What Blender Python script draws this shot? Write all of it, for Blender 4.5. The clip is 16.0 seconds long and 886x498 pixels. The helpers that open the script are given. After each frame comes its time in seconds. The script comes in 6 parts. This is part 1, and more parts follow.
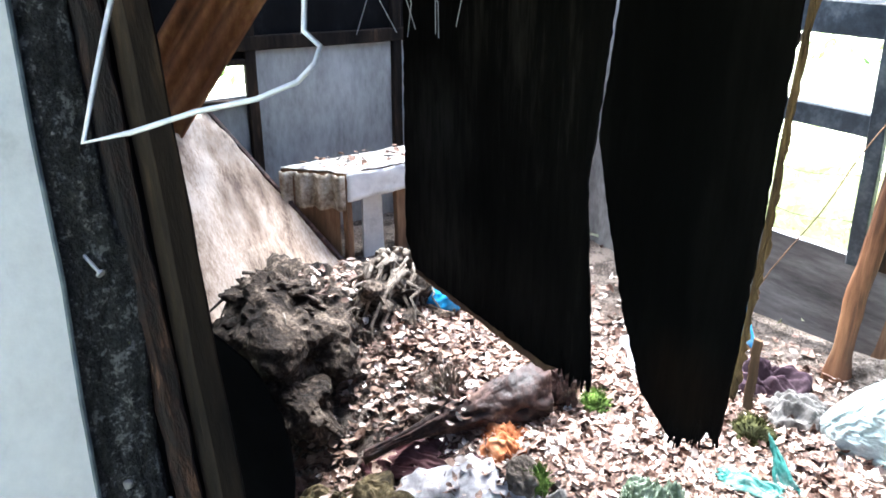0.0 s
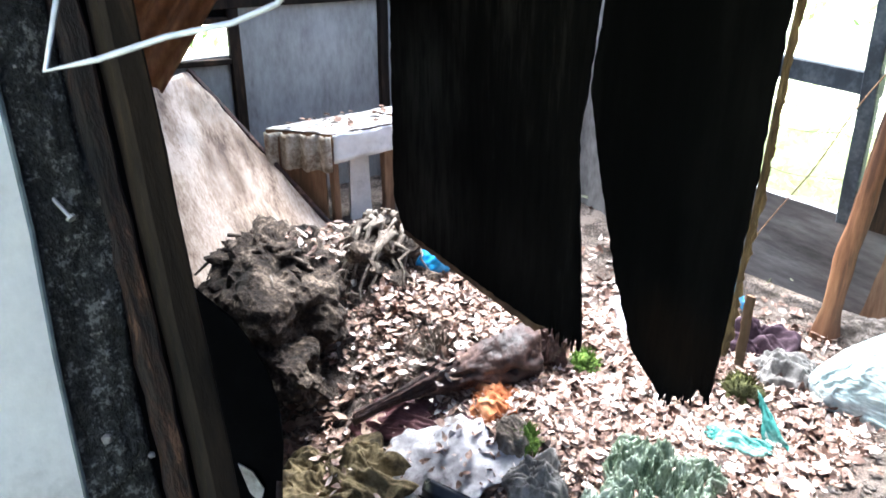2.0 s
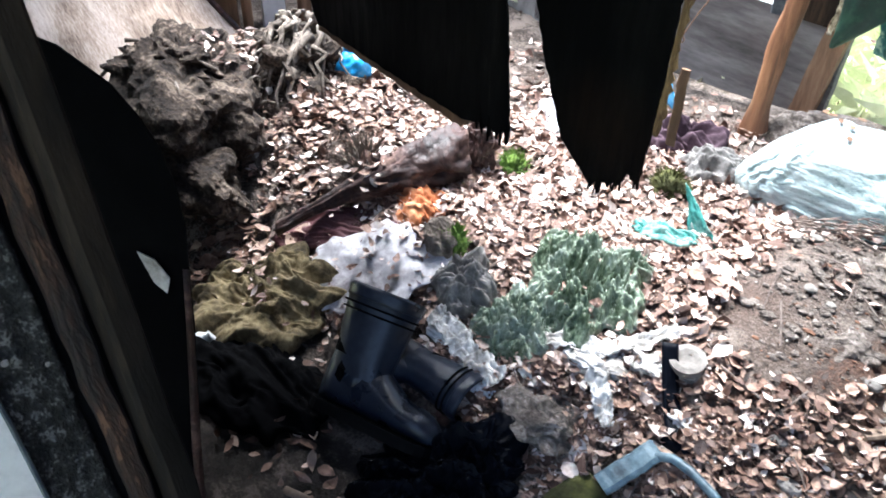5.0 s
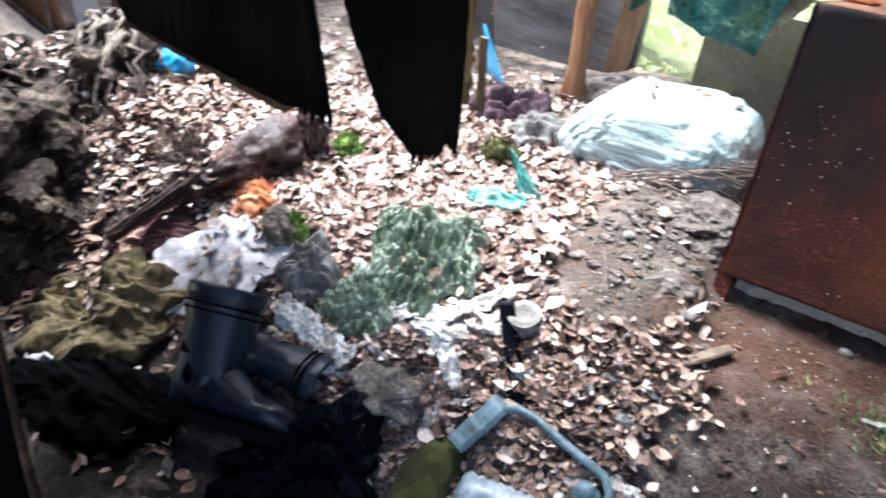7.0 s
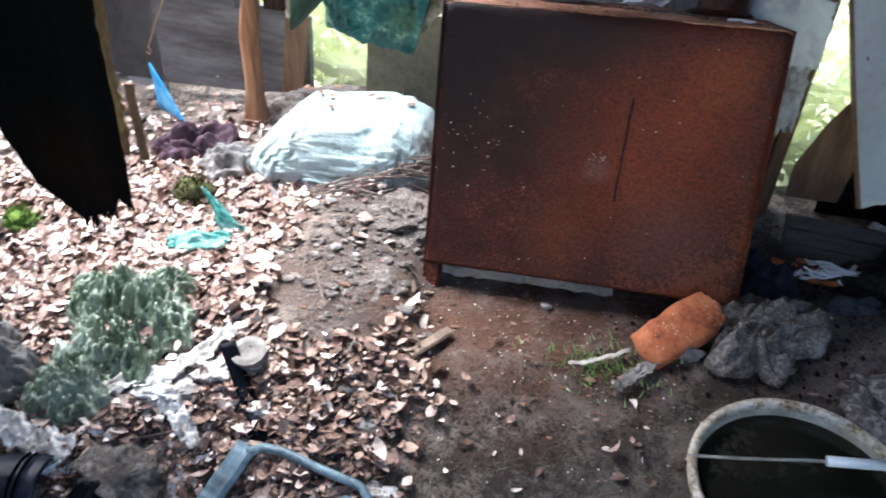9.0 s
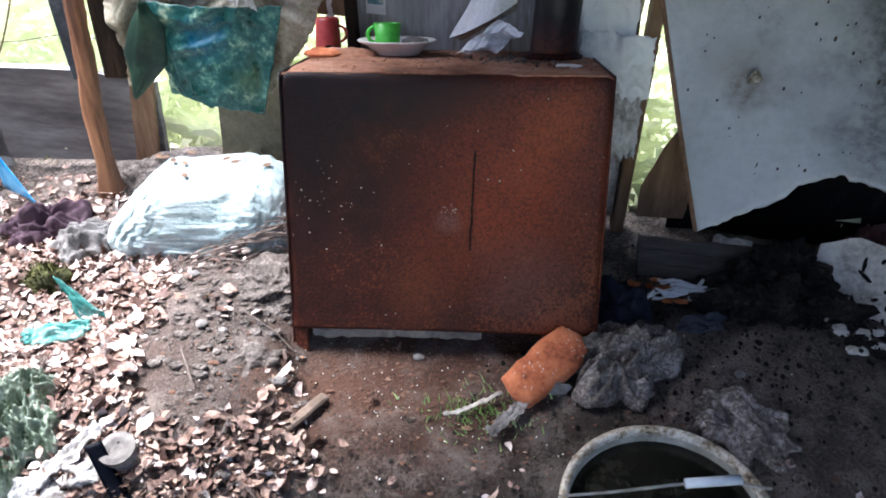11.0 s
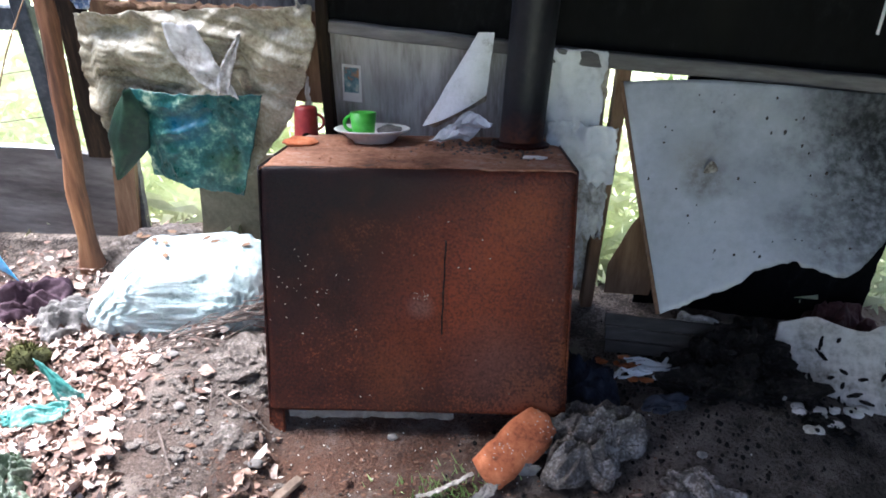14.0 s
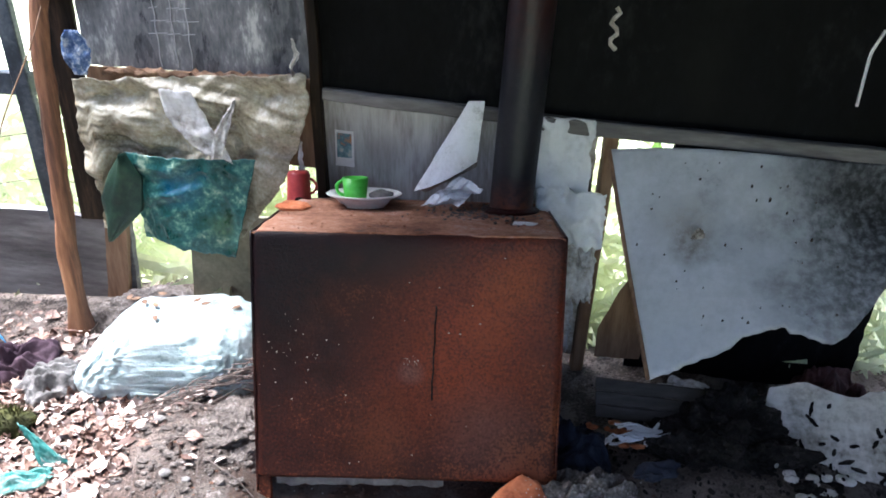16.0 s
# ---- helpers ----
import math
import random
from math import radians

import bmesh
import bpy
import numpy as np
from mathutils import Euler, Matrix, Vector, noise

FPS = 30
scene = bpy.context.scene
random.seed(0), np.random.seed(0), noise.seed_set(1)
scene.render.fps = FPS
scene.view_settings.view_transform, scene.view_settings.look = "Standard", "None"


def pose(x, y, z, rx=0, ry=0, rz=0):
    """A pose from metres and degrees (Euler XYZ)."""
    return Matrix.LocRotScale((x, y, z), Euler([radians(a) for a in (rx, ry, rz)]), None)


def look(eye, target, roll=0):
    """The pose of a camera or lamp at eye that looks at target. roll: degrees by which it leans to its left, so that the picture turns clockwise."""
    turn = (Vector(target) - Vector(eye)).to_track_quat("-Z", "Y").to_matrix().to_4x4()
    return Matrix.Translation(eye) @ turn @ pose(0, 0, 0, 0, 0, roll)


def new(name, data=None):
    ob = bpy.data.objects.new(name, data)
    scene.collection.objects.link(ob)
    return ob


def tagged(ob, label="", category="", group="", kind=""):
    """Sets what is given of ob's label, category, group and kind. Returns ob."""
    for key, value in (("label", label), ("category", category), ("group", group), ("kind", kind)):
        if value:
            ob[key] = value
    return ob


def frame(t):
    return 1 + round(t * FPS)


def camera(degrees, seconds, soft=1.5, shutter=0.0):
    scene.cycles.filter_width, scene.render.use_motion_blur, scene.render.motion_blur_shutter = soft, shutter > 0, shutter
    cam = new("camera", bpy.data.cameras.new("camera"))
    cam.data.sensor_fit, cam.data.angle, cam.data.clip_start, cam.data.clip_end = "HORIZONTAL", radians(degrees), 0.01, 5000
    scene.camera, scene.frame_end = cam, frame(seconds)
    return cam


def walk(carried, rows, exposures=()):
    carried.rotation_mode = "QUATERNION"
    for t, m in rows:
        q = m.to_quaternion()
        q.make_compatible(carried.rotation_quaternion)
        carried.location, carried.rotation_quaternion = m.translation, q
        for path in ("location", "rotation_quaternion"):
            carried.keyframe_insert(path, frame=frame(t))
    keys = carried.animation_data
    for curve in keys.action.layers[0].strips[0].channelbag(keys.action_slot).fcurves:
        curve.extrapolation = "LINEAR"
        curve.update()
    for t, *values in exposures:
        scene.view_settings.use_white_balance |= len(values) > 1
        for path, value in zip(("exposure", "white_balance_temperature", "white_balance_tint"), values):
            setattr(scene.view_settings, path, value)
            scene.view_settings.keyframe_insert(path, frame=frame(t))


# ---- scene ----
cam = camera(59.5, 16.0, soft=1.7, shutter=0.5)
PATH = [
    (0, (0.217, -1.659, 1.334), (-1.265, -0.544, 0.587), -0.4),
    (0.5, (0.209, -1.66, 1.331), (-1.266, -0.541, 0.574), -0.3),
    (1, (0.201, -1.66, 1.326), (-1.267, -0.54, 0.557), -0.3),
    (1.5, (0.195, -1.655, 1.319), (-1.258, -0.533, 0.526), -0.1),
    (2, (0.199, -1.649, 1.306), (-1.237, -0.53, 0.479), -0.3),
    (2.5, (0.194, -1.645, 1.283), (-1.21, -0.521, 0.409), -0.5),
    (3, (0.143, -1.669, 1.252), (-1.167, -0.494, 0.302), 0.6),
    (3.5, (0.139, -1.657, 1.24), (-1.119, -0.491, 0.211), 0.6),
    (4, (0.156, -1.634, 1.211), (-1.074, -0.51, 0.105), 0.5),
    (4.2, (0.152, -1.629, 1.196), (-1.062, -0.513, 0.064), 0.8),
    (6.3, (0.258, -1.585, 1.167), (-0.807, -0.412, -0.055), 0.4),
    (6.5, (0.26, -1.588, 1.165), (-0.776, -0.383, -0.05), 0.7),
    (7, (0.273, -1.578, 1.172), (-0.637, -0.266, -0.033), 1.3),
    (7.5, (0.307, -1.558, 1.183), (-0.445, -0.141, -0.012), 1.2),
    (8, (0.322, -1.546, 1.192), (-0.288, -0.059, 0.002), 1.6),
    (8.5, (0.344, -1.538, 1.201), (-0.124, 0.004, 0.016), 1.4),
    (9, (0.354, -1.534, 1.19), (0.016, 0.056, 0.024), 1.1),
    (9.5, (0.373, -1.524, 1.186), (0.177, 0.104, 0.041), 0.6),
    (9.7, (0.375, -1.521, 1.183), (0.241, 0.122, 0.051), 0.6),
    (11.8, (0.472, -1.451, 1.369), (0.385, 0.18, 0.215), -0.9),
    (12, (0.47, -1.453, 1.375), (0.386, 0.186, 0.232), -1.0),
    (12.5, (0.471, -1.466, 1.38), (0.386, 0.193, 0.265), -0.8),
    (13, (0.472, -1.468, 1.396), (0.391, 0.202, 0.298), -0.6),
    (13.5, (0.473, -1.474, 1.402), (0.402, 0.213, 0.329), -0.3),
    (14, (0.465, -1.476, 1.411), (0.414, 0.226, 0.362), 0.2),
    (14.5, (0.463, -1.47, 1.423), (0.419, 0.242, 0.391), 0.4),
    (15, (0.463, -1.471, 1.43), (0.423, 0.262, 0.432), 0.5),
    (15.5, (0.466, -1.479, 1.425), (0.427, 0.28, 0.475), 0.5),
    (16, (0.466, -1.474, 1.437), (0.435, 0.299, 0.512), 0.8),
]
walk(cam, [(t, look(eye, target, roll)) for t, eye, target, roll in PATH], [(0, 2.6, 5600, 6), (2.5, 2.58, 5600, 6), (4.2, 2.44, 5600, 6), (7, 2.34, 5550, 6), (9.5, 2.14, 5600, 10), (12.5, 2.19, 5600, 13), (16, 2.26, 5550, 12)])

# ---- daylight: a bright overcast sky over a half-open shack ----
world = bpy.data.worlds.new("sky")
scene.world = world
world.use_nodes = True
wn = world.node_tree.nodes
sky = wn.new("ShaderNodeTexSky")
sky.sky_type, sky.sun_disc = "NISHITA", False
sky.sun_elevation, sky.sun_rotation = radians(67), radians(-63)
sky.air_density, sky.dust_density, sky.ozone_density = 1.0, 6.0, 0.3
wn["Background"].inputs["Strength"].default_value = 0.15
world.node_tree.links.new(sky.outputs[0], wn["Background"].inputs["Color"])
sun = new("sun", bpy.data.lights.new("sun", "SUN"))
sun.data.energy, sun.data.angle, sun.data.color = 3.9, radians(40), (1.0, 0.97, 0.93)
sun.matrix_world = look((-3.7, 1.6, 8), (-0.7, 0.1, 0))


# ---- materials ----
def mat(name, colours, scale=6.0, fine=60.0, rough=0.85, bump=0.3, metal=0.0, stretch=(1, 1, 1), vary=0.0, gloss=None, spec=0.4, depth=0.01, spots=(), speck=0.45):
    """A worn surface: three colours mixed by coarse stains and fine grain, with relief."""
    m = bpy.data.materials.new(name)
    m.use_nodes = True
    nt = m.node_tree
    n, link = nt.nodes, nt.links.new
    bsdf = n["Principled BSDF"]
    co = n.new("ShaderNodeTexCoord")
    mp = n.new("ShaderNodeMapping")
    mp.inputs["Scale"].default_value = stretch
    link(co.outputs["Object"], mp.inputs["Vector"])
    coarse, grain = n.new("ShaderNodeTexNoise"), n.new("ShaderNodeTexNoise")
    for tex, sc in ((coarse, scale), (grain, fine)):
        tex.inputs["Scale"].default_value = sc
        tex.inputs["Detail"].default_value = 6
        tex.inputs["Roughness"].default_value = 0.65
        link(mp.outputs[0], tex.inputs["Vector"])
    add = n.new("ShaderNodeMath")
    add.operation = "MULTIPLY_ADD"
    add.inputs[1].default_value = speck
    link(grain.outputs[0], add.inputs[0])
    link(coarse.outputs[0], add.inputs[2])
    last = add.outputs[0]
    if vary:
        info = n.new("ShaderNodeObjectInfo")
        geo = n.new("ShaderNodeNewGeometry")
        both = n.new("ShaderNodeMath")
        both.operation = "ADD"
        link(info.outputs["Random"], both.inputs[0])
        link(geo.outputs["Random Per Island"], both.inputs[1])
        more = n.new("ShaderNodeMath")
        more.operation = "MULTIPLY_ADD"
        more.inputs[1].default_value = vary
        link(both.outputs[0], more.inputs[0])
        link(last, more.inputs[2])
        off = n.new("ShaderNodeMath")
        off.operation = "SUBTRACT"
        off.inputs[1].default_value = vary * 0.75
        link(more.outputs[0], off.inputs[0])
        last = off.outputs[0]
    ramp = n.new("ShaderNodeValToRGB")
    link(last, ramp.inputs[0])
    els = ramp.color_ramp.elements
    middle = 0.485 + 0.5 * speck
    stops = [middle + 0.5 * (i / max(1, len(colours) - 1) - 0.5) for i in range(len(colours))]
    while len(els) < len(colours):
        els.new(0.5)
    for el, p, c in zip(els, stops, colours):
        el.position, el.color = p, (*c, 1)
    colour = ramp.outputs[0]
    if spots:
        broken = n.new("ShaderNodeMapRange")
        broken.inputs["From Min"].default_value, broken.inputs["From Max"].default_value = 0.36, 0.6
        broken.inputs["To Min"].default_value, broken.inputs["To Max"].default_value = 0.35, 1.0
        link(grain.outputs[0], broken.inputs[0])
    for centre, radius, tint, strength in spots:
        far = n.new("ShaderNodeVectorMath")
        far.operation = "DISTANCE"
        far.inputs[1].default_value = centre
        link(co.outputs["Object"], far.inputs[0])
        wob = n.new("ShaderNodeMath")
        wob.operation = "MULTIPLY_ADD"
        wob.inputs[1].default_value = radius * 1.6
        link(coarse.outputs[0], wob.inputs[0])
        link(far.outputs["Value"], wob.inputs[2])
        fade = n.new("ShaderNodeMapRange")
        fade.inputs["From Min"].default_value, fade.inputs["From Max"].default_value = radius * 1.0, radius * 1.9
        fade.inputs["To Min"].default_value, fade.inputs["To Max"].default_value = strength, 0.0
        link(wob.outputs[0], fade.inputs[0])
        mix = n.new("ShaderNodeMix")
        mix.data_type = "RGBA"
        worn = n.new("ShaderNodeMath")
        worn.operation = "MULTIPLY"
        link(fade.outputs[0], worn.inputs[0])
        link(broken.outputs[0], worn.inputs[1])
        link(worn.outputs[0], mix.inputs[0])
        link(colour, mix.inputs[6])
        mix.inputs[7].default_value = (*tint, 1)
        colour = mix.outputs[2]
    link(colour, bsdf.inputs["Base Color"])
    bsdf.inputs["Metallic"].default_value = metal
    bsdf.inputs["Specular IOR Level"].default_value = spec
    if gloss is None:
        bsdf.inputs["Roughness"].default_value = rough
    else:
        r = n.new("ShaderNodeMapRange")
        r.inputs["From Min"].default_value, r.inputs["From Max"].default_value = 0.35, 0.65
        r.inputs["To Min"].default_value, r.inputs["To Max"].default_value = gloss, rough
        link(coarse.outputs[0], r.inputs[0])
        link(r.outputs[0], bsdf.inputs["Roughness"])
    b = n.new("ShaderNodeBump")
    b.inputs["Strength"].default_value, b.inputs["Distance"].default_value = bump, depth
    link(add.outputs[0], b.inputs["Height"])
    link(b.outputs[0], bsdf.inputs["Normal"])
    return m


# Blackest spots, by the entrance and under the earth mound, are shade painted into the soil.
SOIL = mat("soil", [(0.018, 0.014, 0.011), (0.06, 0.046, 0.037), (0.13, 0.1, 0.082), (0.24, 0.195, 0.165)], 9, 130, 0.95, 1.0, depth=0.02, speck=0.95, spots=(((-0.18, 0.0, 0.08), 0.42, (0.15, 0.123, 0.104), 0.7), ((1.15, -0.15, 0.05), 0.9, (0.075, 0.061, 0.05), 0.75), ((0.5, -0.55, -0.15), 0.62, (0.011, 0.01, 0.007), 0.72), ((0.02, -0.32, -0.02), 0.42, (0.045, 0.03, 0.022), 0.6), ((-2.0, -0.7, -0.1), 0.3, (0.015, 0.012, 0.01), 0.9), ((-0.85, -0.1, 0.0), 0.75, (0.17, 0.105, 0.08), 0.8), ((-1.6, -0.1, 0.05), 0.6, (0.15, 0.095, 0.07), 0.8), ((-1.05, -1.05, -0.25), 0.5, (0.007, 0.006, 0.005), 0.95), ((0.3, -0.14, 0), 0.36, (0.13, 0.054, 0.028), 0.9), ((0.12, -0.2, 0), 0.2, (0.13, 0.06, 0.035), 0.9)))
RUST = mat("rusty_steel", [(0.008, 0.0035, 0.004), (0.018, 0.006, 0.0055), (0.038, 0.01, 0.007), (0.072, 0.018, 0.009), (0.15, 0.043, 0.017)], 2.5, 150, 0.55, 1.0, gloss=0.32, spec=0.2, depth=0.003, speck=0.72, spots=(((0.3, 0.02, 0.2), 0.13, (0.18, 0.04, 0.013), 0.5), ((0.5, 0.03, 0.38), 0.28, (0.25, 0.042, 0.013), 0.85), ((0.54, 0.04, 0.45), 0.07, (0.26, 0.05, 0.012), 0.6), ((0.6, 0.07, 0.54), 0.075, (0.28, 0.06, 0.014), 0.6), ((0.65, 0.09, 0.6), 0.06, (0.22, 0.045, 0.012), 0.5), ((0.3, 0.0, 0.14), 0.1, (0.2, 0.055, 0.02), 0.5), ((0.05, 0.1, 0.54), 0.36, (0.005, 0.0035, 0.005), 1.0), ((0.4, 0.1, 0.66), 0.1, (0.01, 0.006, 0.006), 0.7), ((0.14, 0.06, 0.4), 0.1, (0.009, 0.005, 0.006), 0.7), ((0.26, 0.1, 0.62), 0.12, (0.012, 0.007, 0.008), 0.65), ((0.1, 0.03, 0.28), 0.1, (0.014, 0.007, 0.008), 0.55), ((0.68, 0.05, 0.38), 0.06, (0.03, 0.013, 0.012), 0.6), ((0.56, 0.0, 0.16), 0.15, (0.13, 0.065, 0.055), 0.6), ((0.37, 0.02, 0.335), 0.038, (0.2, 0.14, 0.125), 0.6)))
BLACK = mat("sooty_board", [(0.0015, 0.0015, 0.0015), (0.003, 0.003, 0.0033), (0.006, 0.006, 0.0065), (0.02, 0.02, 0.02)], 4, 50, 0.8, 0.2, gloss=0.5, spec=0.06, stretch=(1, 1, 0.5))
WALL = mat("weathered_grey_board", [(0.14, 0.135, 0.13), (0.3, 0.3, 0.29), (0.42, 0.42, 0.41)], 2.5, 40, 0.85, 0.15, stretch=(1, 1, 0.4))
PALE = mat("pale_painted_sheet", [(0.38, 0.37, 0.35), (0.63, 0.615, 0.59), (0.75, 0.735, 0.705)], 7, 70, 0.6, 0.12)
WOOD = mat("orange_split_wood", [(0.03, 0.016, 0.011), (0.14, 0.062, 0.03), (0.34, 0.16, 0.075), (0.52, 0.29, 0.15)], 9, 60, 0.7, 0.5, stretch=(1, 1, 0.1), spots=(((-0.75, 0.6, 0.05), 0.16, (0.06, 0.03, 0.02), 0.75),))
GREYWOOD = mat("grey_plank", [(0.045, 0.042, 0.04), (0.13, 0.12, 0.115), (0.24, 0.23, 0.22)], 8, 60, 0.85, 0.4, stretch=(0.12, 1, 1))
DARKWOOD = mat("dark_batten", [(0.003, 0.0025, 0.002), (0.008, 0.0065, 0.0055), (0.024, 0.017, 0.012), (0.08, 0.05, 0.03)], 8, 60, 0.85, 0.4, stretch=(1, 1, 0.12), spec=0.12)
PAPERSPOT = mat("speckled_stiff_paper", [(0.25, 0.23, 0.2), (0.66, 0.66, 0.65), (0.76, 0.76, 0.76), (0.8, 0.8, 0.8)], 14, 120, 0.8, 0.1)
SACK = mat("pale_woven_sack", [(0.1, 0.15, 0.15), (0.36, 0.46, 0.46), (0.48, 0.575, 0.575), (0.55, 0.64, 0.64)], 16, 130, 0.55, 0.6, stretch=(0.7, 1, 1.4), speck=0.6)
CHIPBOARD = mat("swollen_pale_board", [(0.04, 0.028, 0.022), (0.16, 0.11, 0.085), (0.42, 0.32, 0.245), (0.6, 0.5, 0.42), (0.68, 0.6, 0.53)], 4, 60, 0.8, 0.8, stretch=(0.8, 2.2, 0.6), speck=0.45, spots=(((-2.88, -0.46, 0.55), 0.16, (0.08, 0.052, 0.034), 0.85), ((-2.72, -0.36, 0.38), 0.13, (0.09, 0.06, 0.04), 0.8), ((-2.6, -0.52, 0.3), 0.12, (0.12, 0.08, 0.055), 0.75), ((-2.7, -0.55, 0.35), 0.1, (0.14, 0.1, 0.08), 0.6)))
GRASS = mat("grass", [(0.32, 0.38, 0.16), (0.58, 0.62, 0.4), (0.72, 0.73, 0.58)], 3, 30, 0.9, 0.5)

STAINED = mat("stained_grey_board", [(0.06, 0.045, 0.032), (0.22, 0.2, 0.18), (0.4, 0.385, 0.365), (0.5, 0.49, 0.47)], 6, 60, 0.8, 0.15, stretch=(1.4, 1, 0.2), spots=(((0.25, 0.58, 0.66), 0.08, (0.12, 0.095, 0.07), 0.6),))
# The lighter greys are scuffs and also hold the panel's reflected sheen as colour.
SOOTGLOSS = mat("sooty_film_face_with_sheen", [(0.034, 0.035, 0.04), (0.1, 0.102, 0.11), (0.2, 0.2, 0.205), (0.5, 0.49, 0.47)], 6, 60, 0.5, 0.25, gloss=0.22, spec=0.7, stretch=(1.4, 1.4, 0.5), speck=0.6)
# The two grey spots at x -1.46 and -1.42 paint a sheen over the soot.
PLYSOOT = mat("sooty_plywood_with_painted_sheen", [(0.0012, 0.0012, 0.0012), (0.0025, 0.0025, 0.0025), (0.007, 0.0064, 0.006), (0.03, 0.026, 0.023)], 4, 60, 0.9, 0.25, spec=0.05, stretch=(1, 1, 0.12), spots=(((-1.46, -0.42, 0.85), 0.2, (0.04, 0.037, 0.034), 0.8), ((-1.42, -0.42, 0.52), 0.2, (0.035, 0.031, 0.028), 0.8), ((-1.1, -0.42, 0.5), 0.16, (0.014, 0.012, 0.011), 0.8), ((-0.6, -0.42, 0.45), 0.12, (0.014, 0.008, 0.005), 0.7)))
PLYEDGE = mat("yellow_ply_edge", [(0.016, 0.01, 0.006), (0.06, 0.034, 0.016), (0.18, 0.11, 0.048), (0.4, 0.27, 0.12)], 14, 80, 0.8, 0.4, stretch=(1, 1, 0.2))
CARDBOARD = mat("dirty_cardboard", [(0.07, 0.05, 0.035), (0.2, 0.155, 0.11), (0.42, 0.37, 0.3), (0.56, 0.52, 0.45)], 9, 60, 0.85, 0.2, speck=0.6)
BROWNWOOD = mat("brown_board", [(0.05, 0.028, 0.016), (0.16, 0.09, 0.05), (0.32, 0.2, 0.12)], 7, 60, 0.8, 0.35, stretch=(1, 1, 0.15))
REDWOOD = mat("rotten_red_batten", [(0.003, 0.002, 0.002), (0.006, 0.004, 0.0035), (0.011, 0.006, 0.0045), (0.03, 0.013, 0.007), (0.09, 0.045, 0.025)], 16, 120, 0.85, 0.8, stretch=(1, 1, 0.25), speck=0.7)
OLIVE = mat("olive_board", [(0.1, 0.085, 0.055), (0.22, 0.19, 0.13), (0.32, 0.28, 0.2)], 5, 60, 0.8, 0.2)
DARKBLUE = mat("dark_blue_paint", [(0.012, 0.016, 0.02), (0.035, 0.045, 0.055), (0.12, 0.14, 0.15)], 7, 60, 0.6, 0.3, gloss=0.4)
PAPER = mat("white_paper", [(0.45, 0.45, 0.44), (0.72, 0.72, 0.72), (0.82, 0.82, 0.82)], 6, 50, 0.8, 0.15)
PAPERDIRTY = mat("speckled_dirty_paper", [(0.1, 0.085, 0.07), (0.36, 0.335, 0.305), (0.6, 0.585, 0.565), (0.7, 0.69, 0.68)], 11, 70, 0.85, 0.2, speck=0.6)
FELT = mat("tar_felt", [(0.009, 0.0088, 0.0085), (0.018, 0.0175, 0.017), (0.03, 0.029, 0.028), (0.048, 0.047, 0.045), (0.14, 0.135, 0.13)], 70, 320, 0.9, 1.0, depth=0.006, speck=0.8, spec=0.15)
RUBBER = mat("black_rubber", [(0.0015, 0.0015, 0.002), (0.0025, 0.0025, 0.003), (0.006, 0.006, 0.0065)], 5, 60, 0.85, 0.1, spec=0.03)
BOOTRUBBER = mat("boot_rubber", [(0.006, 0.008, 0.014), (0.012, 0.016, 0.028), (0.03, 0.036, 0.05)], 6, 60, 0.45, 0.1, gloss=0.25)
GREYMETAL = mat("dull_metal", [(0.1, 0.08, 0.07), (0.3, 0.28, 0.26), (0.45, 0.44, 0.42)], 20, 90, 0.5, 0.3, metal=0.6)
WIRE = mat("grey_wire", [(0.3, 0.3, 0.32), (0.5, 0.5, 0.52), (0.62, 0.62, 0.64)], 20, 90, 0.45, 0.1, metal=0.3)
RUSTTOP = mat("rust_flakes", [(0.05, 0.03, 0.025), (0.2, 0.085, 0.045), (0.36, 0.18, 0.11), (0.45, 0.33, 0.28)], 7, 80, 0.95, 0.7)
FLUE = mat("burnt_flue", [(0.008, 0.008, 0.01), (0.017, 0.017, 0.021), (0.036, 0.033, 0.036)], 4, 60, 0.6, 0.3, gloss=0.42, spec=0.25, spots=(((0.62, 0.38, 0.56), 0.1, (0.14, 0.042, 0.016), 0.9), ((0.62, 0.4, 1.15), 0.18, (0.035, 0.008, 0.006), 0.8)))
ASH = mat("ash", [(0.07, 0.06, 0.055), (0.17, 0.155, 0.14), (0.3, 0.28, 0.26)], 10, 70, 0.95, 0.6)
ASHDARK = mat("ashy_charcoal", [(0.016, 0.014, 0.012), (0.055, 0.047, 0.041), (0.115, 0.1, 0.088), (0.26, 0.23, 0.205)], 9, 80, 0.9, 1.0, depth=0.02, speck=0.5)
CERAMIC = mat("white_glaze", [(0.6, 0.59, 0.55), (0.76, 0.75, 0.72), (0.82, 0.81, 0.79)], 9, 60, 0.3, 0.05)
BROWNGLAZE = mat("brown_glaze", [(0.08, 0.05, 0.03), (0.16, 0.1, 0.06), (0.2, 0.13, 0.08)], 9, 60, 0.3, 0.05)
GREENPLASTIC = mat("green_plastic", [(0.04, 0.3, 0.02), (0.09, 0.46, 0.05), (0.16, 0.58, 0.1)], 8, 60, 0.4, 0.05)
REDENAMEL = mat("red_enamel", [(0.12, 0.014, 0.014), (0.28, 0.03, 0.028), (0.36, 0.06, 0.05)], 9, 60, 0.4, 0.1)
GREYRAG = mat("grey_rag", [(0.05, 0.045, 0.042), (0.14, 0.13, 0.122), (0.27, 0.255, 0.24)], 20, 100, 0.95, 0.6)
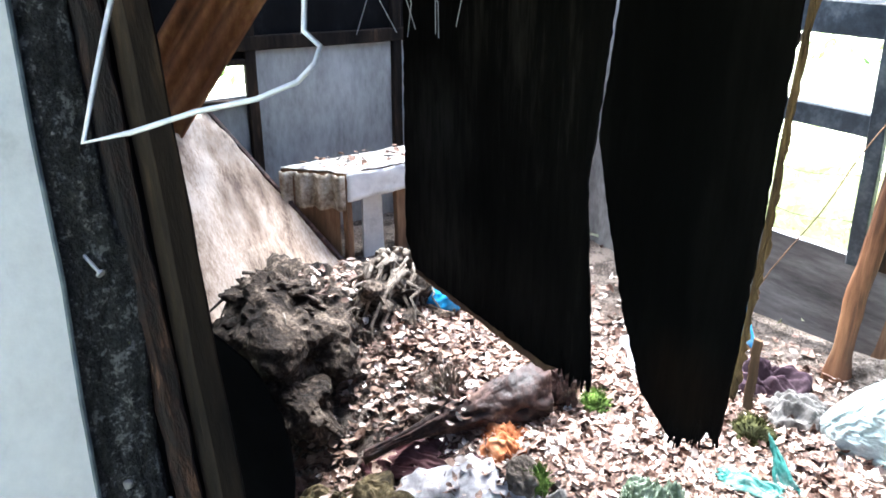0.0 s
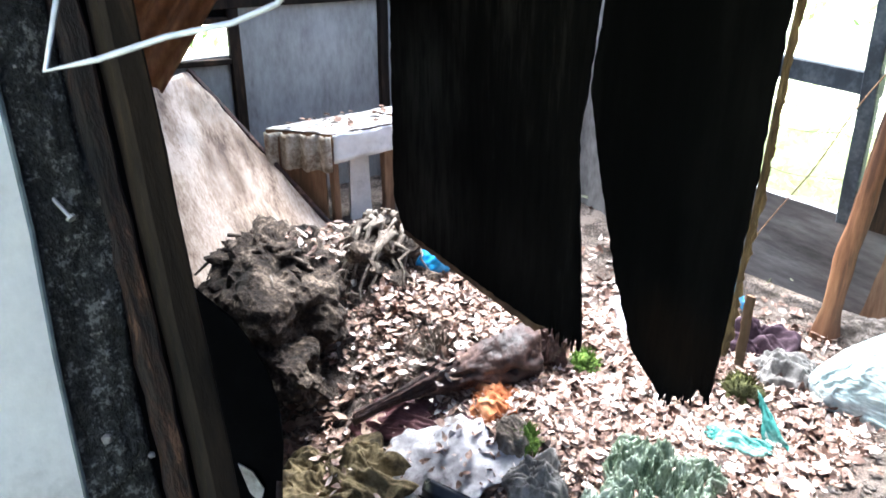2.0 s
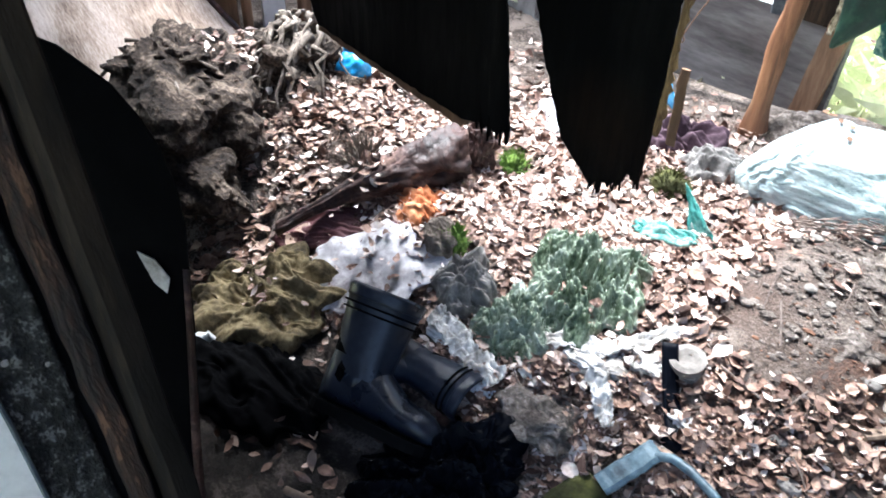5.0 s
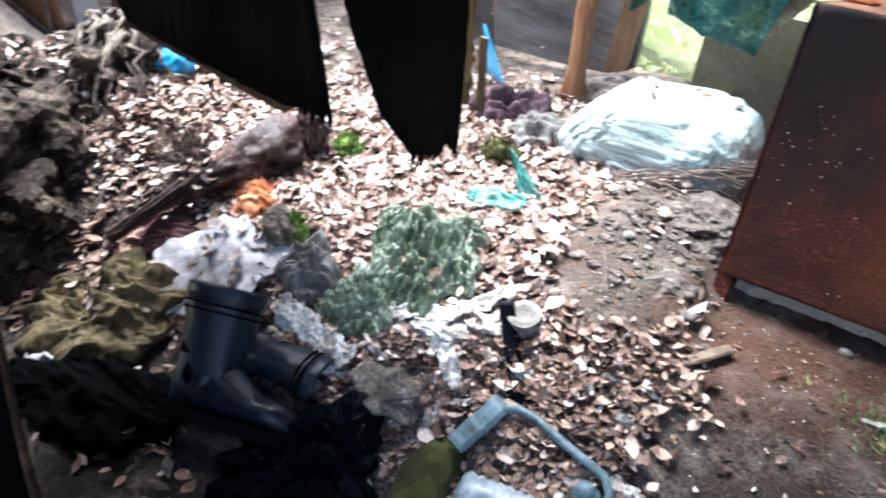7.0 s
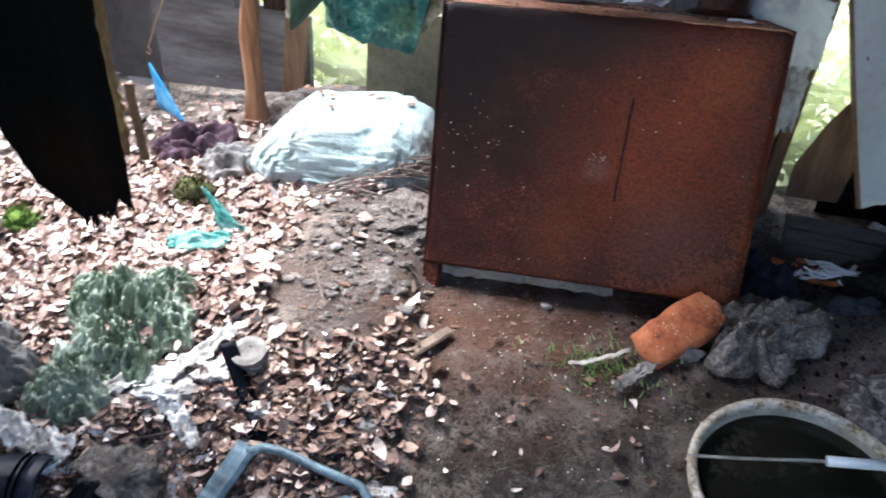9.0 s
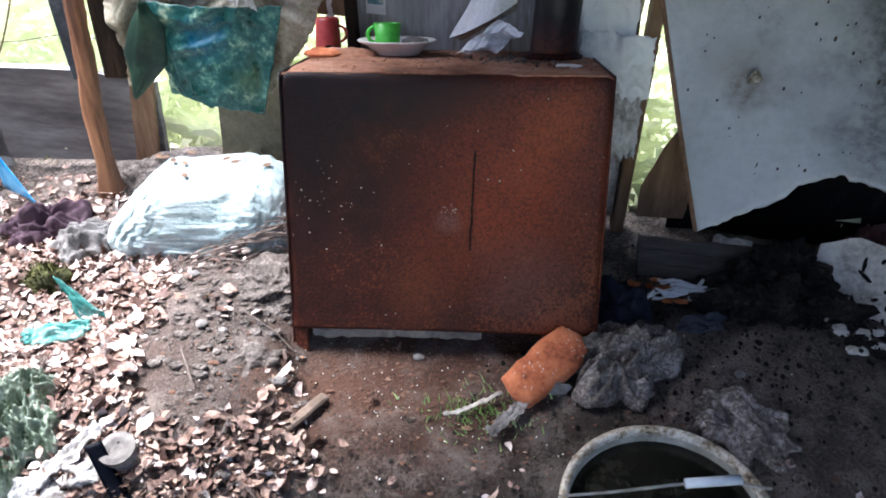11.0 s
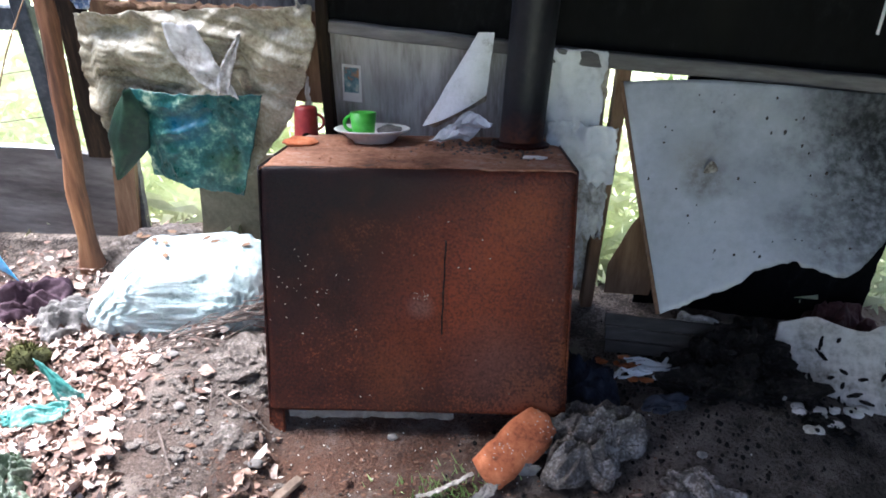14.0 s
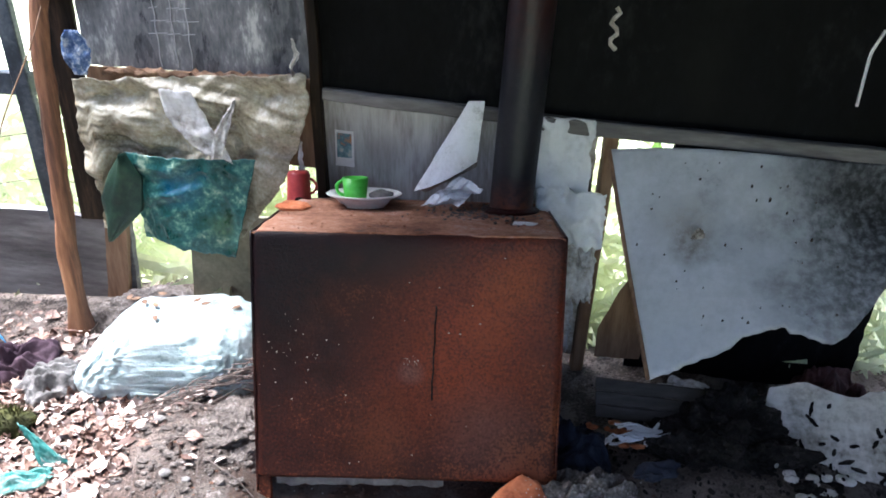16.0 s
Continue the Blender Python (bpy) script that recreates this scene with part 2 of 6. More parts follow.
BRICK = mat("orange_brick", [(0.12, 0.035, 0.016), (0.4, 0.115, 0.045), (0.54, 0.18, 0.075), (0.62, 0.27, 0.15)], 16, 110, 0.9, 0.5)
PICTURE = mat("blurred_print", [(0.6, 0.2, 0.05), (0.45, 0.22, 0.1), (0.08, 0.17, 0.2), (0.2, 0.33, 0.34), (0.6, 0.6, 0.5)], 22, 60, 0.5, 0.0)
TARP = mat("dirty_beige_tarp", [(0.05, 0.038, 0.02), (0.2, 0.17, 0.11), (0.36, 0.325, 0.235), (0.5, 0.475, 0.385)], 7, 90, 0.42, 0.3, gloss=0.22, speck=0.6)
GREENCLOTH = mat("green_printed_oilcloth", [(0.003, 0.02, 0.016), (0.006, 0.04, 0.034), (0.008, 0.055, 0.05), (0.02, 0.09, 0.085), (0.1, 0.2, 0.15), (0.3, 0.38, 0.28)], 14, 60, 0.45, 0.3, gloss=0.25, speck=0.6, spots=(((-0.33, 0.58, 0.55), 0.075, (0.014, 0.09, 0.17), 0.85), ((-0.22, 0.56, 0.42), 0.06, (0.07, 0.14, 0.05), 0.6)))
CHECK = mat("blue_white_cloth", [(0.03, 0.06, 0.16), (0.1, 0.16, 0.3), (0.6, 0.64, 0.7)], 45, 90, 0.85, 0.3)
LEAF = mat("dry_beech_leaf", [(0.1, 0.055, 0.04), (0.3, 0.19, 0.145), (0.46, 0.345, 0.29), (0.6, 0.505, 0.45), (0.7, 0.635, 0.595)], 14, 110, 0.6, 0.4, vary=0.65)
LEAFDARK = mat("rotten_leaf", [(0.016, 0.01, 0.008), (0.075, 0.042, 0.03), (0.19, 0.112, 0.08), (0.34, 0.235, 0.18)], 5, 60, 0.75, 0.2, vary=0.5)
MOSS = mat("green_moss", [(0.02, 0.035, 0.008), (0.08, 0.14, 0.02), (0.2, 0.3, 0.05)], 30, 120, 0.95, 1.0)
BARK = mat("reddish_bark", [(0.006, 0.003, 0.003), (0.018, 0.008, 0.007), (0.05, 0.022, 0.018), (0.14, 0.085, 0.065)], 11, 60, 0.8, 0.9, gloss=0.4, speck=0.6)
ROOTS = mat("rotted_roots", [(0.02, 0.015, 0.012), (0.085, 0.066, 0.052), (0.2, 0.165, 0.135), (0.4, 0.35, 0.3)], 9, 60, 0.95, 1.0, depth=0.02)
EARTH = mat("dark_earth", [(0.005, 0.0035, 0.0025), (0.022, 0.015, 0.011), (0.075, 0.054, 0.04), (0.22, 0.17, 0.13)], 9, 70, 0.95, 1.0, depth=0.02, speck=0.7)
GREYSOIL = mat("grey_clay_soil", [(0.05, 0.04, 0.033), (0.12, 0.098, 0.083), (0.2, 0.168, 0.145), (0.32, 0.28, 0.25)], 14, 110, 0.95, 1.0, depth=0.02, speck=0.7)
RUSTSOIL = mat("rust_stained_soil", [(0.05, 0.028, 0.018), (0.15, 0.075, 0.045), (0.26, 0.15, 0.1)], 6, 70, 0.9, 0.7, depth=0.01)
LILAC = mat("pale_lilac_sheet", [(0.12, 0.1, 0.1), (0.36, 0.34, 0.355), (0.56, 0.545, 0.565), (0.66, 0.65, 0.67)], 11, 60, 0.5, 0.2)
MAROON = mat("maroon_sheet", [(0.03, 0.012, 0.014), (0.1, 0.035, 0.04), (0.18, 0.09, 0.09)], 7, 60, 0.7, 0.3)
ORANGERAG = mat("orange_rag", [(0.12, 0.035, 0.012), (0.36, 0.11, 0.035), (0.55, 0.27, 0.14)], 14, 60, 0.85, 0.4, speck=0.6)
KHAKI = mat("khaki_cloth", [(0.012, 0.009, 0.005), (0.07, 0.052, 0.026), (0.2, 0.155, 0.08), (0.32, 0.26, 0.15)], 14, 90, 0.95, 0.5)
NET = mat("green_white_film", [(0.014, 0.024, 0.014), (0.05, 0.072, 0.042), (0.12, 0.155, 0.105), (0.26, 0.3, 0.24), (0.55, 0.6, 0.54)], 12, 90, 0.45, 0.6, gloss=0.2, speck=0.5)
TEAL = mat("turquoise_film", [(0.015, 0.085, 0.075), (0.05, 0.2, 0.175), (0.26, 0.42, 0.38)], 16, 60, 0.4, 0.3, speck=0.6)
PURPLE = mat("purple_cloth", [(0.015, 0.008, 0.012), (0.05, 0.026, 0.038), (0.1, 0.065, 0.08)], 14, 80, 0.95, 0.5)
BLUEFILM = mat("blue_film", [(0.01, 0.1, 0.3), (0.03, 0.26, 0.55), (0.2, 0.5, 0.7)], 10, 60, 0.35, 0.2)
BLACKFILM = mat("black_film", [(0.001, 0.0012, 0.002), (0.0016, 0.0022, 0.0045), (0.004, 0.005, 0.009)], 10, 60, 0.55, 0.2, gloss=0.32, spec=0.06)
BLUEMETAL = mat("blue_grey_enamel", [(0.03, 0.035, 0.04), (0.1, 0.15, 0.18), (0.2, 0.28, 0.32)], 14, 80, 0.5, 0.3, gloss=0.35)
BUCKET = mat("worn_bucket", [(0.1, 0.09, 0.06), (0.3, 0.28, 0.22), (0.5, 0.47, 0.38)], 12, 70, 0.7, 0.3)
BUCKETRIM = mat("crusted_rim", [(0.05, 0.03, 0.018), (0.36, 0.28, 0.18), (0.66, 0.59, 0.46), (0.74, 0.69, 0.58)], 34, 110, 0.8, 0.7, speck=0.8)
MURK = mat("dark_scummy_water", [(0.004, 0.004, 0.003), (0.009, 0.009, 0.006), (0.022, 0.021, 0.014)], 8, 60, 0.3, 0.05, gloss=0.12)
WHITEPLASTIC = mat("white_plastic", [(0.5, 0.55, 0.58), (0.7, 0.75, 0.78), (0.78, 0.82, 0.84)], 20, 90, 0.5, 0.1)
CLEAR = mat("cloudy_clear_plastic", [(0.16, 0.19, 0.22), (0.36, 0.41, 0.46), (0.7, 0.75, 0.8)], 24, 90, 0.2, 0.2)
PLASTER = mat("dirty_plasterboard", [(0.1, 0.08, 0.06), (0.42, 0.38, 0.32), (0.64, 0.59, 0.52), (0.72, 0.68, 0.61)], 9, 60, 0.9, 0.3, speck=0.6)
DARKRED = mat("dark_red_cloth", [(0.015, 0.008, 0.008), (0.06, 0.022, 0.02), (0.12, 0.06, 0.055)], 12, 80, 0.9, 0.5)
TREELEAF = mat("bright_leaf", [(0.14, 0.26, 0.06), (0.28, 0.42, 0.12), (0.44, 0.55, 0.24)], 9, 60, 0.6, 0.1, vary=0.3)
TWIG = mat("grey_twig", [(0.04, 0.03, 0.025), (0.13, 0.1, 0.085), (0.25, 0.2, 0.17)], 30, 90, 0.9, 0.4)
GREENDARK = mat("dark_green_cloth", [(0.002, 0.012, 0.007), (0.005, 0.026, 0.016), (0.02, 0.06, 0.03)], 9, 60, 0.55, 0.2)
# Left spots are stains; the right ones mix soot with shade painted on.
PALESTAIN = mat("pale_sheet_with_stains_and_shade", [(0.2, 0.203, 0.205), (0.38, 0.39, 0.405), (0.45, 0.465, 0.485), (0.5, 0.515, 0.535)], 3.4, 50, 0.5, 0.12, gloss=0.35, spots=(((1.05, 0.317, 0.57), 0.1, (0.26, 0.24, 0.21), 0.75), ((1.06, 0.29, 0.53), 0.06, (0.12, 0.105, 0.085), 0.9), ((1.257, 0.33, 0.587), 0.08, (0.17, 0.16, 0.15), 0.75), ((1.6, 0.36, 0.6), 0.28, (0.02, 0.02, 0.02), 0.9), ((1.42, 0.18, 0.42), 0.22, (0.05, 0.048, 0.046), 0.85), ((1.62, 0.28, 0.52), 0.46, (0.015, 0.015, 0.015), 0.93)))
MOSSDARK = mat("olive_moss", [(0.012, 0.013, 0.004), (0.04, 0.042, 0.01), (0.09, 0.09, 0.02)], 14, 90, 0.95, 0.9)
CHIPWOOD = mat("dry_offcut", [(0.08, 0.055, 0.04), (0.18, 0.13, 0.095), (0.28, 0.21, 0.16)], 14, 80, 0.85, 0.3)
DUST = mat("dusty_grey_sacking", [(0.03, 0.025, 0.02), (0.1, 0.084, 0.07), (0.2, 0.172, 0.148), (0.34, 0.3, 0.27)], 8, 120, 0.95, 0.8, depth=0.012, speck=0.8)
CHAR = mat("charred_rubbish", [(0.0015, 0.0013, 0.0012), (0.006, 0.005, 0.0045), (0.018, 0.015, 0.013), (0.06, 0.052, 0.045)], 14, 90, 0.9, 1.0, depth=0.015, speck=0.6, spec=0.2)
NAVY = mat("dark_navy_cloth", [(0.003, 0.004, 0.009), (0.008, 0.011, 0.022), (0.03, 0.036, 0.05)], 14, 90, 0.8, 0.5)
PLANKWOOD = mat("dirty_grooved_plank", [(0.025, 0.021, 0.017), (0.07, 0.06, 0.05), (0.14, 0.122, 0.105)], 8, 60, 0.9, 0.5, stretch=(0.15, 1, 1))
REDBOARD = mat("rusty_corrugated", [(0.05, 0.018, 0.01), (0.22, 0.08, 0.032), (0.42, 0.2, 0.09)], 7, 60, 0.7, 0.3, stretch=(1, 1, 0.4))


# ---- building helpers ----
def part(name, bm, material, parent=None, label="", smooth=False):
    """Links a bmesh as one mesh object under a thing or a part."""
    me = bpy.data.meshes.new(name)
    bm.normal_update()
    bm.to_mesh(me)
    bm.free()
    if smooth:
        me.polygons.foreach_set("use_smooth", [True] * len(me.polygons))
    me.materials.append(material)
    ob = new(name, me)
    ob.parent = parent
    return tagged(ob, label)


def thing(name, label, category, kind="", group="", at=(0, 0, 0)):
    ob = new(name)
    ob.empty_display_size = 0.05
    ob.location = at
    return tagged(ob, label, category, group, kind)


def prism(outline, place, thick, bm=None, rough=0.0, seed=0, step=0.03):
    """A sheet cut to an outline (u, v), put at place (a matrix whose z is its normal), with ragged edges."""
    rng = random.Random(seed)
    pts = []
    for (a, b) in zip(outline, outline[1:] + outline[:1]):
        a, b = Vector(a), Vector(b)
        k = max(1, int((b - a).length / step)) if rough else 1
        for i in range(k):
            p = a.lerp(b, i / k)
            if rough and i:
                p += Vector((rng.uniform(-1, 1), rng.uniform(-1, 1))) * rough
            pts.append(p)
    bm = bm or bmesh.new()
    lo = [bm.verts.new(place @ Vector((p.x, p.y, -thick / 2))) for p in pts]
    hi = [bm.verts.new(place @ Vector((p.x, p.y, thick / 2))) for p in pts]
    bm.faces.new(hi)
    bm.faces.new(lo[::-1])
    for i in range(len(pts)):
        j = (i + 1) % len(pts)
        bm.faces.new((lo[i], lo[j], hi[j], hi[i]))
    return bm


def beam(a, b, wide, deep, up=(0, 0, 1), bm=None, bevel=0.004, cuts=1, wobble=0.0, seed=0):
    """A squared timber from a to b, with softened and slightly uneven edges."""
    a, b = Vector(a), Vector(b)
    z = (b - a).normalized()
    x = Vector(up).cross(z)
    x = x.normalized() if x.length > 1e-4 else Vector((1, 0, 0))
    y = z.cross(x)
    rng = random.Random(seed)
    bm = bm or bmesh.new()
    w, d, c = wide / 2, deep / 2, bevel
    ring = [(-w + c, -d), (w - c, -d), (w, -d + c), (w, d - c), (w - c, d), (-w + c, d), (-w, d - c), (-w, -d + c)]
    rows = []
    for i in range(cuts + 1):
        o = a.lerp(b, i / cuts) + (x * rng.uniform(-1, 1) + y * rng.uniform(-1, 1)) * wobble
        rows.append([bm.verts.new(o + x * (u + rng.uniform(-1, 1) * wobble * 0.4) + y * (v + rng.uniform(-1, 1) * wobble * 0.4)) for u, v in ring])
    for r, q in zip(rows, rows[1:]):
        for i in range(8):
            bm.faces.new((r[i], r[(i + 1) % 8], q[(i + 1) % 8], q[i]))
    bm.faces.new(rows[0][::-1])
    bm.faces.new(rows[-1])
    return bm


def surface(fn, nu, nv, thick=0.0, bm=None):
    """A bent sheet: fn(u, v) gives its points for u and v from 0 to 1; thick is laid on along its normals."""
    bm = bm or bmesh.new()
    P = [[Vector(fn(i / nu, j / nv)) for j in range(nv + 1)] for i in range(nu + 1)]
    layers = []
    for side in ((0.5, -0.5) if thick else (0,)):
        rows = []
        for i in range(nu + 1):
            row = []
            for j in range(nv + 1):
                du = P[min(i + 1, nu)][j] - P[max(i - 1, 0)][j]
                dv = P[i][min(j + 1, nv)] - P[i][max(j - 1, 0)]
                n = du.cross(dv)
                n = n.normalized() if n.length > 1e-9 else Vector((0, 0, 1))
                row.append(bm.verts.new(P[i][j] + n * thick * side))
            rows.append(row)
        layers.append(rows)
    for k, rows in enumerate(layers):
        for i in range(nu):
            for j in range(nv):
                q = (rows[i][j], rows[i + 1][j], rows[i + 1][j + 1], rows[i][j + 1])
                bm.faces.new(q if k == 0 else q[::-1])
    if thick:
        a, b = layers
        edge = [(i, 0) for i in range(nu)] + [(nu, j) for j in range(nv)] + [(i, nv) for i in range(nu, 0, -1)] + [(0, j) for j in range(nv, 0, -1)]
        for (i, j), (k, l) in zip(edge, edge[1:] + edge[:1]):
            bm.faces.new((a[k][l], a[i][j], b[i][j], b[k][l]))
    return bm


def blob(centre, radii, rough=0.15, freq=4.0, seed=0, sub=3, bm=None, turn=None):
    """A lump: a sphere pushed about by noise."""
    bm = bm or bmesh.new()
    made = bmesh.ops.create_icosphere(bm, subdivisions=sub, radius=1.0)["verts"]
    off = Vector((seed * 7.3, seed * 3.1, seed * 1.7))
    for v in made:
        p = v.co.copy()
        k = 1 + rough * 0.6 * noise.fractal(p * freq * 0.32 + off, 1.0, 2.1, 4)
        q = Vector((p.x * radii[0], p.y * radii[1], p.z * radii[2])) * k
        v.co = (turn @ q if turn else q) + Vector(centre)
    return bm


def tube(points, radius, sides=8, bm=None, taper=1.0):
    """A round rod or cord along a run of points."""
    bm = bm or bmesh.new()
    pts = [Vector(p) for p in points]
    rows = []
    x = None
    for i, p in enumerate(pts):
        t = (pts[min(i + 1, len(pts) - 1)] - pts[max(i - 1, 0)]).normalized()
        if x is None:
            x = t.orthogonal().normalized()
        x = (x - t * x.dot(t)).normalized()
        y = t.cross(x)
        r = radius * (1 + (taper - 1) * i / max(1, len(pts) - 1))
        rows.append([bm.verts.new(p + (x * math.cos(a) + y * math.sin(a)) * r) for a in (2 * math.pi * k / sides for k in range(sides))])
    for r, q in zip(rows, rows[1:]):
        for i in range(sides):
            bm.faces.new((r[i], r[(i + 1) % sides], q[(i + 1) % sides], q[i]))
    bm.faces.new(rows[0][::-1])
    bm.faces.new(rows[-1])
    return bm


def lathe(profile, place, sides=40, bm=None):
    """Turns a closed or open profile of (radius, height) about the z of place."""
    bm = bm or bmesh.new()
    rows = []
    for r, h in profile:
        rows.append([bm.verts.new(place @ Vector((r * math.cos(a), r * math.sin(a), h))) for a in (2 * math.pi * k / sides for k in range(sides))])
    for r, q in zip(rows, rows[1:]):
        for i in range(sides):
            bm.faces.new((r[i], r[(i + 1) % sides], q[(i + 1) % sides], q[i]))
    return bm


def smooth(a, b, x):
    x = min(1.0, max(0.0, (x - a) / (b - a)))
    return x * x * (3 - 2 * x)


def nz(x, y, z=0.0, f=1.0):
    return noise.fractal(Vector((x * f, y * f, z)), 0.8, 2.0, 4)


def crinkle(u, v, seed, f=2.0, octaves=4):
    """Sharp folds, as in creased film or cloth: about 0 to 1."""
    p = Vector((u * f, v * f, seed))
    q = p + 0.6 * Vector((noise.noise(p * 0.7), noise.noise(p * 0.7 + Vector((5, 1, 2))), 0))
    out, amp = 0.0, 0.55
    for k in range(octaves):
        out += amp * (1 - min(1.0, 2.2 * abs(noise.noise(q))))
        q = Vector((q.y * 1.9 - q.x * 0.6, q.x * 2.0 + q.y * 0.5, q.z + 3.1))
        amp *= 0.5
    return out


# ---- ground ----
def ground(x, y):
    """The height of the ground: it falls towards the entrance and is heaped up beside the stove."""
    inside = 1 - smooth(3, 6, math.hypot(x + 0.7, y + 0.2))
    h = -0.27 * smooth(-0.3, -0.95, y) * inside
    h += 0.11 * math.exp(-(((x + 0.15) / 0.25) ** 2) - ((y - 0.02) / 0.25) ** 2) * smooth(0.07, -0.06, x)
    h += 0.09 * math.exp(-(((x + 0.4) / 0.35) ** 2) - ((y - 0.75) / 0.3) ** 2)
    h += 0.10 * math.exp(-(((x - 1.15) / 0.3) ** 2) - ((y + 0.1) / 0.25) ** 2)
    h += 0.12 * math.exp(-(((x + 2.0) / 0.5) ** 2) - ((y + 0.3) / 0.4) ** 2)
    return h + inside * (0.018 * nz(x, y, 0, 4) + 0.006 * nz(x, y, 3, 18))


def axis(lo, hi, step, far):
    mid = [lo + step * i for i in range(int((hi - lo) / step) + 1)]
    out, d = [], step
    while mid[-1] + sum(out) < far:
        d *= 1.35
        out.append(d)
    a = [mid[0] - sum(out[:i + 1]) for i in range(len(out))][::-1]
    return a + mid + [mid[-1] + sum(out[:i + 1]) for i in range(len(out))]


def build_ground():
    xs, ys = axis(-3.2, 2.0, 0.025, 400), axis(-1.6, 1.0, 0.025, 400)
    verts = [(x, y, ground(x, y)) for y in ys for x in xs]
    w = len(xs)
    faces = [(j * w + i, j * w + i + 1, (j + 1) * w + i + 1, (j + 1) * w + i) for j in range(len(ys) - 1) for i in range(w - 1)]
    me = bpy.data.meshes.new("ground")
    me.from_pydata(verts, [], faces)
    me.polygons.foreach_set("use_smooth", [True] * len(faces))
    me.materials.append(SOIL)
    me.materials.append(GRASS)
    for poly in me.polygons:
        c = poly.center
        # Grass at y < -3.2 is unseen, added to bounce warm light through the doorway.
        if c.y > 0.8 - 0.15 * c.x or c.x < -3.05 or c.y < -3.2 or c.x > 2.6:
            poly.material_index = 1
    tagged(new("ground", me), "dark trampled soil with ash, dust and painted entrance shade", "ground", kind="structure")


build_ground()


# ---- the long wall: s runs along it, z up, out is its distance into the room ----
def W(s, z, out=0.0):
    return Vector((0.989 * s - 0.148 * out, 0.62 - 0.148 * s - 0.989 * out, z))


def wall_frame(out=0.0):
    o = W(0, 0, out)
    return Matrix(((0.989, 0, -0.148, o.x), (-0.148, 0, -0.989, o.y), (0, 1, 0, 0), (0, 0, 0, 1)))


def build_long_wall():
    w = thing("wall_long", "patched long wall of sooty and grey boards with open gaps", "wall", "structure")
    part("upper_panel", prism([(-0.62, 0.86), (0.082, 0.855), (0.082, 1.62), (-0.62, 1.62)], wall_frame(-0.03), 0.012, rough=0.002, seed=1), SOOTGLOSS, w, "soot-black film-faced panel with scuffs and sheen in its colour")
    part("upper_panel", prism([(0.084, 0.835), (0.9, 0.79), (2.3, 0.74), (2.3, 1.62), (0.084, 1.62)], wall_frame(-0.03), 0.012, rough=0.002, seed=2), BLACK, w, "soot-black board")
    part("rail", beam(W(0.095, 0.825, -0.005), W(0.72, 0.787, -0.005), 0.034, 0.03, (0, 1, 0), cuts=8, wobble=0.0015, seed=3), GREYWOOD, w, "grey wooden rail")
    part("rail", beam(W(0.7, 0.79, 0.012), W(2.25, 0.735, 0.012), 0.04, 0.03, (0, 1, 0), cuts=16, wobble=0.0015, seed=4), GREYWOOD, w, "grey wooden rail")
    part("lower_panel", prism([(0.08, -0.02), (0.66, -0.02), (0.66, 0.79), (0.08, 0.82)], wall_frame(-0.035), 0.012, rough=0.001), STAINED, w, "grey board with brown run stains")
    part("lower_panel", prism([(0.66, 0.05), (0.84, 0.03), (0.85, 0.77), (0.66, 0.79)], wall_frame(-0.04), 0.012, rough=0.003), CARDBOARD, w)
    part("stud", beam(W(0.077, -0.02, 0.0), W(0.077, 1.62, 0.0), 0.03, 0.045, (0, 1, 0), cuts=12, wobble=0.002, seed=5), DARKWOOD, w)
    part("lower_panel", prism([(1.0, -0.05), (1.66, -0.05), (1.66, 0.4), (2.0, 0.42), (2.0, 0.76), (1.06, 0.78), (1.0, 0.46)], wall_frame(-0.05), 0.012, rough=0.004), BLACK, w, "black lower board")
    part("stud", beam(W(0.855, -0.02, -0.02), W(0.885, 0.78, -0.02), 0.035, 0.05, (0, 1, 0), cuts=8, wobble=0.002, seed=6), BROWNWOOD, w)
    part("lower_plank", prism([(-1.95, 0.0), (-1.14, 0.035), (-0.60, 0.075), (-0.585, 0.35), (-0.84, 0.372), (-1.95, 0.335)], wall_frame(-0.035), 0.022, rough=0.002, seed=7), GREYWOOD, w, "weathered grey plank with a white upper edge")
    part("plank_edge", beam(W(-1.9, 0.339, -0.035), W(-0.86, 0.374, -0.035), 0.008, 0.024, (0, 1, 0), cuts=20, wobble=0.0015, seed=8), PAPER, w)
    part("window_bar", beam(W(-1.9, 0.80, -0.01), W(-0.80, 0.797, -0.01), 0.07, 0.03, (0, 1, 0), cuts=8, wobble=0.001, seed=9), DARKBLUE, w, "dark painted window bar")
    part("window_head", beam(W(-1.9, 1.10, -0.01), W(-0.6, 1.10, -0.01), 0.1, 0.03, (0, 1, 0), cuts=8, wobble=0.001, seed=10), DARKBLUE, w)
    part("window_head", beam(W(-1.9, 1.2, -0.03), W(-0.6, 1.2, -0.03), 0.12, 0.03, (0, 1, 0), cuts=8, wobble=0.001, seed=11), PALE, w, "pale peeling lintel board")
    part("upper_panel", prism([(-1.95, 1.26), (-0.62, 1.26), (-0.62, 1.62), (-1.95, 1.62)], wall_frame(-0.03), 0.012), BLACK, w)
    part("side_panel", prism([(-3.1, -0.05), (-2.2, -0.05), (-2.2, 1.62), (-3.1, 1.62)], wall_frame(-0.03), 0.012), WALL, w)
    part("side_panel", prism([(-2.19, -0.05), (-1.2, -0.05), (-1.2, 1.62), (-2.19, 1.62)], wall_frame(-0.03), 0.012), WALL, w)
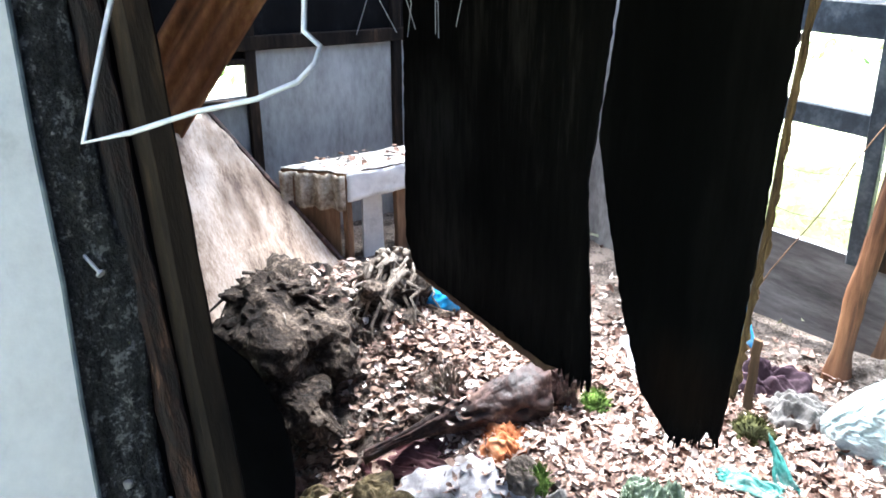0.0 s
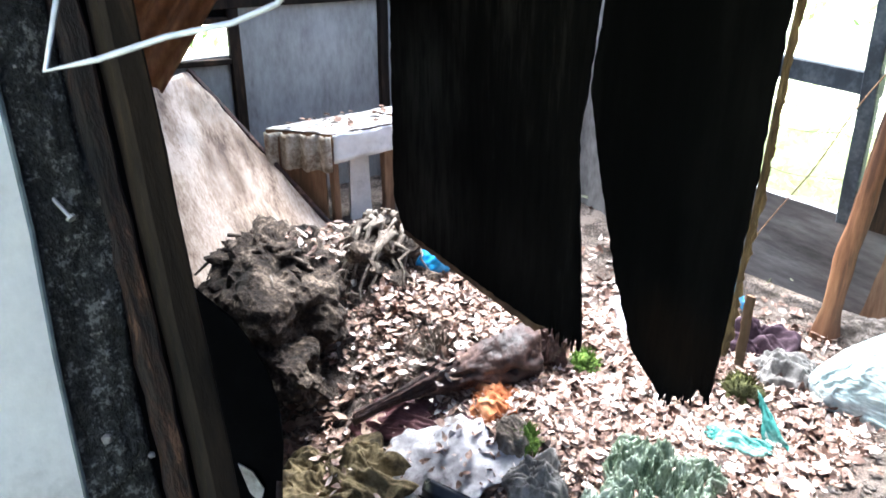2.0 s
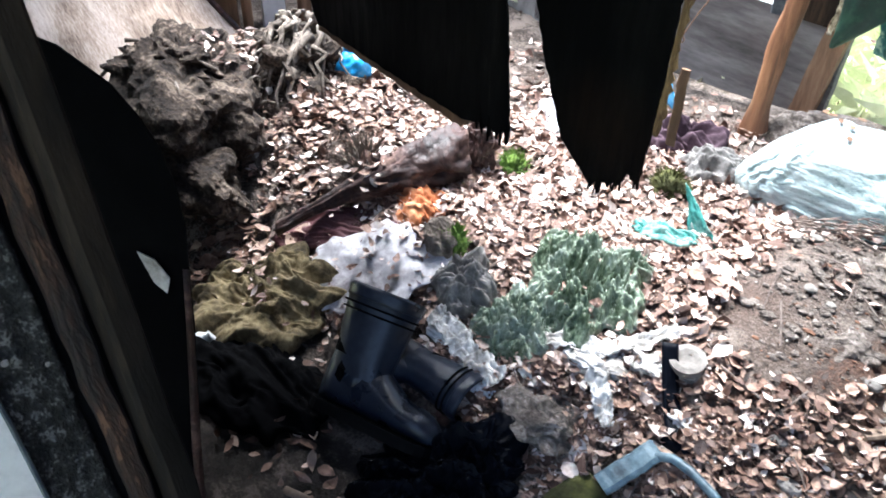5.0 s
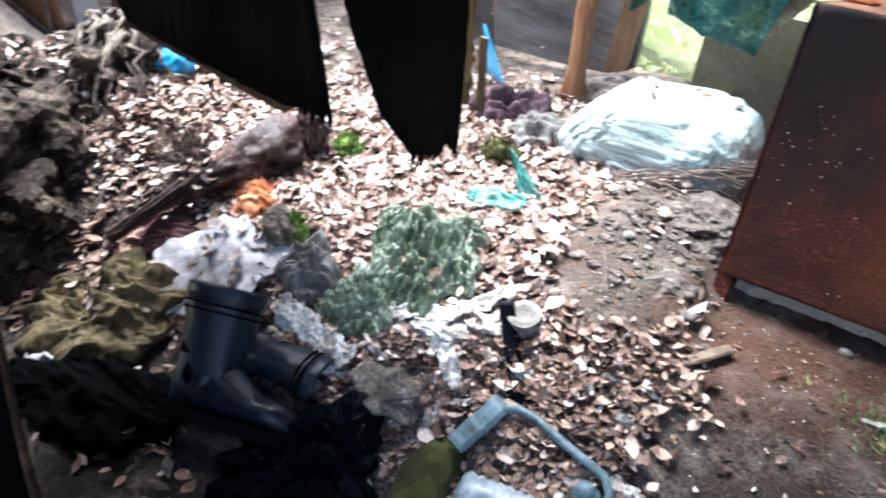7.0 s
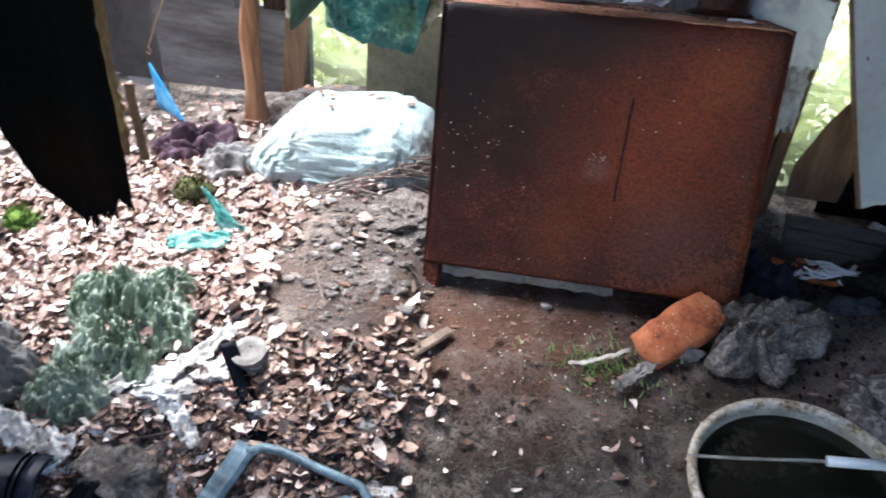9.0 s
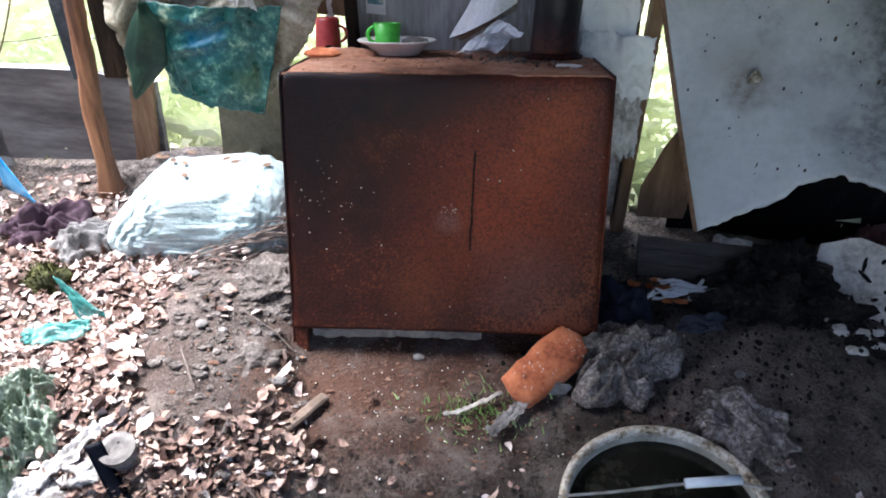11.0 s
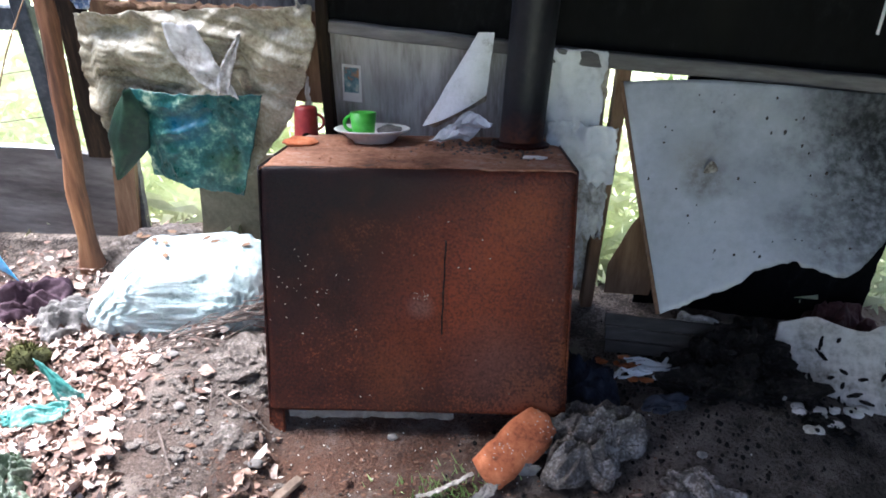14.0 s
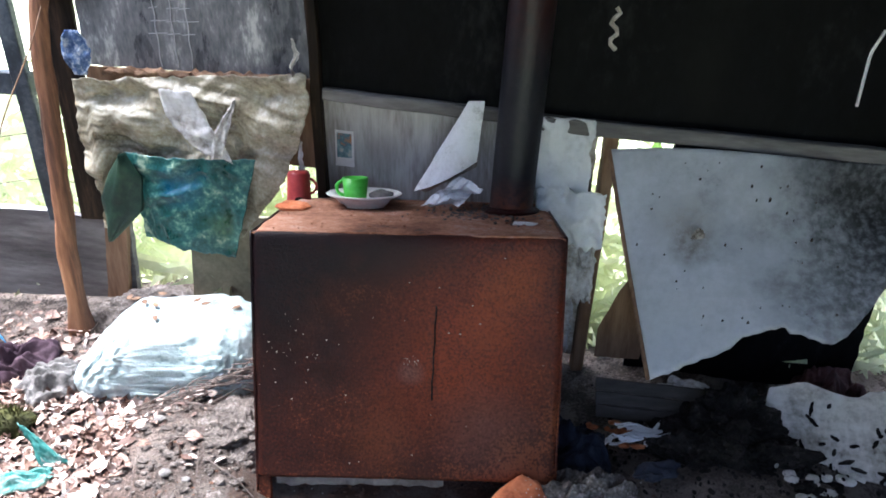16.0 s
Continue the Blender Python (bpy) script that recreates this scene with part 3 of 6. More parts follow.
    part("side_batten", beam(W(-2.195, -0.05, -0.01), W(-2.195, 1.62, -0.01), 0.04, 0.03, (0, 1, 0), cuts=8, wobble=0.002), DARKWOOD, w)
    part("window_post", beam(W(-0.815, 0.36, -0.005), W(-0.845, 1.62, -0.005), 0.05, 0.03, (0, 1, 0), cuts=8, wobble=0.002, seed=12), DARKBLUE, w)
    part("window_post", beam(W(-0.70, 0.36, -0.03), W(-0.66, 1.62, -0.03), 0.09, 0.02, (0, 1, 0), cuts=8, wobble=0.002, seed=12), DARKWOOD, w)
    part("short_board", prism([(-0.70, 0.06), (-0.625, 0.06), (-0.58, 0.36), (-0.65, 0.39)], wall_frame(-0.01), 0.02, rough=0.002), BROWNWOOD, w)
    part("short_board", prism([(-0.405, 0.0), (-0.02, 0.03), (-0.02, 0.42), (-0.365, 0.42)], wall_frame(-0.02), 0.014, rough=0.002), OLIVE, w, "olive-brown board")
    part("tarp_backing", prism([(-0.62, 0.62), (0.06, 0.6), (0.06, 0.86), (-0.62, 0.86)], wall_frame(-0.015), 0.01), BROWNWOOD, w)


def build_back_wall():
    w = thing("wall_back", "grey board back wall with battens and a small window opening", "wall", "structure")
    BW = Matrix(((0, 0, 1, -3.0), (1, 0, 0, 0), (0, 1, 0, 0), (0, 0, 0, 1)))
    part("panel", prism([(-2.6, -0.1), (-0.3, -0.1), (-0.3, 0.7), (-2.6, 0.7)], BW, 0.015), WALL, w)
    part("panel", prism([(-2.6, 0.7), (-0.6, 0.7), (-0.6, 1.62), (-2.6, 1.62)], BW, 0.015), BLACK, w)
    part("panel", prism([(-0.6, 0.84), (-0.3, 0.84), (-0.3, 1.62), (-0.6, 1.62)], BW, 0.015), BLACK, w)
    part("panel", prism([(-0.28, -0.1), (0.46, -0.1), (0.46, 0.89), (-0.28, 0.89)], BW, 0.015), WALL, w)
    part("panel", prism([(0.48, -0.1), (1.12, -0.1), (1.12, 0.89), (0.48, 0.89)], BW, 0.015), WALL, w)
    part("panel", prism([(-0.3, 0.9), (1.12, 0.9), (1.12, 1.62), (-0.3, 1.62)], BW, 0.015), BLACK, w, "soot-darkened upper board")
    for y in (-0.29, 0.465):
        part("batten", beam((-2.98, y, -0.1), (-2.98, y + 0.01, 1.62), 0.05, 0.03, (1, 0, 0), cuts=8, wobble=0.002, seed=int(y * 9)), DARKWOOD, w)
    part("batten", beam((-2.975, -0.6, 0.925), (-2.975, 1.1, 0.89), 0.06, 0.03, (1, 0, 0), cuts=8, wobble=0.002, seed=3), DARKWOOD, w)
    for a, b in (((-2.98, -0.6, 0.69), (-2.98, -0.31, 0.675)), ((-2.98, -0.6, 0.855), (-2.98, -0.31, 0.845)), ((-2.98, -0.6, 0.67), (-2.98, -0.6, 0.87))):
        part("window_frame", beam(a, b, 0.025, 0.03, (1, 0, 0)), DARKWOOD, w)
    # Panels out of view, added to keep light off the right and left ends.
    e = thing("unseen_wall_end", "unseen dark panels added to block side light", "wall", "structure")
    part("panel", prism([(-3.0, -0.3), (-1.2, -0.3), (-1.2, 1.62), (-3.0, 1.62)], Matrix(((1, 0, 0, 0), (0, 0, -1, -1.9), (0, 1, 0, 0), (0, 0, 0, 1))), 0.02), BLACK, e)
    part("panel", prism([(-2.25, -0.3), (0.36, -0.3), (0.36, 1.62), (-2.25, 1.62)], Matrix(((0, 0, 1, 1.95), (1, 0, 0, 0), (0, 1, 0, 0), (0, 0, 0, 1))), 0.02), BLACK, e)


def build_unseen_roof():
    # Never in view: the boards' extent is chosen for where daylight should fall.
    roof = bmesh.new()
    rng = random.Random(5)
    for i in range(16):
        y = -1.36 + i * 0.06
        beam((-3.05, y, 1.63 + rng.uniform(0, 0.004)), (-0.3, y, 1.63), 0.0595, 0.02, (0, 0, 1), roof)
    for i in range(17):
        x = -0.40 + i * 0.142
        beam((x, -1.55, 1.66 + rng.uniform(0, 0.004)), (x, 1.3, 1.63), 0.141, 0.02, (0, 0, 1), roof)
    for i in range(15):
        y = -1.8 + i * 0.06
        beam((-3.05, y, 1.655 + rng.uniform(0, 0.004)), (-0.42, y, 1.655), 0.0595, 0.02, (0, 0, 1), roof)
    beam((-3.0, -0.42, 1.6), (-0.3, -0.42, 1.6), 0.05, 0.06, (0, 0, 1), roof)
    ob = part("ceiling", roof, BLACK, None, "unseen soot-black boards added to shade part of the shack")
    tagged(ob, category="ceiling", kind="structure")


def build_entrance():
    """The entrance post, close to the eye and leaning: q runs along its face, z up."""
    w = thing("wall_entrance", "entrance post of pale board, tar felt and dark battens", "wall", "structure")
    n = Vector((0.965, 0.202, 0.168))
    o = Vector((-0.1976, -1.58, 0))

    def F(out):
        p = o + n * out
        return Matrix(((-0.205, -0.1741, n.x, p.x), (0.979, 0, n.y, p.y), (0, 1, n.z, p.z), (0, 0, 0, 1)))

    def at(q, z, out=0.0):
        return F(out) @ Vector((q, z, 0))
    edge = [(0.004, -0.35), (0.005, 0.5), (0.004, 0.72), (0.001, 0.8), (-0.002, 0.87), (0.0, 0.92), (0.004, 1.0), (0.011, 1.09), (0.014, 1.2), (0.022, 1.35), (0.03, 1.64)]
    part("pale_board", prism([(-0.4, -0.35)] + edge + [(-0.4, 1.64)], F(0.0035), 0.005, rough=0.0012, seed=2), PALE, w, "pale grey board with a blue edge")
    part("pale_edge", tube([at(q + 0.001, z, 0.006) for q, z in edge], 0.0022, 6), DARKBLUE, w)

    def border(z):
        return 0.06 + 0.022 * smooth(0.87, 1.16, z) + 0.0008 * nz(z * 6, 3)

    def felt(u, v):
        z = 0.886 + 0.754 * v
        b = border(z)
        q = -0.015 + (b + 0.015) * u
        wave = 0.004 * nz(u * 3, z * 9, 7) + 0.0016 * nz(u * 9, z * 60, 3) - 0.012 * math.exp(-((q - 0.066 - 0.02 * (z - 1.15)) / 0.005) ** 2) * smooth(1.1, 1.16, z) - 0.008 * smooth(0.9, 1.0, u) + 0.001 * nz(u * 30, z * 340, 5)
        return at(q, z - 0.012 * (1 - v) * math.sin(3 * u + 0.4), (wave + 0.005 * smooth(0.06, 0.0, v)) * smooth(0.0, 0.35, u) - 0.004 * (1 - smooth(0.0, 0.3, u)))
    part("tar_felt", surface(felt, 44, 420, 0.004), FELT, w, "crumbling black tar felt", smooth=True)

    def lower(u, v):
        z = -0.35 + 1.245 * v
        q = -0.015 + (0.075 + 0.002 * nz(z * 5, 2)) * u
        wave = 0.004 * nz(u * 3, z * 7, 4) + 0.0016 * nz(u * 9, z * 60, 9) - 0.006 * smooth(0.92, 1.0, u) + 0.001 * nz(u * 30, z * 340, 6)
        return at(q, z, (wave - 0.003) * smooth(0.0, 0.35, u) - 0.004 * (1 - smooth(0.0, 0.3, u)))
    part("tar_felt", surface(lower, 34, 420, 0.004), FELT, w, "lower sheet of crumbling tar felt", smooth=True)
    part("backing", prism([(-0.2, -0.35), (0.12, -0.35), (0.12, 1.64), (-0.2, 1.64)], F(-0.022), 0.018), BLACK, w)
    part("batten", beam(at(0.078, -0.35, -0.004), at(0.078, 1.64, -0.004), 0.022, 0.014, n, cuts=70, wobble=0.0016, seed=4), REDWOOD, w, "rust-red rotten batten")
    part("batten", beam(at(0.1085, -0.35, 0.004), at(0.1085, 1.64, 0.004), 0.0285, 0.026, n, cuts=46, wobble=0.0009, seed=5), DARKWOOD, w, "dark weathered batten")
    nail = bmesh.new()
    tube([at(0.034, 1.106, 0.0), at(0.038, 1.092, 0.012)], 0.0016, 8, nail)
    tube([at(0.038, 1.092, 0.012), at(0.0385, 1.0905, 0.0135)], 0.0036, 10, nail)
    part("nail", nail, GREYMETAL, w, "bent rusty nail")
    for q, z, r in ((0.0257, 0.915, 0.0042), (0.0572, 0.883, 0.003), (0.006, 0.84, 0.0026), (0.02, 0.765, 0.003), (0.047, 0.745, 0.0022), (0.03, 1.2, 0.0018), (0.05, 1.02, 0.0016), (0.035, 1.0, 0.0014)):
        part("felt_chip", blob(at(q, z, 0.004), (r, r, r * 0.9), 0.5, 6, int(z * 90), 2), ASH, w, "pale chip stuck in the felt")
    s = thing("rubber_sheet", "black rubber sheet with rounded top and brown edge by the entrance", "rubber sheet")
    po = Vector((-0.703, -1.296, 0))
    B = Matrix(((0.6, 0, 0.8, po.x), (0.8, 0, -0.6, po.y), (0, 1, 0, 0), (0, 0, 0, 1)))
    arc = [(-0.5, -0.29), (-0.055, -0.29), (-0.045, -0.15), (-0.033, 0.0), (-0.014, 0.15), (0.004, 0.28), (0.02, 0.4), (0.03, 0.5), (0.038, 0.57), (0.037, 0.64), (0.028, 0.69), (0.012, 0.735), (-0.012, 0.78), (-0.06, 0.83), (-0.14, 0.87), (-0.5, 0.9)]
    part("sheet", prism(arc, B, 0.006), RUBBER, s)
    part("edge", tube([B @ Vector((q - 0.006, z, 0.004)) for q, z in ((-0.055, -0.29), (-0.045, -0.15), (-0.032, 0.0), (-0.014, 0.15), (0.004, 0.28), (0.02, 0.4), (0.032, 0.5))], 0.011, 8, taper=0.4), BARK, s, "frayed brown edge", smooth=True)
    part("film", prism([(0.0, 0.0), (0.02, -0.015), (0.034, -0.05), (0.026, -0.075), (0.012, -0.055)], Matrix.Translation(Vector((0.016, 0.006, 0))) @ B @ Matrix.Translation((-0.045, 0.54, 0)), 0.003, rough=0.002), PAPERDIRTY, s, "torn white film scrap")


def build_unseen_front_wall():
    # Added behind the camera, never in view; its doorway width sets the front light.
    w = thing("unseen_wall_front", "unseen dark front wall added to limit light, with a wide doorway", "wall", "structure")
    place = Matrix(((1, 0, 0, 0), (0, 0, -1, -2.25), (0, 1, 0, 0), (0, 0, 0, 1)))
    part("panel", prism([(-3.05, -0.35), (-0.42, -0.35), (-0.42, 1.66), (-3.05, 1.66)], place, 0.02), BLACK, w)
    part("panel", prism([(1.5, -0.35), (1.95, -0.35), (1.95, 1.66), (1.5, 1.66)], place, 0.02), BLACK, w)
    part("lintel", prism([(-0.42, 1.55), (1.5, 1.55), (1.5, 1.66), (-0.42, 1.66)], place, 0.02), BLACK, w)


build_unseen_front_wall()
build_long_wall()
build_back_wall()
build_unseen_roof()
build_entrance()


# ---- hanging plywood ----
def fray(outline, a, b, seed):
    """Splits the edge from a to b of an outline into torn splinters."""
    rng = random.Random(seed)
    out = []
    for i, p in enumerate(outline):
        out.append(p)
        if i == a:
            q = outline[b]
            k = 22
            for j in range(1, k):
                t = j / k
                out.append((p[0] + (q[0] - p[0]) * t, p[1] + (q[1] - p[1]) * t + rng.uniform(-0.022, 0.012)))
    return out


def hanging_sheet(outline, label, seed, edge=None):
    t = thing("hanging_plywood", label, "plywood", group="torn plywood sheets")
    FY = Matrix(((1, 0, 0, 0), (0, 0, -1, -0.42), (0, 1, 0, 0), (0, 0, 0, 1)))
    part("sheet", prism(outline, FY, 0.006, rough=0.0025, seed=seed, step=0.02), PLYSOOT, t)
    rng = random.Random(seed + 40)
    tip = sorted(outline, key=lambda p: p[1])[:24]
    for i in range(9):
        x, z = rng.choice(tip)
        part("splinter", beam((x, -0.4225, z + 0.05), (x + rng.uniform(-0.008, 0.008), -0.4225, z - rng.uniform(0.0, 0.016)), rng.uniform(0.003, 0.007), 0.0025, (0, 1, 0), bevel=0.0006), PLYSOOT, t)
    if edge:
        rng = random.Random(seed)
        for i in range(3):
            run = [(Vector(a).lerp(Vector(b), k / 14)) for a, b in zip(edge, edge[1:]) for k in range(14)]
            left = [(p.x - 0.006, p.y) for p in run]
            right = [(p.x + 0.001 + 0.0022 * i + rng.choice((0, 0, 0, 0.006, -0.003)) + rng.uniform(-0.002, 0.002), p.y) for p in reversed(run)]
            place = Matrix(((1, 0, 0, 0), (0, 0, -1, -0.4155 + 0.003 * i), (0, 1, 0, 0), (0, 0, 0, 1)))
            part("torn_ply", prism(left + right, place, 0.002), PLYEDGE, t, "yellow torn plywood ply")
    return t


hanging_sheet(fray([(-1.59, 1.61), (-1.6, 1.2), (-1.614, 0.493), (-1.564, 0.386), (-0.997, 0.308), (-0.955, 0.335), (-0.847, 0.337), (-0.87, 0.572), (-0.898, 0.827), (-0.882, 0.946), (-0.858, 1.195), (-0.86, 1.61)], 5, 6, 1),
              "soot-black torn plywood sheet with a slanting lower edge, hanging", 11, None)
hanging_sheet(fray([(-0.85, 1.61), (-0.845, 1.195), (-0.874, 0.947), (-0.825, 0.753), (-0.766, 0.554), (-0.701, 0.394), (-0.61, 0.315), (-0.5, 0.391), (-0.493, 0.483), (-0.488, 0.626), (-0.477, 0.873), (-0.473, 1.06), (-0.45, 1.61)], 6, 7, 2),
              "soot-black plywood sheet torn to a ragged point, hanging", 12, [(-0.44, 1.5), (-0.464, 1.06), (-0.47, 0.87), (-0.482, 0.62), (-0.49, 0.47)])
brown = thing("torn_edge", "brown torn ply along the slanting plywood edge", "plywood")
part("ply", prism([(-1.566, 0.384), (-1.3, 0.347), (-0.997, 0.306), (-0.96, 0.335), (-1.0, 0.327), (-1.3, 0.362), (-1.56, 0.398)], Matrix(((1, 0, 0, 0), (0, 0, -1, -0.4245), (0, 1, 0, 0), (0, 0, 0, 1))), 0.002, rough=0.003, seed=5, step=0.015), BROWNWOOD, brown)
strip = thing("plywood_offcut", "pale plywood strip hanging by the torn edge", "plywood")
part("strip", beam((-0.462, -0.405, 0.47), (-0.462, -0.4, 0.62), 0.02, 0.008, (0, 1, 0), cuts=10, wobble=0.002), BROWNWOOD, strip)


# ---- stove: a box that leans back; a runs along its front, b into its depth, c up ----
def SP(a, b, c):
    return Vector((a, 0.1 + 0.966 * b + 0.287 * c, 0.65 - 0.258 * b + 0.958 * c))


STOVE = Matrix(((1, 0, 0, 0), (0, 0.966, 0.287, 0.1), (0, -0.258, 0.958, 0.65), (0, 0, 0, 1)))


def build_stove():
    t = thing("stove", "rust-brown steel box stove on short legs, leaning slightly back", "stove")
    t.location = (0.36, 0.1, 0)
    t_off = Matrix.Translation((-0.36, -0.1, 0))

    def sheet(fn, nu, nv, name, material, label=""):
        ob = part(name, surface(fn, nu, nv, 0.004), material, t, label, smooth=True)
        ob.matrix_basis = t_off
        return ob

    def dent(a, c):
        """The front plate bulges and has a crease."""
        crease = math.exp(-((a - 0.423 - 0.02 * (c + 0.28)) / 0.005) ** 2) * smooth(-0.42, -0.36, c) * (1 - smooth(-0.2, -0.15, c))
        return 0.006 * nz(a * 2, c * 2, 1, 1.5) + 0.003 * crease - 0.008 * math.exp(-((a - 0.42) / 0.16) ** 2 - ((c + 0.28) / 0.16) ** 2)

    def edge(x, lo, hi):
        return 0.006 * (math.exp(-((x - lo) / 0.008) ** 2) + math.exp(-((x - hi) / 0.008) ** 2))
    sheet(lambda u, v: SP(-0.002 + 0.722 * u, dent(0.72 * u, -0.6 * v) + edge(u * 0.72, 0, 0.72) + 0.008 * math.exp(-v * 60), -0.6 * v), 110, 90, "front_plate", RUST, "rusty front plate with a vertical crease")
    sheet(lambda u, v: SP(-0.002 + 0.722 * v, 0.004 + 0.496 * u, -0.001 + 0.004 * nz(u * 3, v * 4, 2) - edge(v * 0.722, 0, 0.722)), 40, 60, "top_plate", RUSTTOP, "top plate covered in rust flakes and soot")
    sheet(lambda u, v: SP(-0.002, 0.5 * v, -0.66 * u), 20, 20, "side_plate", RUST)
    sheet(lambda u, v: SP(0.72, 0.5 * u, -0.66 * v), 20, 20, "side_plate", RUST)
    sheet(lambda u, v: SP(0.72 * u, 0.5, -0.66 + 0.66 * v), 12, 12, "back_plate", RUST)
    ob = part("crack", tube([SP(0.4262 - 0.0008 * k + 0.001 * math.sin(k * 2.1), -0.0095 + 0.0002 * k, -0.163 - 0.023 * k) for k in range(11)], 0.0019, 6), CHAR, t, "thin dark crack")
    ob.matrix_basis = t_off
    for a0, a1 in ((-0.002, 0.034), (0.684, 0.72)):
        ob = part("leg", beam(SP((a0 + a1) / 2, 0.004, -0.6), SP((a0 + a1) / 2, 0.004, -0.72), a1 - a0, 0.006, (0, 1, 0)), RUST, t)
        ob.matrix_basis = t_off
    ob = part("bottom_plate", prism([(0.0, 0.02), (0.72, 0.02), (0.72, 0.5), (0.0, 0.5)], Matrix(((1, 0, 0, 0), (0, 0.966, -0.258, 0.1 - 0.287 * 0.6), (0, -0.258, -0.966, 0.65 - 0.958 * 0.6), (0, 0, 0, 1))), 0.006), RUST, t)
    ob.matrix_basis = t_off
    ob = part("ash_lip", beam(SP(0.04, 0.05, -0.618), SP(0.45, 0.045, -0.612), 0.03, 0.05, (0, 1, 0), cuts=24, wobble=0.004, seed=3), ASH, t, "grey ash-caked lip under the door")
    ob.matrix_basis = t_off
    flue = bmesh.new()
    up = SP(0.615, 0.36, 0.0)
    tube([up + Vector((-0.003, -0.03, -0.02)), up + Vector((0, -0.012, 0.03)), up + Vector((0.004, 0.0, 0.1)), up + Vector((0.02, 0.0, 0.45)), up + Vector((0.045, 0.0, 1.1))], 0.058, 36, flue)
    ob = part("flue_pipe", flue, FLUE, t, "blackened flue pipe, rusty at its foot", smooth=True)
    ob.matrix_basis = t_off
    flange = lathe([(0.058, 0.0), (0.075, -0.004), (0.078, 0.004), (0.06, 0.012)], Matrix.Translation(SP(0.612, 0.34, 0.004)) @ Matrix.Rotation(radians(-15), 4, "X"), 36)
    ob = part("flange", flange, RUST, t)
    ob.matrix_basis = t_off
    rng = random.Random(8)
    bm = bmesh.new()
    for i in range(70):
        a, c = (rng.gauss(0.37, 0.012), rng.gauss(-0.3, 0.006)) if i < 14 else (rng.gauss(0.07, 0.04), rng.gauss(-0.3, 0.09)) if i < 40 else (rng.gauss(0.4, 0.22), -rng.uniform(0.02, 0.58))
        r = rng.uniform(0.0007, 0.0018)
        if 0.01 < a < 0.71:
            blob(SP(a, dent(a, c) - 0.0035, c), (r * rng.uniform(0.7, 1.6), r * 0.5, r), 0.3, seed=i, sub=1, bm=bm)
    ob = part("ash_specks", bm, PLASTER, t, "pale ash specks stuck to the plate")
    tagged(ob, "pale ash specks stuck to the plate", kind="stuff")
    ob.matrix_basis = t_off
    bm = bmesh.new()
    for i in range(260):
        a, b = rng.uniform(0.02, 0.7), rng.uniform(0.04, 0.48)
        r = rng.uniform(0.0015, 0.005)
        blob(SP(a, b, r * 0.4), (r, r, r * 0.6), 0.3, seed=i, sub=1, bm=bm)
    tagged(part("rust_crumbs", bm, RUSTTOP, None, "rust crumbs and ash lying on the stove top"), category="crumbs", kind="stuff")
    bm = bmesh.new()
    for i in range(220):
        a, b = rng.gauss(0.55, 0.09), rng.gauss(0.3, 0.08)
        if 0.3 < a < 0.7 and 0.05 < b < 0.48:
            r = rng.uniform(0.002, 0.006)
            blob(SP(a, b, r * 0.4), (r, r * 1.4, r * 0.5), 0.3, seed=i, sub=1, bm=bm)
    tagged(part("soot_flakes", bm, ASHDARK, None, "dark soot flakes heaped by the flue pipe"), category="soot", kind="stuff")


build_stove()


# ---- things on the stove and on the wall behind it ----
def on_stove(a, b, c=0.0):
    return Matrix.Translation(SP(a, b, c + 0.002)) @ Matrix.Rotation(radians(-15), 4, "X")


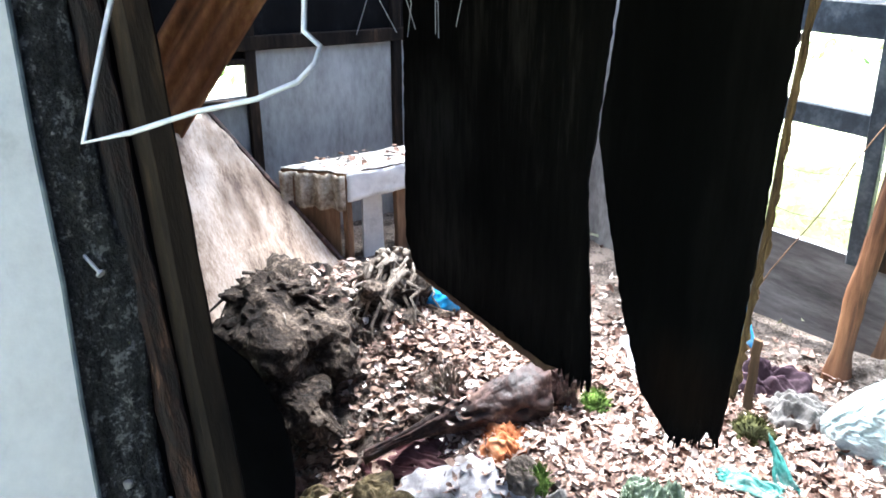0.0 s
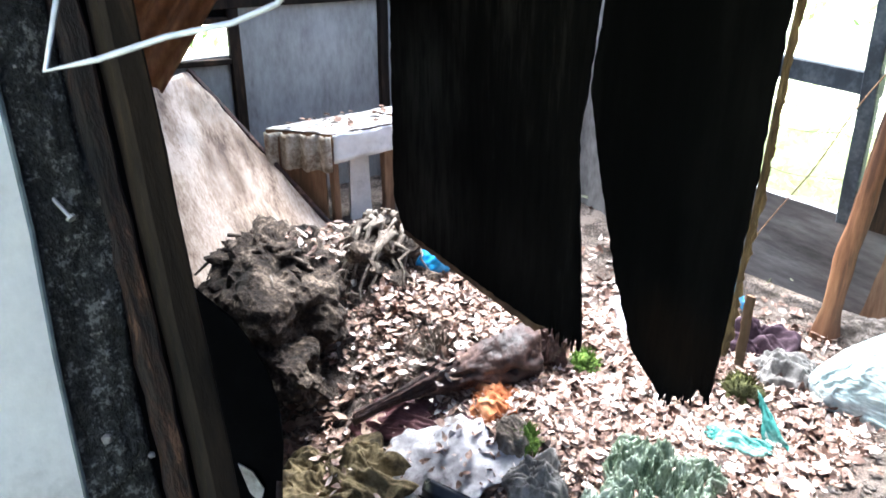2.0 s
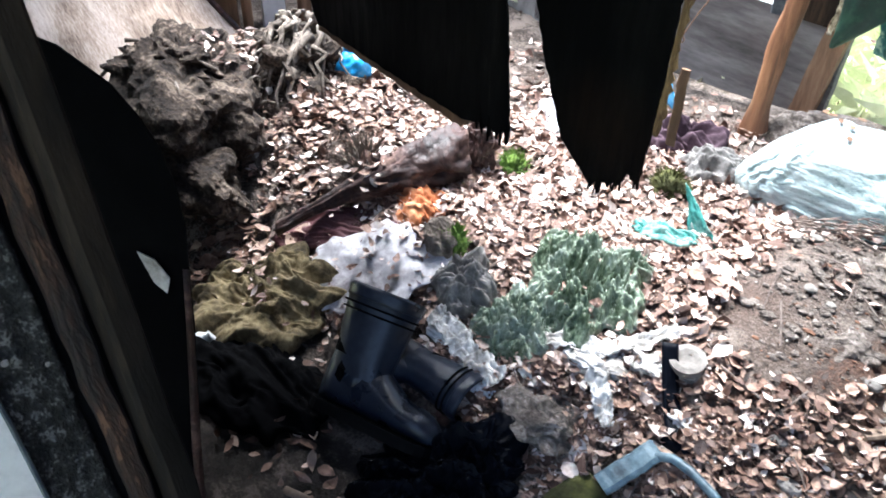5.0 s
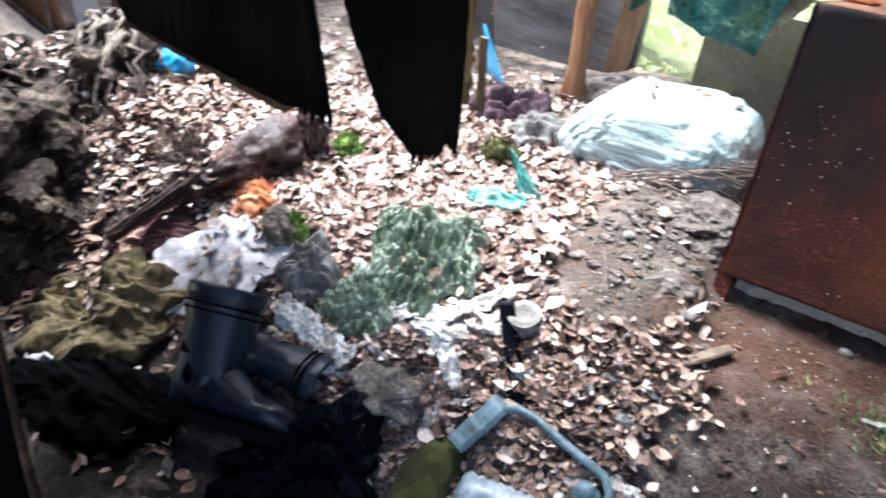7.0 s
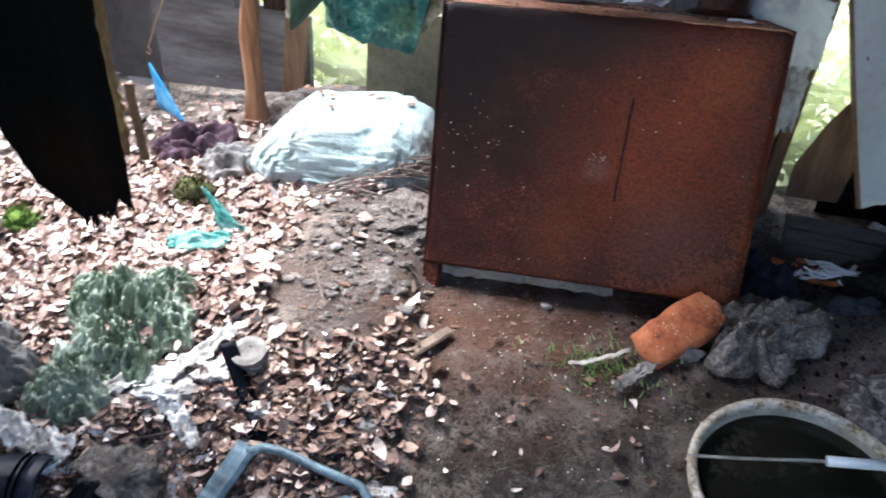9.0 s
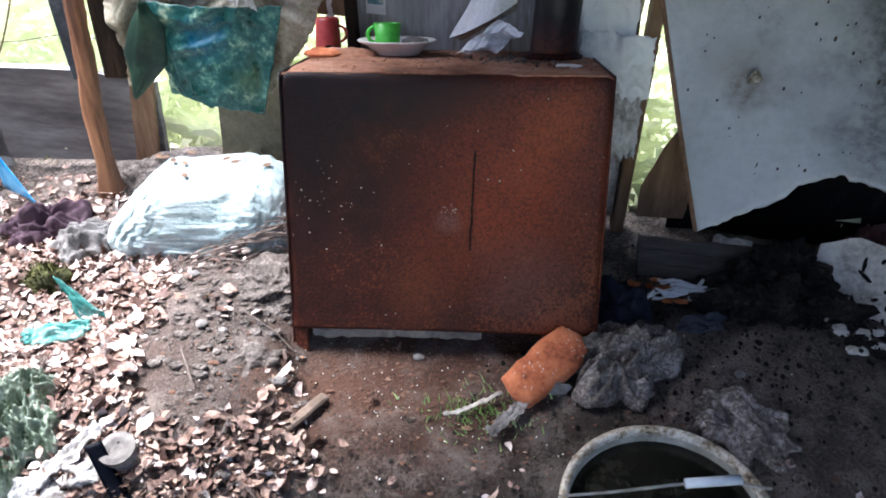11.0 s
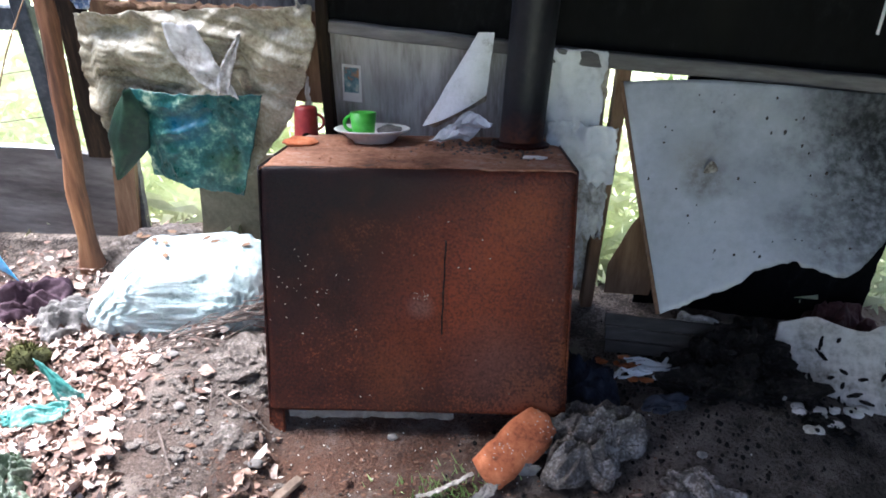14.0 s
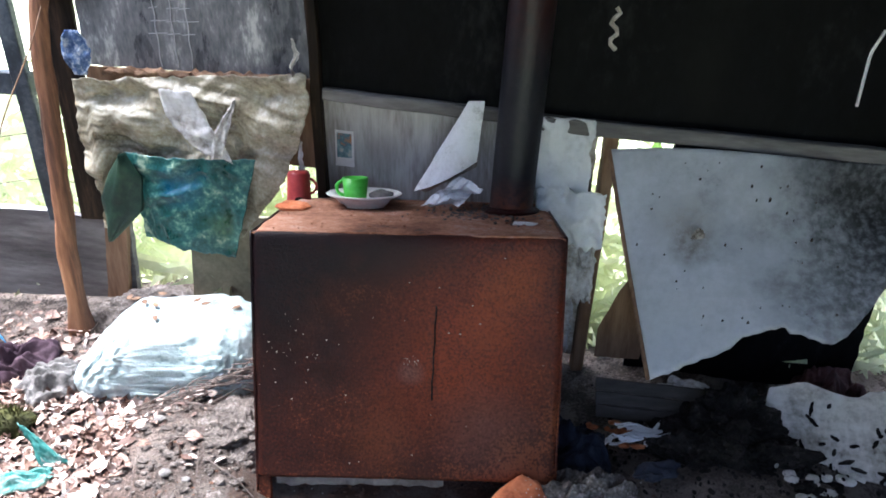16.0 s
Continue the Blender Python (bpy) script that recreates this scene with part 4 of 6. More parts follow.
def stove_top_things():
    plate = thing("soup_plate", "white soup plate with brown rings on the stove", "plate")
    dish = part("dish", lathe([(0.0, 0.004), (0.05, 0.004), (0.056, 0.0), (0.06, 0.004), (0.075, 0.022), (0.1, 0.033), (0.103, 0.036), (0.1, 0.038), (0.074, 0.027), (0.055, 0.011), (0.0, 0.01)], on_stove(0.215, 0.37), 48), CERAMIC, plate, smooth=True)
    part("ring", lathe([(0.0795, 0.0255), (0.0835, 0.0275), (0.0835, 0.0265), (0.0795, 0.0243)], on_stove(0.215, 0.37), 48), BROWNGLAZE, dish, "brown glaze ring")
    part("ring", lathe([(0.066, 0.0155), (0.069, 0.0185), (0.069, 0.0165), (0.066, 0.0125)], on_stove(0.215, 0.37), 48), BROWNGLAZE, dish, "brown glaze ring")
    mug = thing("green_mug", "bright green plastic mug standing in a plate", "mug")
    mm = on_stove(0.19, 0.375, 0.012)
    part("cup", lathe([(0.0, 0.0), (0.026, 0.0), (0.03, 0.01), (0.036, 0.066), (0.033, 0.066), (0.028, 0.01), (0.0, 0.006)], mm, 36), GREENPLASTIC, mug, smooth=True)
    part("handle", tube([mm @ Vector((-0.03 - 0.022 * math.sin(k), 0.004, 0.036 - 0.02 * math.cos(k))) for k in [math.pi * i / 10 for i in range(11)]], 0.005, 8), GREENPLASTIC, mug, smooth=True)
    part("rag", blob(SP(0.262, 0.36, 0.035), (0.034, 0.026, 0.012), 0.5, 6, 3), GREYRAG, tagged(new("grey_rag"), "crumpled grey rag lying in the plate", "rag"), smooth=True)
    cup = thing("red_cup", "red enamel cup turned upside down, chipped", "cup")
    cm = on_stove(0.03, 0.40, 0.003)
    shell = part("body", lathe([(0.034, 0.0), (0.035, 0.004), (0.033, 0.01), (0.031, 0.078), (0.027, 0.086), (0.0, 0.088)], cm, 36), REDENAMEL, cup, smooth=True)
    part("handle", tube([cm @ Vector((0.03 + 0.02 * math.sin(k), -0.006, 0.045 - 0.02 * math.cos(k))) for k in [math.pi * i / 10 for i in range(11)]], 0.004, 8), REDENAMEL, cup, smooth=True)
    part("chip", blob(cm @ Vector((0.008, -0.032, 0.01)), (0.014, 0.003, 0.009), 0.3, sub=2), DARKWOOD, shell, "dark rust patch")
    bit = thing("brick_shard", "flat orange brick shard on the stove edge", "brick")
    part("shard", blob(SP(0.035, 0.29, 0.012), (0.045, 0.028, 0.011), 0.35, 5, 2, 3), BRICK, bit)
    bit = thing("rust_heap", "heap of orange rust flakes on the stove", "rust")
    part("crust", blob(SP(0.09, 0.3, 0.0), (0.08, 0.06, 0.012), 0.5, 6, 5, 4), RUSTTOP, bit)
    flake = thing("mortar_flake", "thin pale mortar flake beside the flue", "flake")
    part("flake", prism([(-0.03, -0.006), (0.02, -0.01), (0.032, 0.0), (0.01, 0.008), (-0.025, 0.008)], Matrix.Translation(SP(0.635, 0.15, 0.004)), 0.003, rough=0.001), PAPER, flake)
    photo = thing("postcard", "small coloured picture card with a white border on the wall", "card")
    card = part("card", prism([(0.113, 0.608), (0.168, 0.606), (0.17, 0.714), (0.115, 0.716)], wall_frame(-0.024), 0.002), CERAMIC, photo)
    part("picture", prism([(0.119, 0.635), (0.162, 0.634), (0.164, 0.706), (0.121, 0.708)], wall_frame(-0.0215), 0.001), PICTURE, card, "orange and blue blurred picture")

    def fold(u, v):
        left = Vector((0.504, 0.84)).lerp(Vector((0.363, 0.587)), v)
        right = Vector((0.546, 0.842)).lerp(Vector((0.536, 0.69)), v)
        p = left.lerp(right, u)
        return W(p.x + 0.004 * nz(u * 3, v * 3, 4), p.y, 0.03 + 0.05 * v * math.sin(2.6 * u + 0.2) + 0.03 * v)
    p = thing("folded_paper", "stiff white paper folded to a point behind the stove", "paper")
    part("fold", surface(fold, 8, 10, 0.0015), PAPERSPOT, p)

    def under(u, v):
        left = Vector((0.365, 0.585)).lerp(Vector((0.385, 0.562)), v)
        right = Vector((0.536, 0.688)).lerp(Vector((0.53, 0.655)), v)
        q = left.lerp(right, u)
        return W(q.x, q.y, 0.045 - 0.03 * v + 0.012 * u)
    part("turned_edge", surface(under, 8, 4, 0.0015), CARDBOARD, p, "yellowed inner face of the fold")
    part("flap", surface(lambda u, v: W(0.392 + 0.1 * v + 0.1 * u * (1 - 0.3 * v), 0.568 + 0.085 * u * (1 - v) + 0.004 * v + 0.06 * u * v + 0.006 * nz(u * 3, v * 3, 8), 0.09 + 0.05 * crinkle(u, v, 9, 1.5, 2)), 12, 10, 0.0015), PAPER, p, "torn white flap")

    def hanging(s0, s1, z0, z1, seed, out, wave):
        def fn(u, v):
            zz = z1 + (z0 - z1) * v
            ragged = (0.035 * nz(u * 6, seed, 3) if v > 0.98 else 0)
            return W(s0 + (s1 - s0) * u + 0.012 * nz(u * 2, v * 4, seed), zz + ragged, out + wave * (2.2 * crinkle(u * 1.2, v * 0.8, seed, 1.6, 3) - 0.6) + 0.01 * v)
        return fn
    p = thing("torn_wallpaper", "torn white wallpaper hanging beside the flue", "wallpaper")
    part("sheet", surface(hanging(0.665, 0.835, 0.58, 0.81, 11, 0.02, 0.012), 26, 30, 0.0015), PAPER, p, smooth=True)
    part("sheet", surface(hanging(0.70, 0.885, 0.455, 0.62, 12, 0.04, 0.026), 24, 26, 0.0015), PAPER, p, smooth=True)
    part("sheet", surface(hanging(0.785, 0.875, 0.27, 0.46, 13, 0.025, 0.018), 16, 26, 0.0015), PAPERDIRTY, p, smooth=True)
    part("sheet", surface(hanging(0.785, 0.825, 0.1, 0.3, 14, 0.015, 0.01), 12, 20, 0.0015), PAPERDIRTY, p, smooth=True)


stove_top_things()


# ---- cloth, tarp and boards on the long wall ----
def wall_things():
    t = thing("tarp", "dirty beige plastic tarp nailed over the wall in folds", "tarp")

    def run(v, keys):
        k = max(i for i in range(len(keys) - 1) if keys[i][0] <= v)
        return keys[k][1] + (keys[k + 1][1] - keys[k][1]) * (v - keys[k][0]) / (keys[k + 1][0] - keys[k][0])

    def tarp(u, v):
        top = 0.832 + 0.055 * u + 0.01 * nz(u * 9, 1)
        low = run(u, ((0, 0.365), (0.05, 0.37), (0.1, 0.5), (0.72, 0.5), (0.8, 0.4), (1, 0.385))) + 0.014 * nz(u * 9, 2)
        z = top + (low - top) * v
        lo = run(v, ((0, -0.64), (0.35, -0.655), (0.65, -0.615), (1, -0.63)))
        hi = run(max(0.0, min(1.0, (0.89 - z) / 0.5)), ((0, 0.06), (0.17, 0.07), (0.4, 0.035), (0.7, -0.045), (1, -0.16)))
        s = lo + (hi - lo) * u + 0.008 * nz(v * 9, 6)
        swag = 0.02 * math.sin(9 * (v - 0.45 * abs(u - 0.45)) + 3 * nz(u * 1.5, v, 2)) * smooth(0, 0.2, v)
        fan = 0.011 * math.sin(22 * math.atan2(s + 0.62, 0.2 + 0.9 - z) + 2 * nz(u * 2, v * 2, 9)) * (1 - u)
        return W(s, z, 0.012 + swag * 0.8 + fan + 0.03 * crinkle(u * 0.5 + v * 0.5, v * 2.4 - u * 1.1, 3, 1.9, 5) + 0.014 * crinkle(u * 2.2 + v * 1.2, v * 0.5 - u * 0.2, 8, 1.6, 4) + 0.012 * math.sin(math.pi * v))
    part("sheet", surface(tarp, 130, 100, 0.0015), TARP, t, smooth=True)
    t = thing("tarp_patch", "torn whitish film rag hanging over the tarp", "rag")
    part("strip", surface(lambda u, v: W(-0.345 + 0.09 * u * (1 - v) + v * (0.1 + 0.09 * u) - 0.03 * math.sin(3.1 * v) * (1 - u), 0.835 - 0.175 * v - 0.03 * u * v + 0.008 * nz(u * 4, v * 4, 3), 0.07 + 0.02 * crinkle(u, v, 1, 1.6, 3)), 14, 28, 0.0012), PAPERDIRTY, t, smooth=True)
    part("strip", surface(lambda u, v: W(-0.125 - 0.06 * v - 0.05 * u * (0.15 + 0.85 * math.sin(1.6 * v)), 0.815 - 0.17 * v + 0.008 * nz(u * 4, v * 4, 7), 0.07 + 0.02 * crinkle(u, v, 8, 1.6, 3)), 14, 28, 0.0012), PAPERDIRTY, t, smooth=True)
    t = thing("green_oilcloth", "dark green and blue printed oilcloth hung over a tarp", "oilcloth")

    def green(u, v):
        s = (-0.487 + 0.401 * u) * (1 - v) + (-0.456 + 0.28 * u) * v
        z = (0.644 + 0.006 * u - 0.012 * math.sin(math.pi * u)) * (1 - v) + (0.378 - 0.044 * u) * v
        return W(s + 0.004 * nz(v * 7, u, 1), z + 0.006 * nz(u * 8, v, 2), 0.075 + 0.016 * crinkle(u * 1.1, v * 0.9, 6, 2.2, 3) + 0.012 * math.sin(7 * u - 2 * v) * (0.2 + v) + 0.02 * v)
    part("cloth", surface(green, 80, 60, 0.0015), GREENCLOTH, t, smooth=True)

    def flap(u, v):
        lo = run(v, ((0, -0.482), (0.25, -0.535), (0.55, -0.575), (1, -0.572)))
        hi = run(v, ((0, -0.472), (0.28, -0.43), (0.65, -0.446), (1, -0.545)))
        return W(lo + (hi - lo) * u, 0.65 - 0.275 * v - 0.01 * math.sin(3 * u) * v, 0.1 + 0.028 * math.sin(math.pi * u) + 0.006 * nz(u * 3, v * 3, 5))
    part("turned_corner", surface(flap, 18, 26, 0.0015), GREENDARK, t, "dark green turned-back corner", smooth=True)
    t = thing("checked_cloth", "blue and white checked cloth scrap on the post", "cloth")
    part("scrap", surface(lambda u, v: W(-0.63 + 0.055 * (u - 0.5) * (0.4 + 1.2 * math.sin(2.6 * v + 0.3)) + 0.02, 0.97 - 0.125 * v, 0.03 + 0.012 * nz(u * 4, v * 4, 3)), 12, 20, 0.0015), CHECK, t, smooth=True)
    t = thing("split_post", "split orange wooden post leaning in the wall gap", "post")

    def post(u, v):
        a = 2 * math.pi * u
        c = Vector((-0.722, 0.575, -0.02)).lerp(Vector((-0.6, 0.64, 1.6)), v)
        c.x -= 0.02 * math.sin(math.pi * min(1, v * 1.4)) - 0.012 * nz(v * 4, 2)
        w = 0.034 - 0.012 * v + 0.005 * nz(v * 12, 1)
        flare = 0.012 * math.exp(-((v - 0.02) / 0.05) ** 2)
        k = 1 + 0.25 * nz(math.cos(a) * 1.5, math.sin(a) * 1.5 + v * 2, 5)
        return c + Vector((math.cos(a) * (w + flare) * k, math.sin(a) * 0.016 * k, 0))
    part("trunk", surface(post, 28, 80), WOOD, t, smooth=True)
    t = thing("hanging_rod", "thin rusty wire rod with a hooked tip", "rod")
    rod = [W(-0.62, 1.05, 0.12).lerp(W(-0.75, 0.42, 0.52), k / 12) + Vector((0.006 * math.sin(k), 0, 0)) for k in range(13)]
    hook = [rod[-1] + Vector((0.008 * math.sin(k), 0, -0.01 + 0.008 * math.cos(k))) for k in (0.5, 1.5, 2.5, 3.5, 4.5)]
    part("rod", tube(rod + hook, 0.0022, 6), BROWNWOOD, t)
    t = thing("fence_wire", "thin grey wire strung across the window gap", "wire")
    for z in (0.62, 0.47):
        part("strand", tube([W(-1.5 + 0.07 * k, z + 0.02 * math.sin(k * 0.8), -0.02) for k in range(12)], 0.0015, 5), TWIG, t)
    t = thing("leaning_sheet", "pale grey painted sheet with stains and shade-darkened right end, torn along its lower edge", "sheet")

    def sheet(u, v):
        """u runs along the sheet, v from the rail to its lower edge."""
        top = Vector((0.868, 0.455, 0.735)).lerp(Vector((1.66, 0.36, 0.745)), u)
        top.z += 0.03 * math.sin(math.pi * min(1, u * 1.2)) * (1 - u)
        rim = ((0.0, (0.949, 0.07, 0.283)), (0.28, (1.136, 0.111, 0.361)), (0.31, (1.164, 0.126, 0.385)), (0.46, (1.264, 0.139, 0.418)), (0.49, (1.283, 0.127, 0.404)), (0.63, (1.372, 0.103, 0.389)), (0.7, (1.412, 0.115, 0.405)), (0.8, (1.467, 0.15, 0.449)), (1.0, (1.6, 0.25, 0.57)))
        k = max(i for i in range(len(rim) - 1) if rim[i][0] <= u)
        low = Vector(rim[k][1]).lerp(Vector(rim[k + 1][1]), (u - rim[k][0]) / (rim[k + 1][0] - rim[k][0]))
        if v > 0.97:
            low = low + Vector((0, 0, 0.012 * nz(u * 24, 3)))
        p = top.lerp(low, v)
        p.y += 0.05 * math.sin(math.pi * v) * (0.4 + u) - 0.02 * math.sin(math.pi * u)
        return p
    part("board", surface(sheet, 60, 44, 0.006), PALESTAIN, t, smooth=True)
    part("edge_strip", tube([sheet(0, k / 20) + Vector((-0.004, 0, 0)) for k in range(21)], 0.006, 6), BROWNWOOD, t, "brown frayed edge")
    spot = random.Random(14)
    bm = bmesh.new()
    for i in range(46):
        r = spot.uniform(0.0012, 0.004)
        blob(sheet(spot.uniform(0.03, 0.8), spot.uniform(0.05, 0.95)) + Vector((0, -0.004, 0.002)), (r, r * 0.4, r * spot.uniform(0.8, 2.5)), 0.4, seed=i, sub=1, bm=bm)
    tagged(part("dirt_specks", bm, EARTH, t), "dark dirt specks", kind="stuff")
    part("hole_patch", blob(sheet(0.235, 0.47) + Vector((0, -0.004, 0)), (0.016, 0.003, 0.026), 0.4, 5, 2, 3), PLASTER, t, "broken pale patch")
    t = thing("brown_hardboard", "torn brown hardboard leaning in the gap behind a sheet", "hardboard")
    part("board", prism([(0.0, 0.0), (0.13, 0.02), (0.15, 0.2), (0.1, 0.34), (0.05, 0.24), (0.0, 0.1)], Matrix(((0.95, 0, -0.3, 0.895), (-0.3, 0, -0.95, 0.47), (0, 1, 0, 0.07), (0, 0, 0, 1))), 0.006, rough=0.002), BROWNWOOD, t)
    t = thing("plank", "weathered grey grooved plank lying under the sheet", "plank")
    for i in range(3):
        part("board", beam((0.872, 0.262 + 0.022 * i, 0.03 + 0.03 * i), (1.33, 0.2 + 0.022 * i, 0.025 + 0.03 * i), 0.036, 0.03, (0, -0.8, 0.6), cuts=18, wobble=0.0012, seed=i), PLANKWOOD, t)
    scuff = random.Random(4)
    t = thing("paint_streak", "white paint runs on the sooty board", "paint")
    part("streak", tube([W(0.86 + 0.01 * math.sin(k * 1.7), 1.085 - 0.013 * k, -0.022) for k in range(9)], 0.006, 6), PLASTER, t)
    part("streak", tube([W(1.49 - 0.02 * min(1, k * 0.3), 1.06 - 0.017 * k, -0.022) for k in range(12)], 0.004, 6), PAPER, t)
    t = thing("stitched_twine", "rows of pale twine stitched down the sooty panel", "twine")
    for s in (-0.385, -0.29, -0.335):
        part("strand", tube([W(s + 0.002 * math.sin(k * 1.3 + s * 40), 1.3 - 0.016 * k, -0.021) for k in range(28)], 0.0016, 5), WIRE, t)
        for k in range(9):
            z = 1.24 - 0.035 * k
            part("stitch", tube([W(s - 0.008 - 0.02 * scuff.random(), z, -0.021), W(s + 0.01 + 0.03 * scuff.random(), z + 0.004, -0.021)], 0.0014, 4), WIRE, t)
    t = thing("torn_strip", "torn white film strip along the wall stud", "film")
    part("strip", surface(lambda u, v: W(0.03 + 0.026 * (u - 0.5) * (0.15 + 1.3 * abs(nz(v * 9, 2))) + 0.014 * nz(v * 6, 1), 0.98 - 0.38 * v, 0.035 + 0.012 * nz(u * 3, v * 12, 3)), 6, 50, 0.0012), PAPERDIRTY, t, smooth=True)
    t = thing("rotten_ledge", "rotten brown edge above the tarp", "board")
    part("ledge", beam(W(-0.55, 0.855, 0.01), W(0.03, 0.868, 0.01), 0.014, 0.03, (0, 1, 0), cuts=40, wobble=0.006, seed=2), BROWNWOOD, t)


# ---- sack, cloths and rubbish on the ground ----
def drape(name, label, category, material, cx, cy, rx, ry, high, seed, turn=0.0, n=44, folds=7.0, lift=0.0):
    """A crumpled cloth or film lying on the ground, with folds and an uneven outline."""
    t = thing(name, label, category)
    ct, st = math.cos(turn), math.sin(turn)

    def fn(u, v):
        a, b = 2 * u - 1, 2 * v - 1
        d = math.hypot(a, b) / max(abs(a), abs(b)) if abs(a) + abs(b) > 1e-6 else 1.0
        a, b = a / d, b / d
        k = 1.1 + 0.45 * noise.noise(Vector((a * 1.8, b * 1.8, seed))) + 0.2 * noise.noise(Vector((a * 4.5, b * 4.5, seed)))
        x, y = a * rx * k, b * ry * k
        f = folds * 0.3
        wx, wy = noise.noise(Vector((a * 1.2, b * 1.2, seed + 3))), noise.noise(Vector((a * 1.2, b * 1.2, seed + 7)))
        film = material in (NET, BLACKFILM, LILAC, TEAL, KHAKI)
        r1 = crinkle(a, b, seed + 2, f * 0.6) if film else 1.15 * crinkle(a * 0.6 + b * 0.3, b * 1.15, seed + 2, f * 0.6, 3)
        gx, gy = cx + ct * x - st * y + 0.04 * rx * wx, cy + st * x + ct * y
        body = max(0.0, 1 - (a * a + b * b)) ** 0.5
        h = high * (body * (0.15 + 0.2 * noise.noise(Vector((a * 2, b * 2, seed))) + 0.55 * r1) + 0.12 * r1)
        return Vector((gx, gy, ground(gx, gy) + 0.006 + lift + max(0.0, h)))
    part("cloth", surface(fn, int(n * 1.5), int(n * 1.5), 0.002), material, t, smooth=material is not BLACKFILM)
    return t


def sack():
    t = thing("sack", "full white woven plastic sack lying by the stove", "sack")

    def fn(u, v):
        a, b = 2 * math.pi * u, math.pi * (v - 0.5)
        cx = math.copysign(abs(math.cos(a)) ** 0.4, math.cos(a)) * math.cos(b) ** 0.35
        cy = math.copysign(abs(math.sin(a)) ** 0.4, math.sin(a)) * math.cos(b) ** 0.35
        cz = math.sin(b)
        low = max(0.0, -cz)
        w = (0.014 * crinkle(cx * 4.5 + cz * 1.2, cz * 1.6 - cx * 4.0 + cy * 1.5, 5, 2.0) - 0.007) * (0.3 + 0.8 * smooth(0.75, -0.1, cz)) + 0.016 * nz(cx * 1.8, cy * 1.5 + cz * 0.4, 4) + 0.004 * nz(cx * 9, cz * 2.5, 7)
        flank = max(0.0, -cx) ** 2
        x = -0.355 + cx * 0.28 + 0.11 * flank * max(0.0, 0.35 + cz) ** 1.3 + w * 0.5
        y = 0.40 + cy * 0.14 + 0.02 * cz + w * cy * 0.8
        z = 0.1 + cz * 0.125 + 0.014 * smooth(-0.4, 0.9, cx) * cz + w * (1.0 if cz < 0.5 else 0.5)
        return (x, y, max(z, ground(x, y) - 0.02))
    part("body", surface(fn, 220, 110), SACK, t, smooth=True)
    rng = random.Random(3)
    for i in range(9):
        x, y = rng.uniform(-0.5, -0.1), rng.uniform(0.36, 0.5)
        part("leaf", prism([(-0.014, -0.006), (0.0, -0.009), (0.016, 0.0), (0.0, 0.008), (-0.014, 0.005)], Matrix.Translation((x, y, 0.238 + 0.01 * nz(x, y, 4))) @ Matrix.Rotation(rng.uniform(0, 6), 4, "Z"), 0.001), BROWNWOOD, t)


def boot(name_label, at, turn, scale=1.0):
    """A wellington boot: shaft, foot and sole swept along a bent axis."""
    t = thing("rubber_boot", name_label, "boot", group="rubber boots")
    m = Matrix.Translation(at) @ turn @ Matrix.Diagonal((*scale, 1))
    # along the shaft from the top to the heel, then along the foot to the toe
    rows = [(0.0, 0.30, 0.078, 0.062), (0.0, 0.295, 0.082, 0.066), (0.0, 0.27, 0.08, 0.064), (0.0, 0.268, 0.077, 0.061), (0.002, 0.2, 0.07, 0.057), (0.006, 0.14, 0.062, 0.05), (0.012, 0.1, 0.064, 0.047)]

    def shaft(u, v):
        k = v * (len(rows) - 1)
        i = min(int(k), len(rows) - 2)
        f = k - i
        x, z, rx, ry = [a + (b - a) * f for a, b in zip(rows[i], rows[i + 1])]
        a = 2 * math.pi * u
        return m @ Vector((x + rx * math.cos(a), ry * math.sin(a), z))
    leg = part("shaft", surface(shaft, 32, 30), BOOTRUBBER, t, smooth=True)

    def inner(u, v):
        a = 2 * math.pi * u
        return m @ Vector((0.072 * math.cos(a) * (1 - 0.15 * v), 0.057 * math.sin(a) * (1 - 0.15 * v), 0.299 - 0.16 * v))
    part("lining", surface(inner, 24, 6), RUBBER, leg)

    def foot(u, v):
        a, b = 2 * math.pi * u, v
        x = -0.062 + 0.27 * b
        w = 0.043 * (math.sin(math.pi * min(1, (b + 0.02) * 6) / 2)) * (1 - 0.12 * math.sin(6 * b)) * math.sqrt(max(0, 1 - max(0, (b - 0.8) / 0.2) ** 2))
        top = 0.125 - 0.055 * smooth(0.35, 0.75, b)
        h = top * math.sqrt(max(0, 1 - max(0, (b - 0.75) / 0.25) ** 2 * 0.8)) / 2
        return m @ Vector((x, w * math.cos(a), 0.022 + h + h * math.sin(a)))
    toe = part("foot", surface(foot, 24, 40), BOOTRUBBER, t, smooth=True)
    sole = [(-0.068 + 0.28 * k / 20, 0) for k in range(21)]
    def half(b):
        return 0.048 * math.sin(math.pi * min(1, (b + 0.03) * 6) / 2) * (1 - 0.12 * math.sin(6 * b)) * math.sqrt(max(0, 1 - max(0, (b - 0.8) / 0.2) ** 2)) + 0.002
    outline = [(x, -half(k / 20)) for k, (x, _) in enumerate(sole)] + [(x, half(k / 20)) for k, (x, _) in reversed(list(enumerate(sole)))]
    part("sole", prism(outline, m @ Matrix.Translation((0, 0, 0.012)), 0.024), RUBBER, toe, "ribbed black sole")
    for z, r in ((0.24, 1.02), (0.255, 1.03)):
        part("band", tube([m @ Vector((0.077 * r * math.cos(a), 0.061 * r * math.sin(a), z)) for a in [2 * math.pi * k / 32 for k in range(33)]], 0.0025, 6), RUBBER, leg)


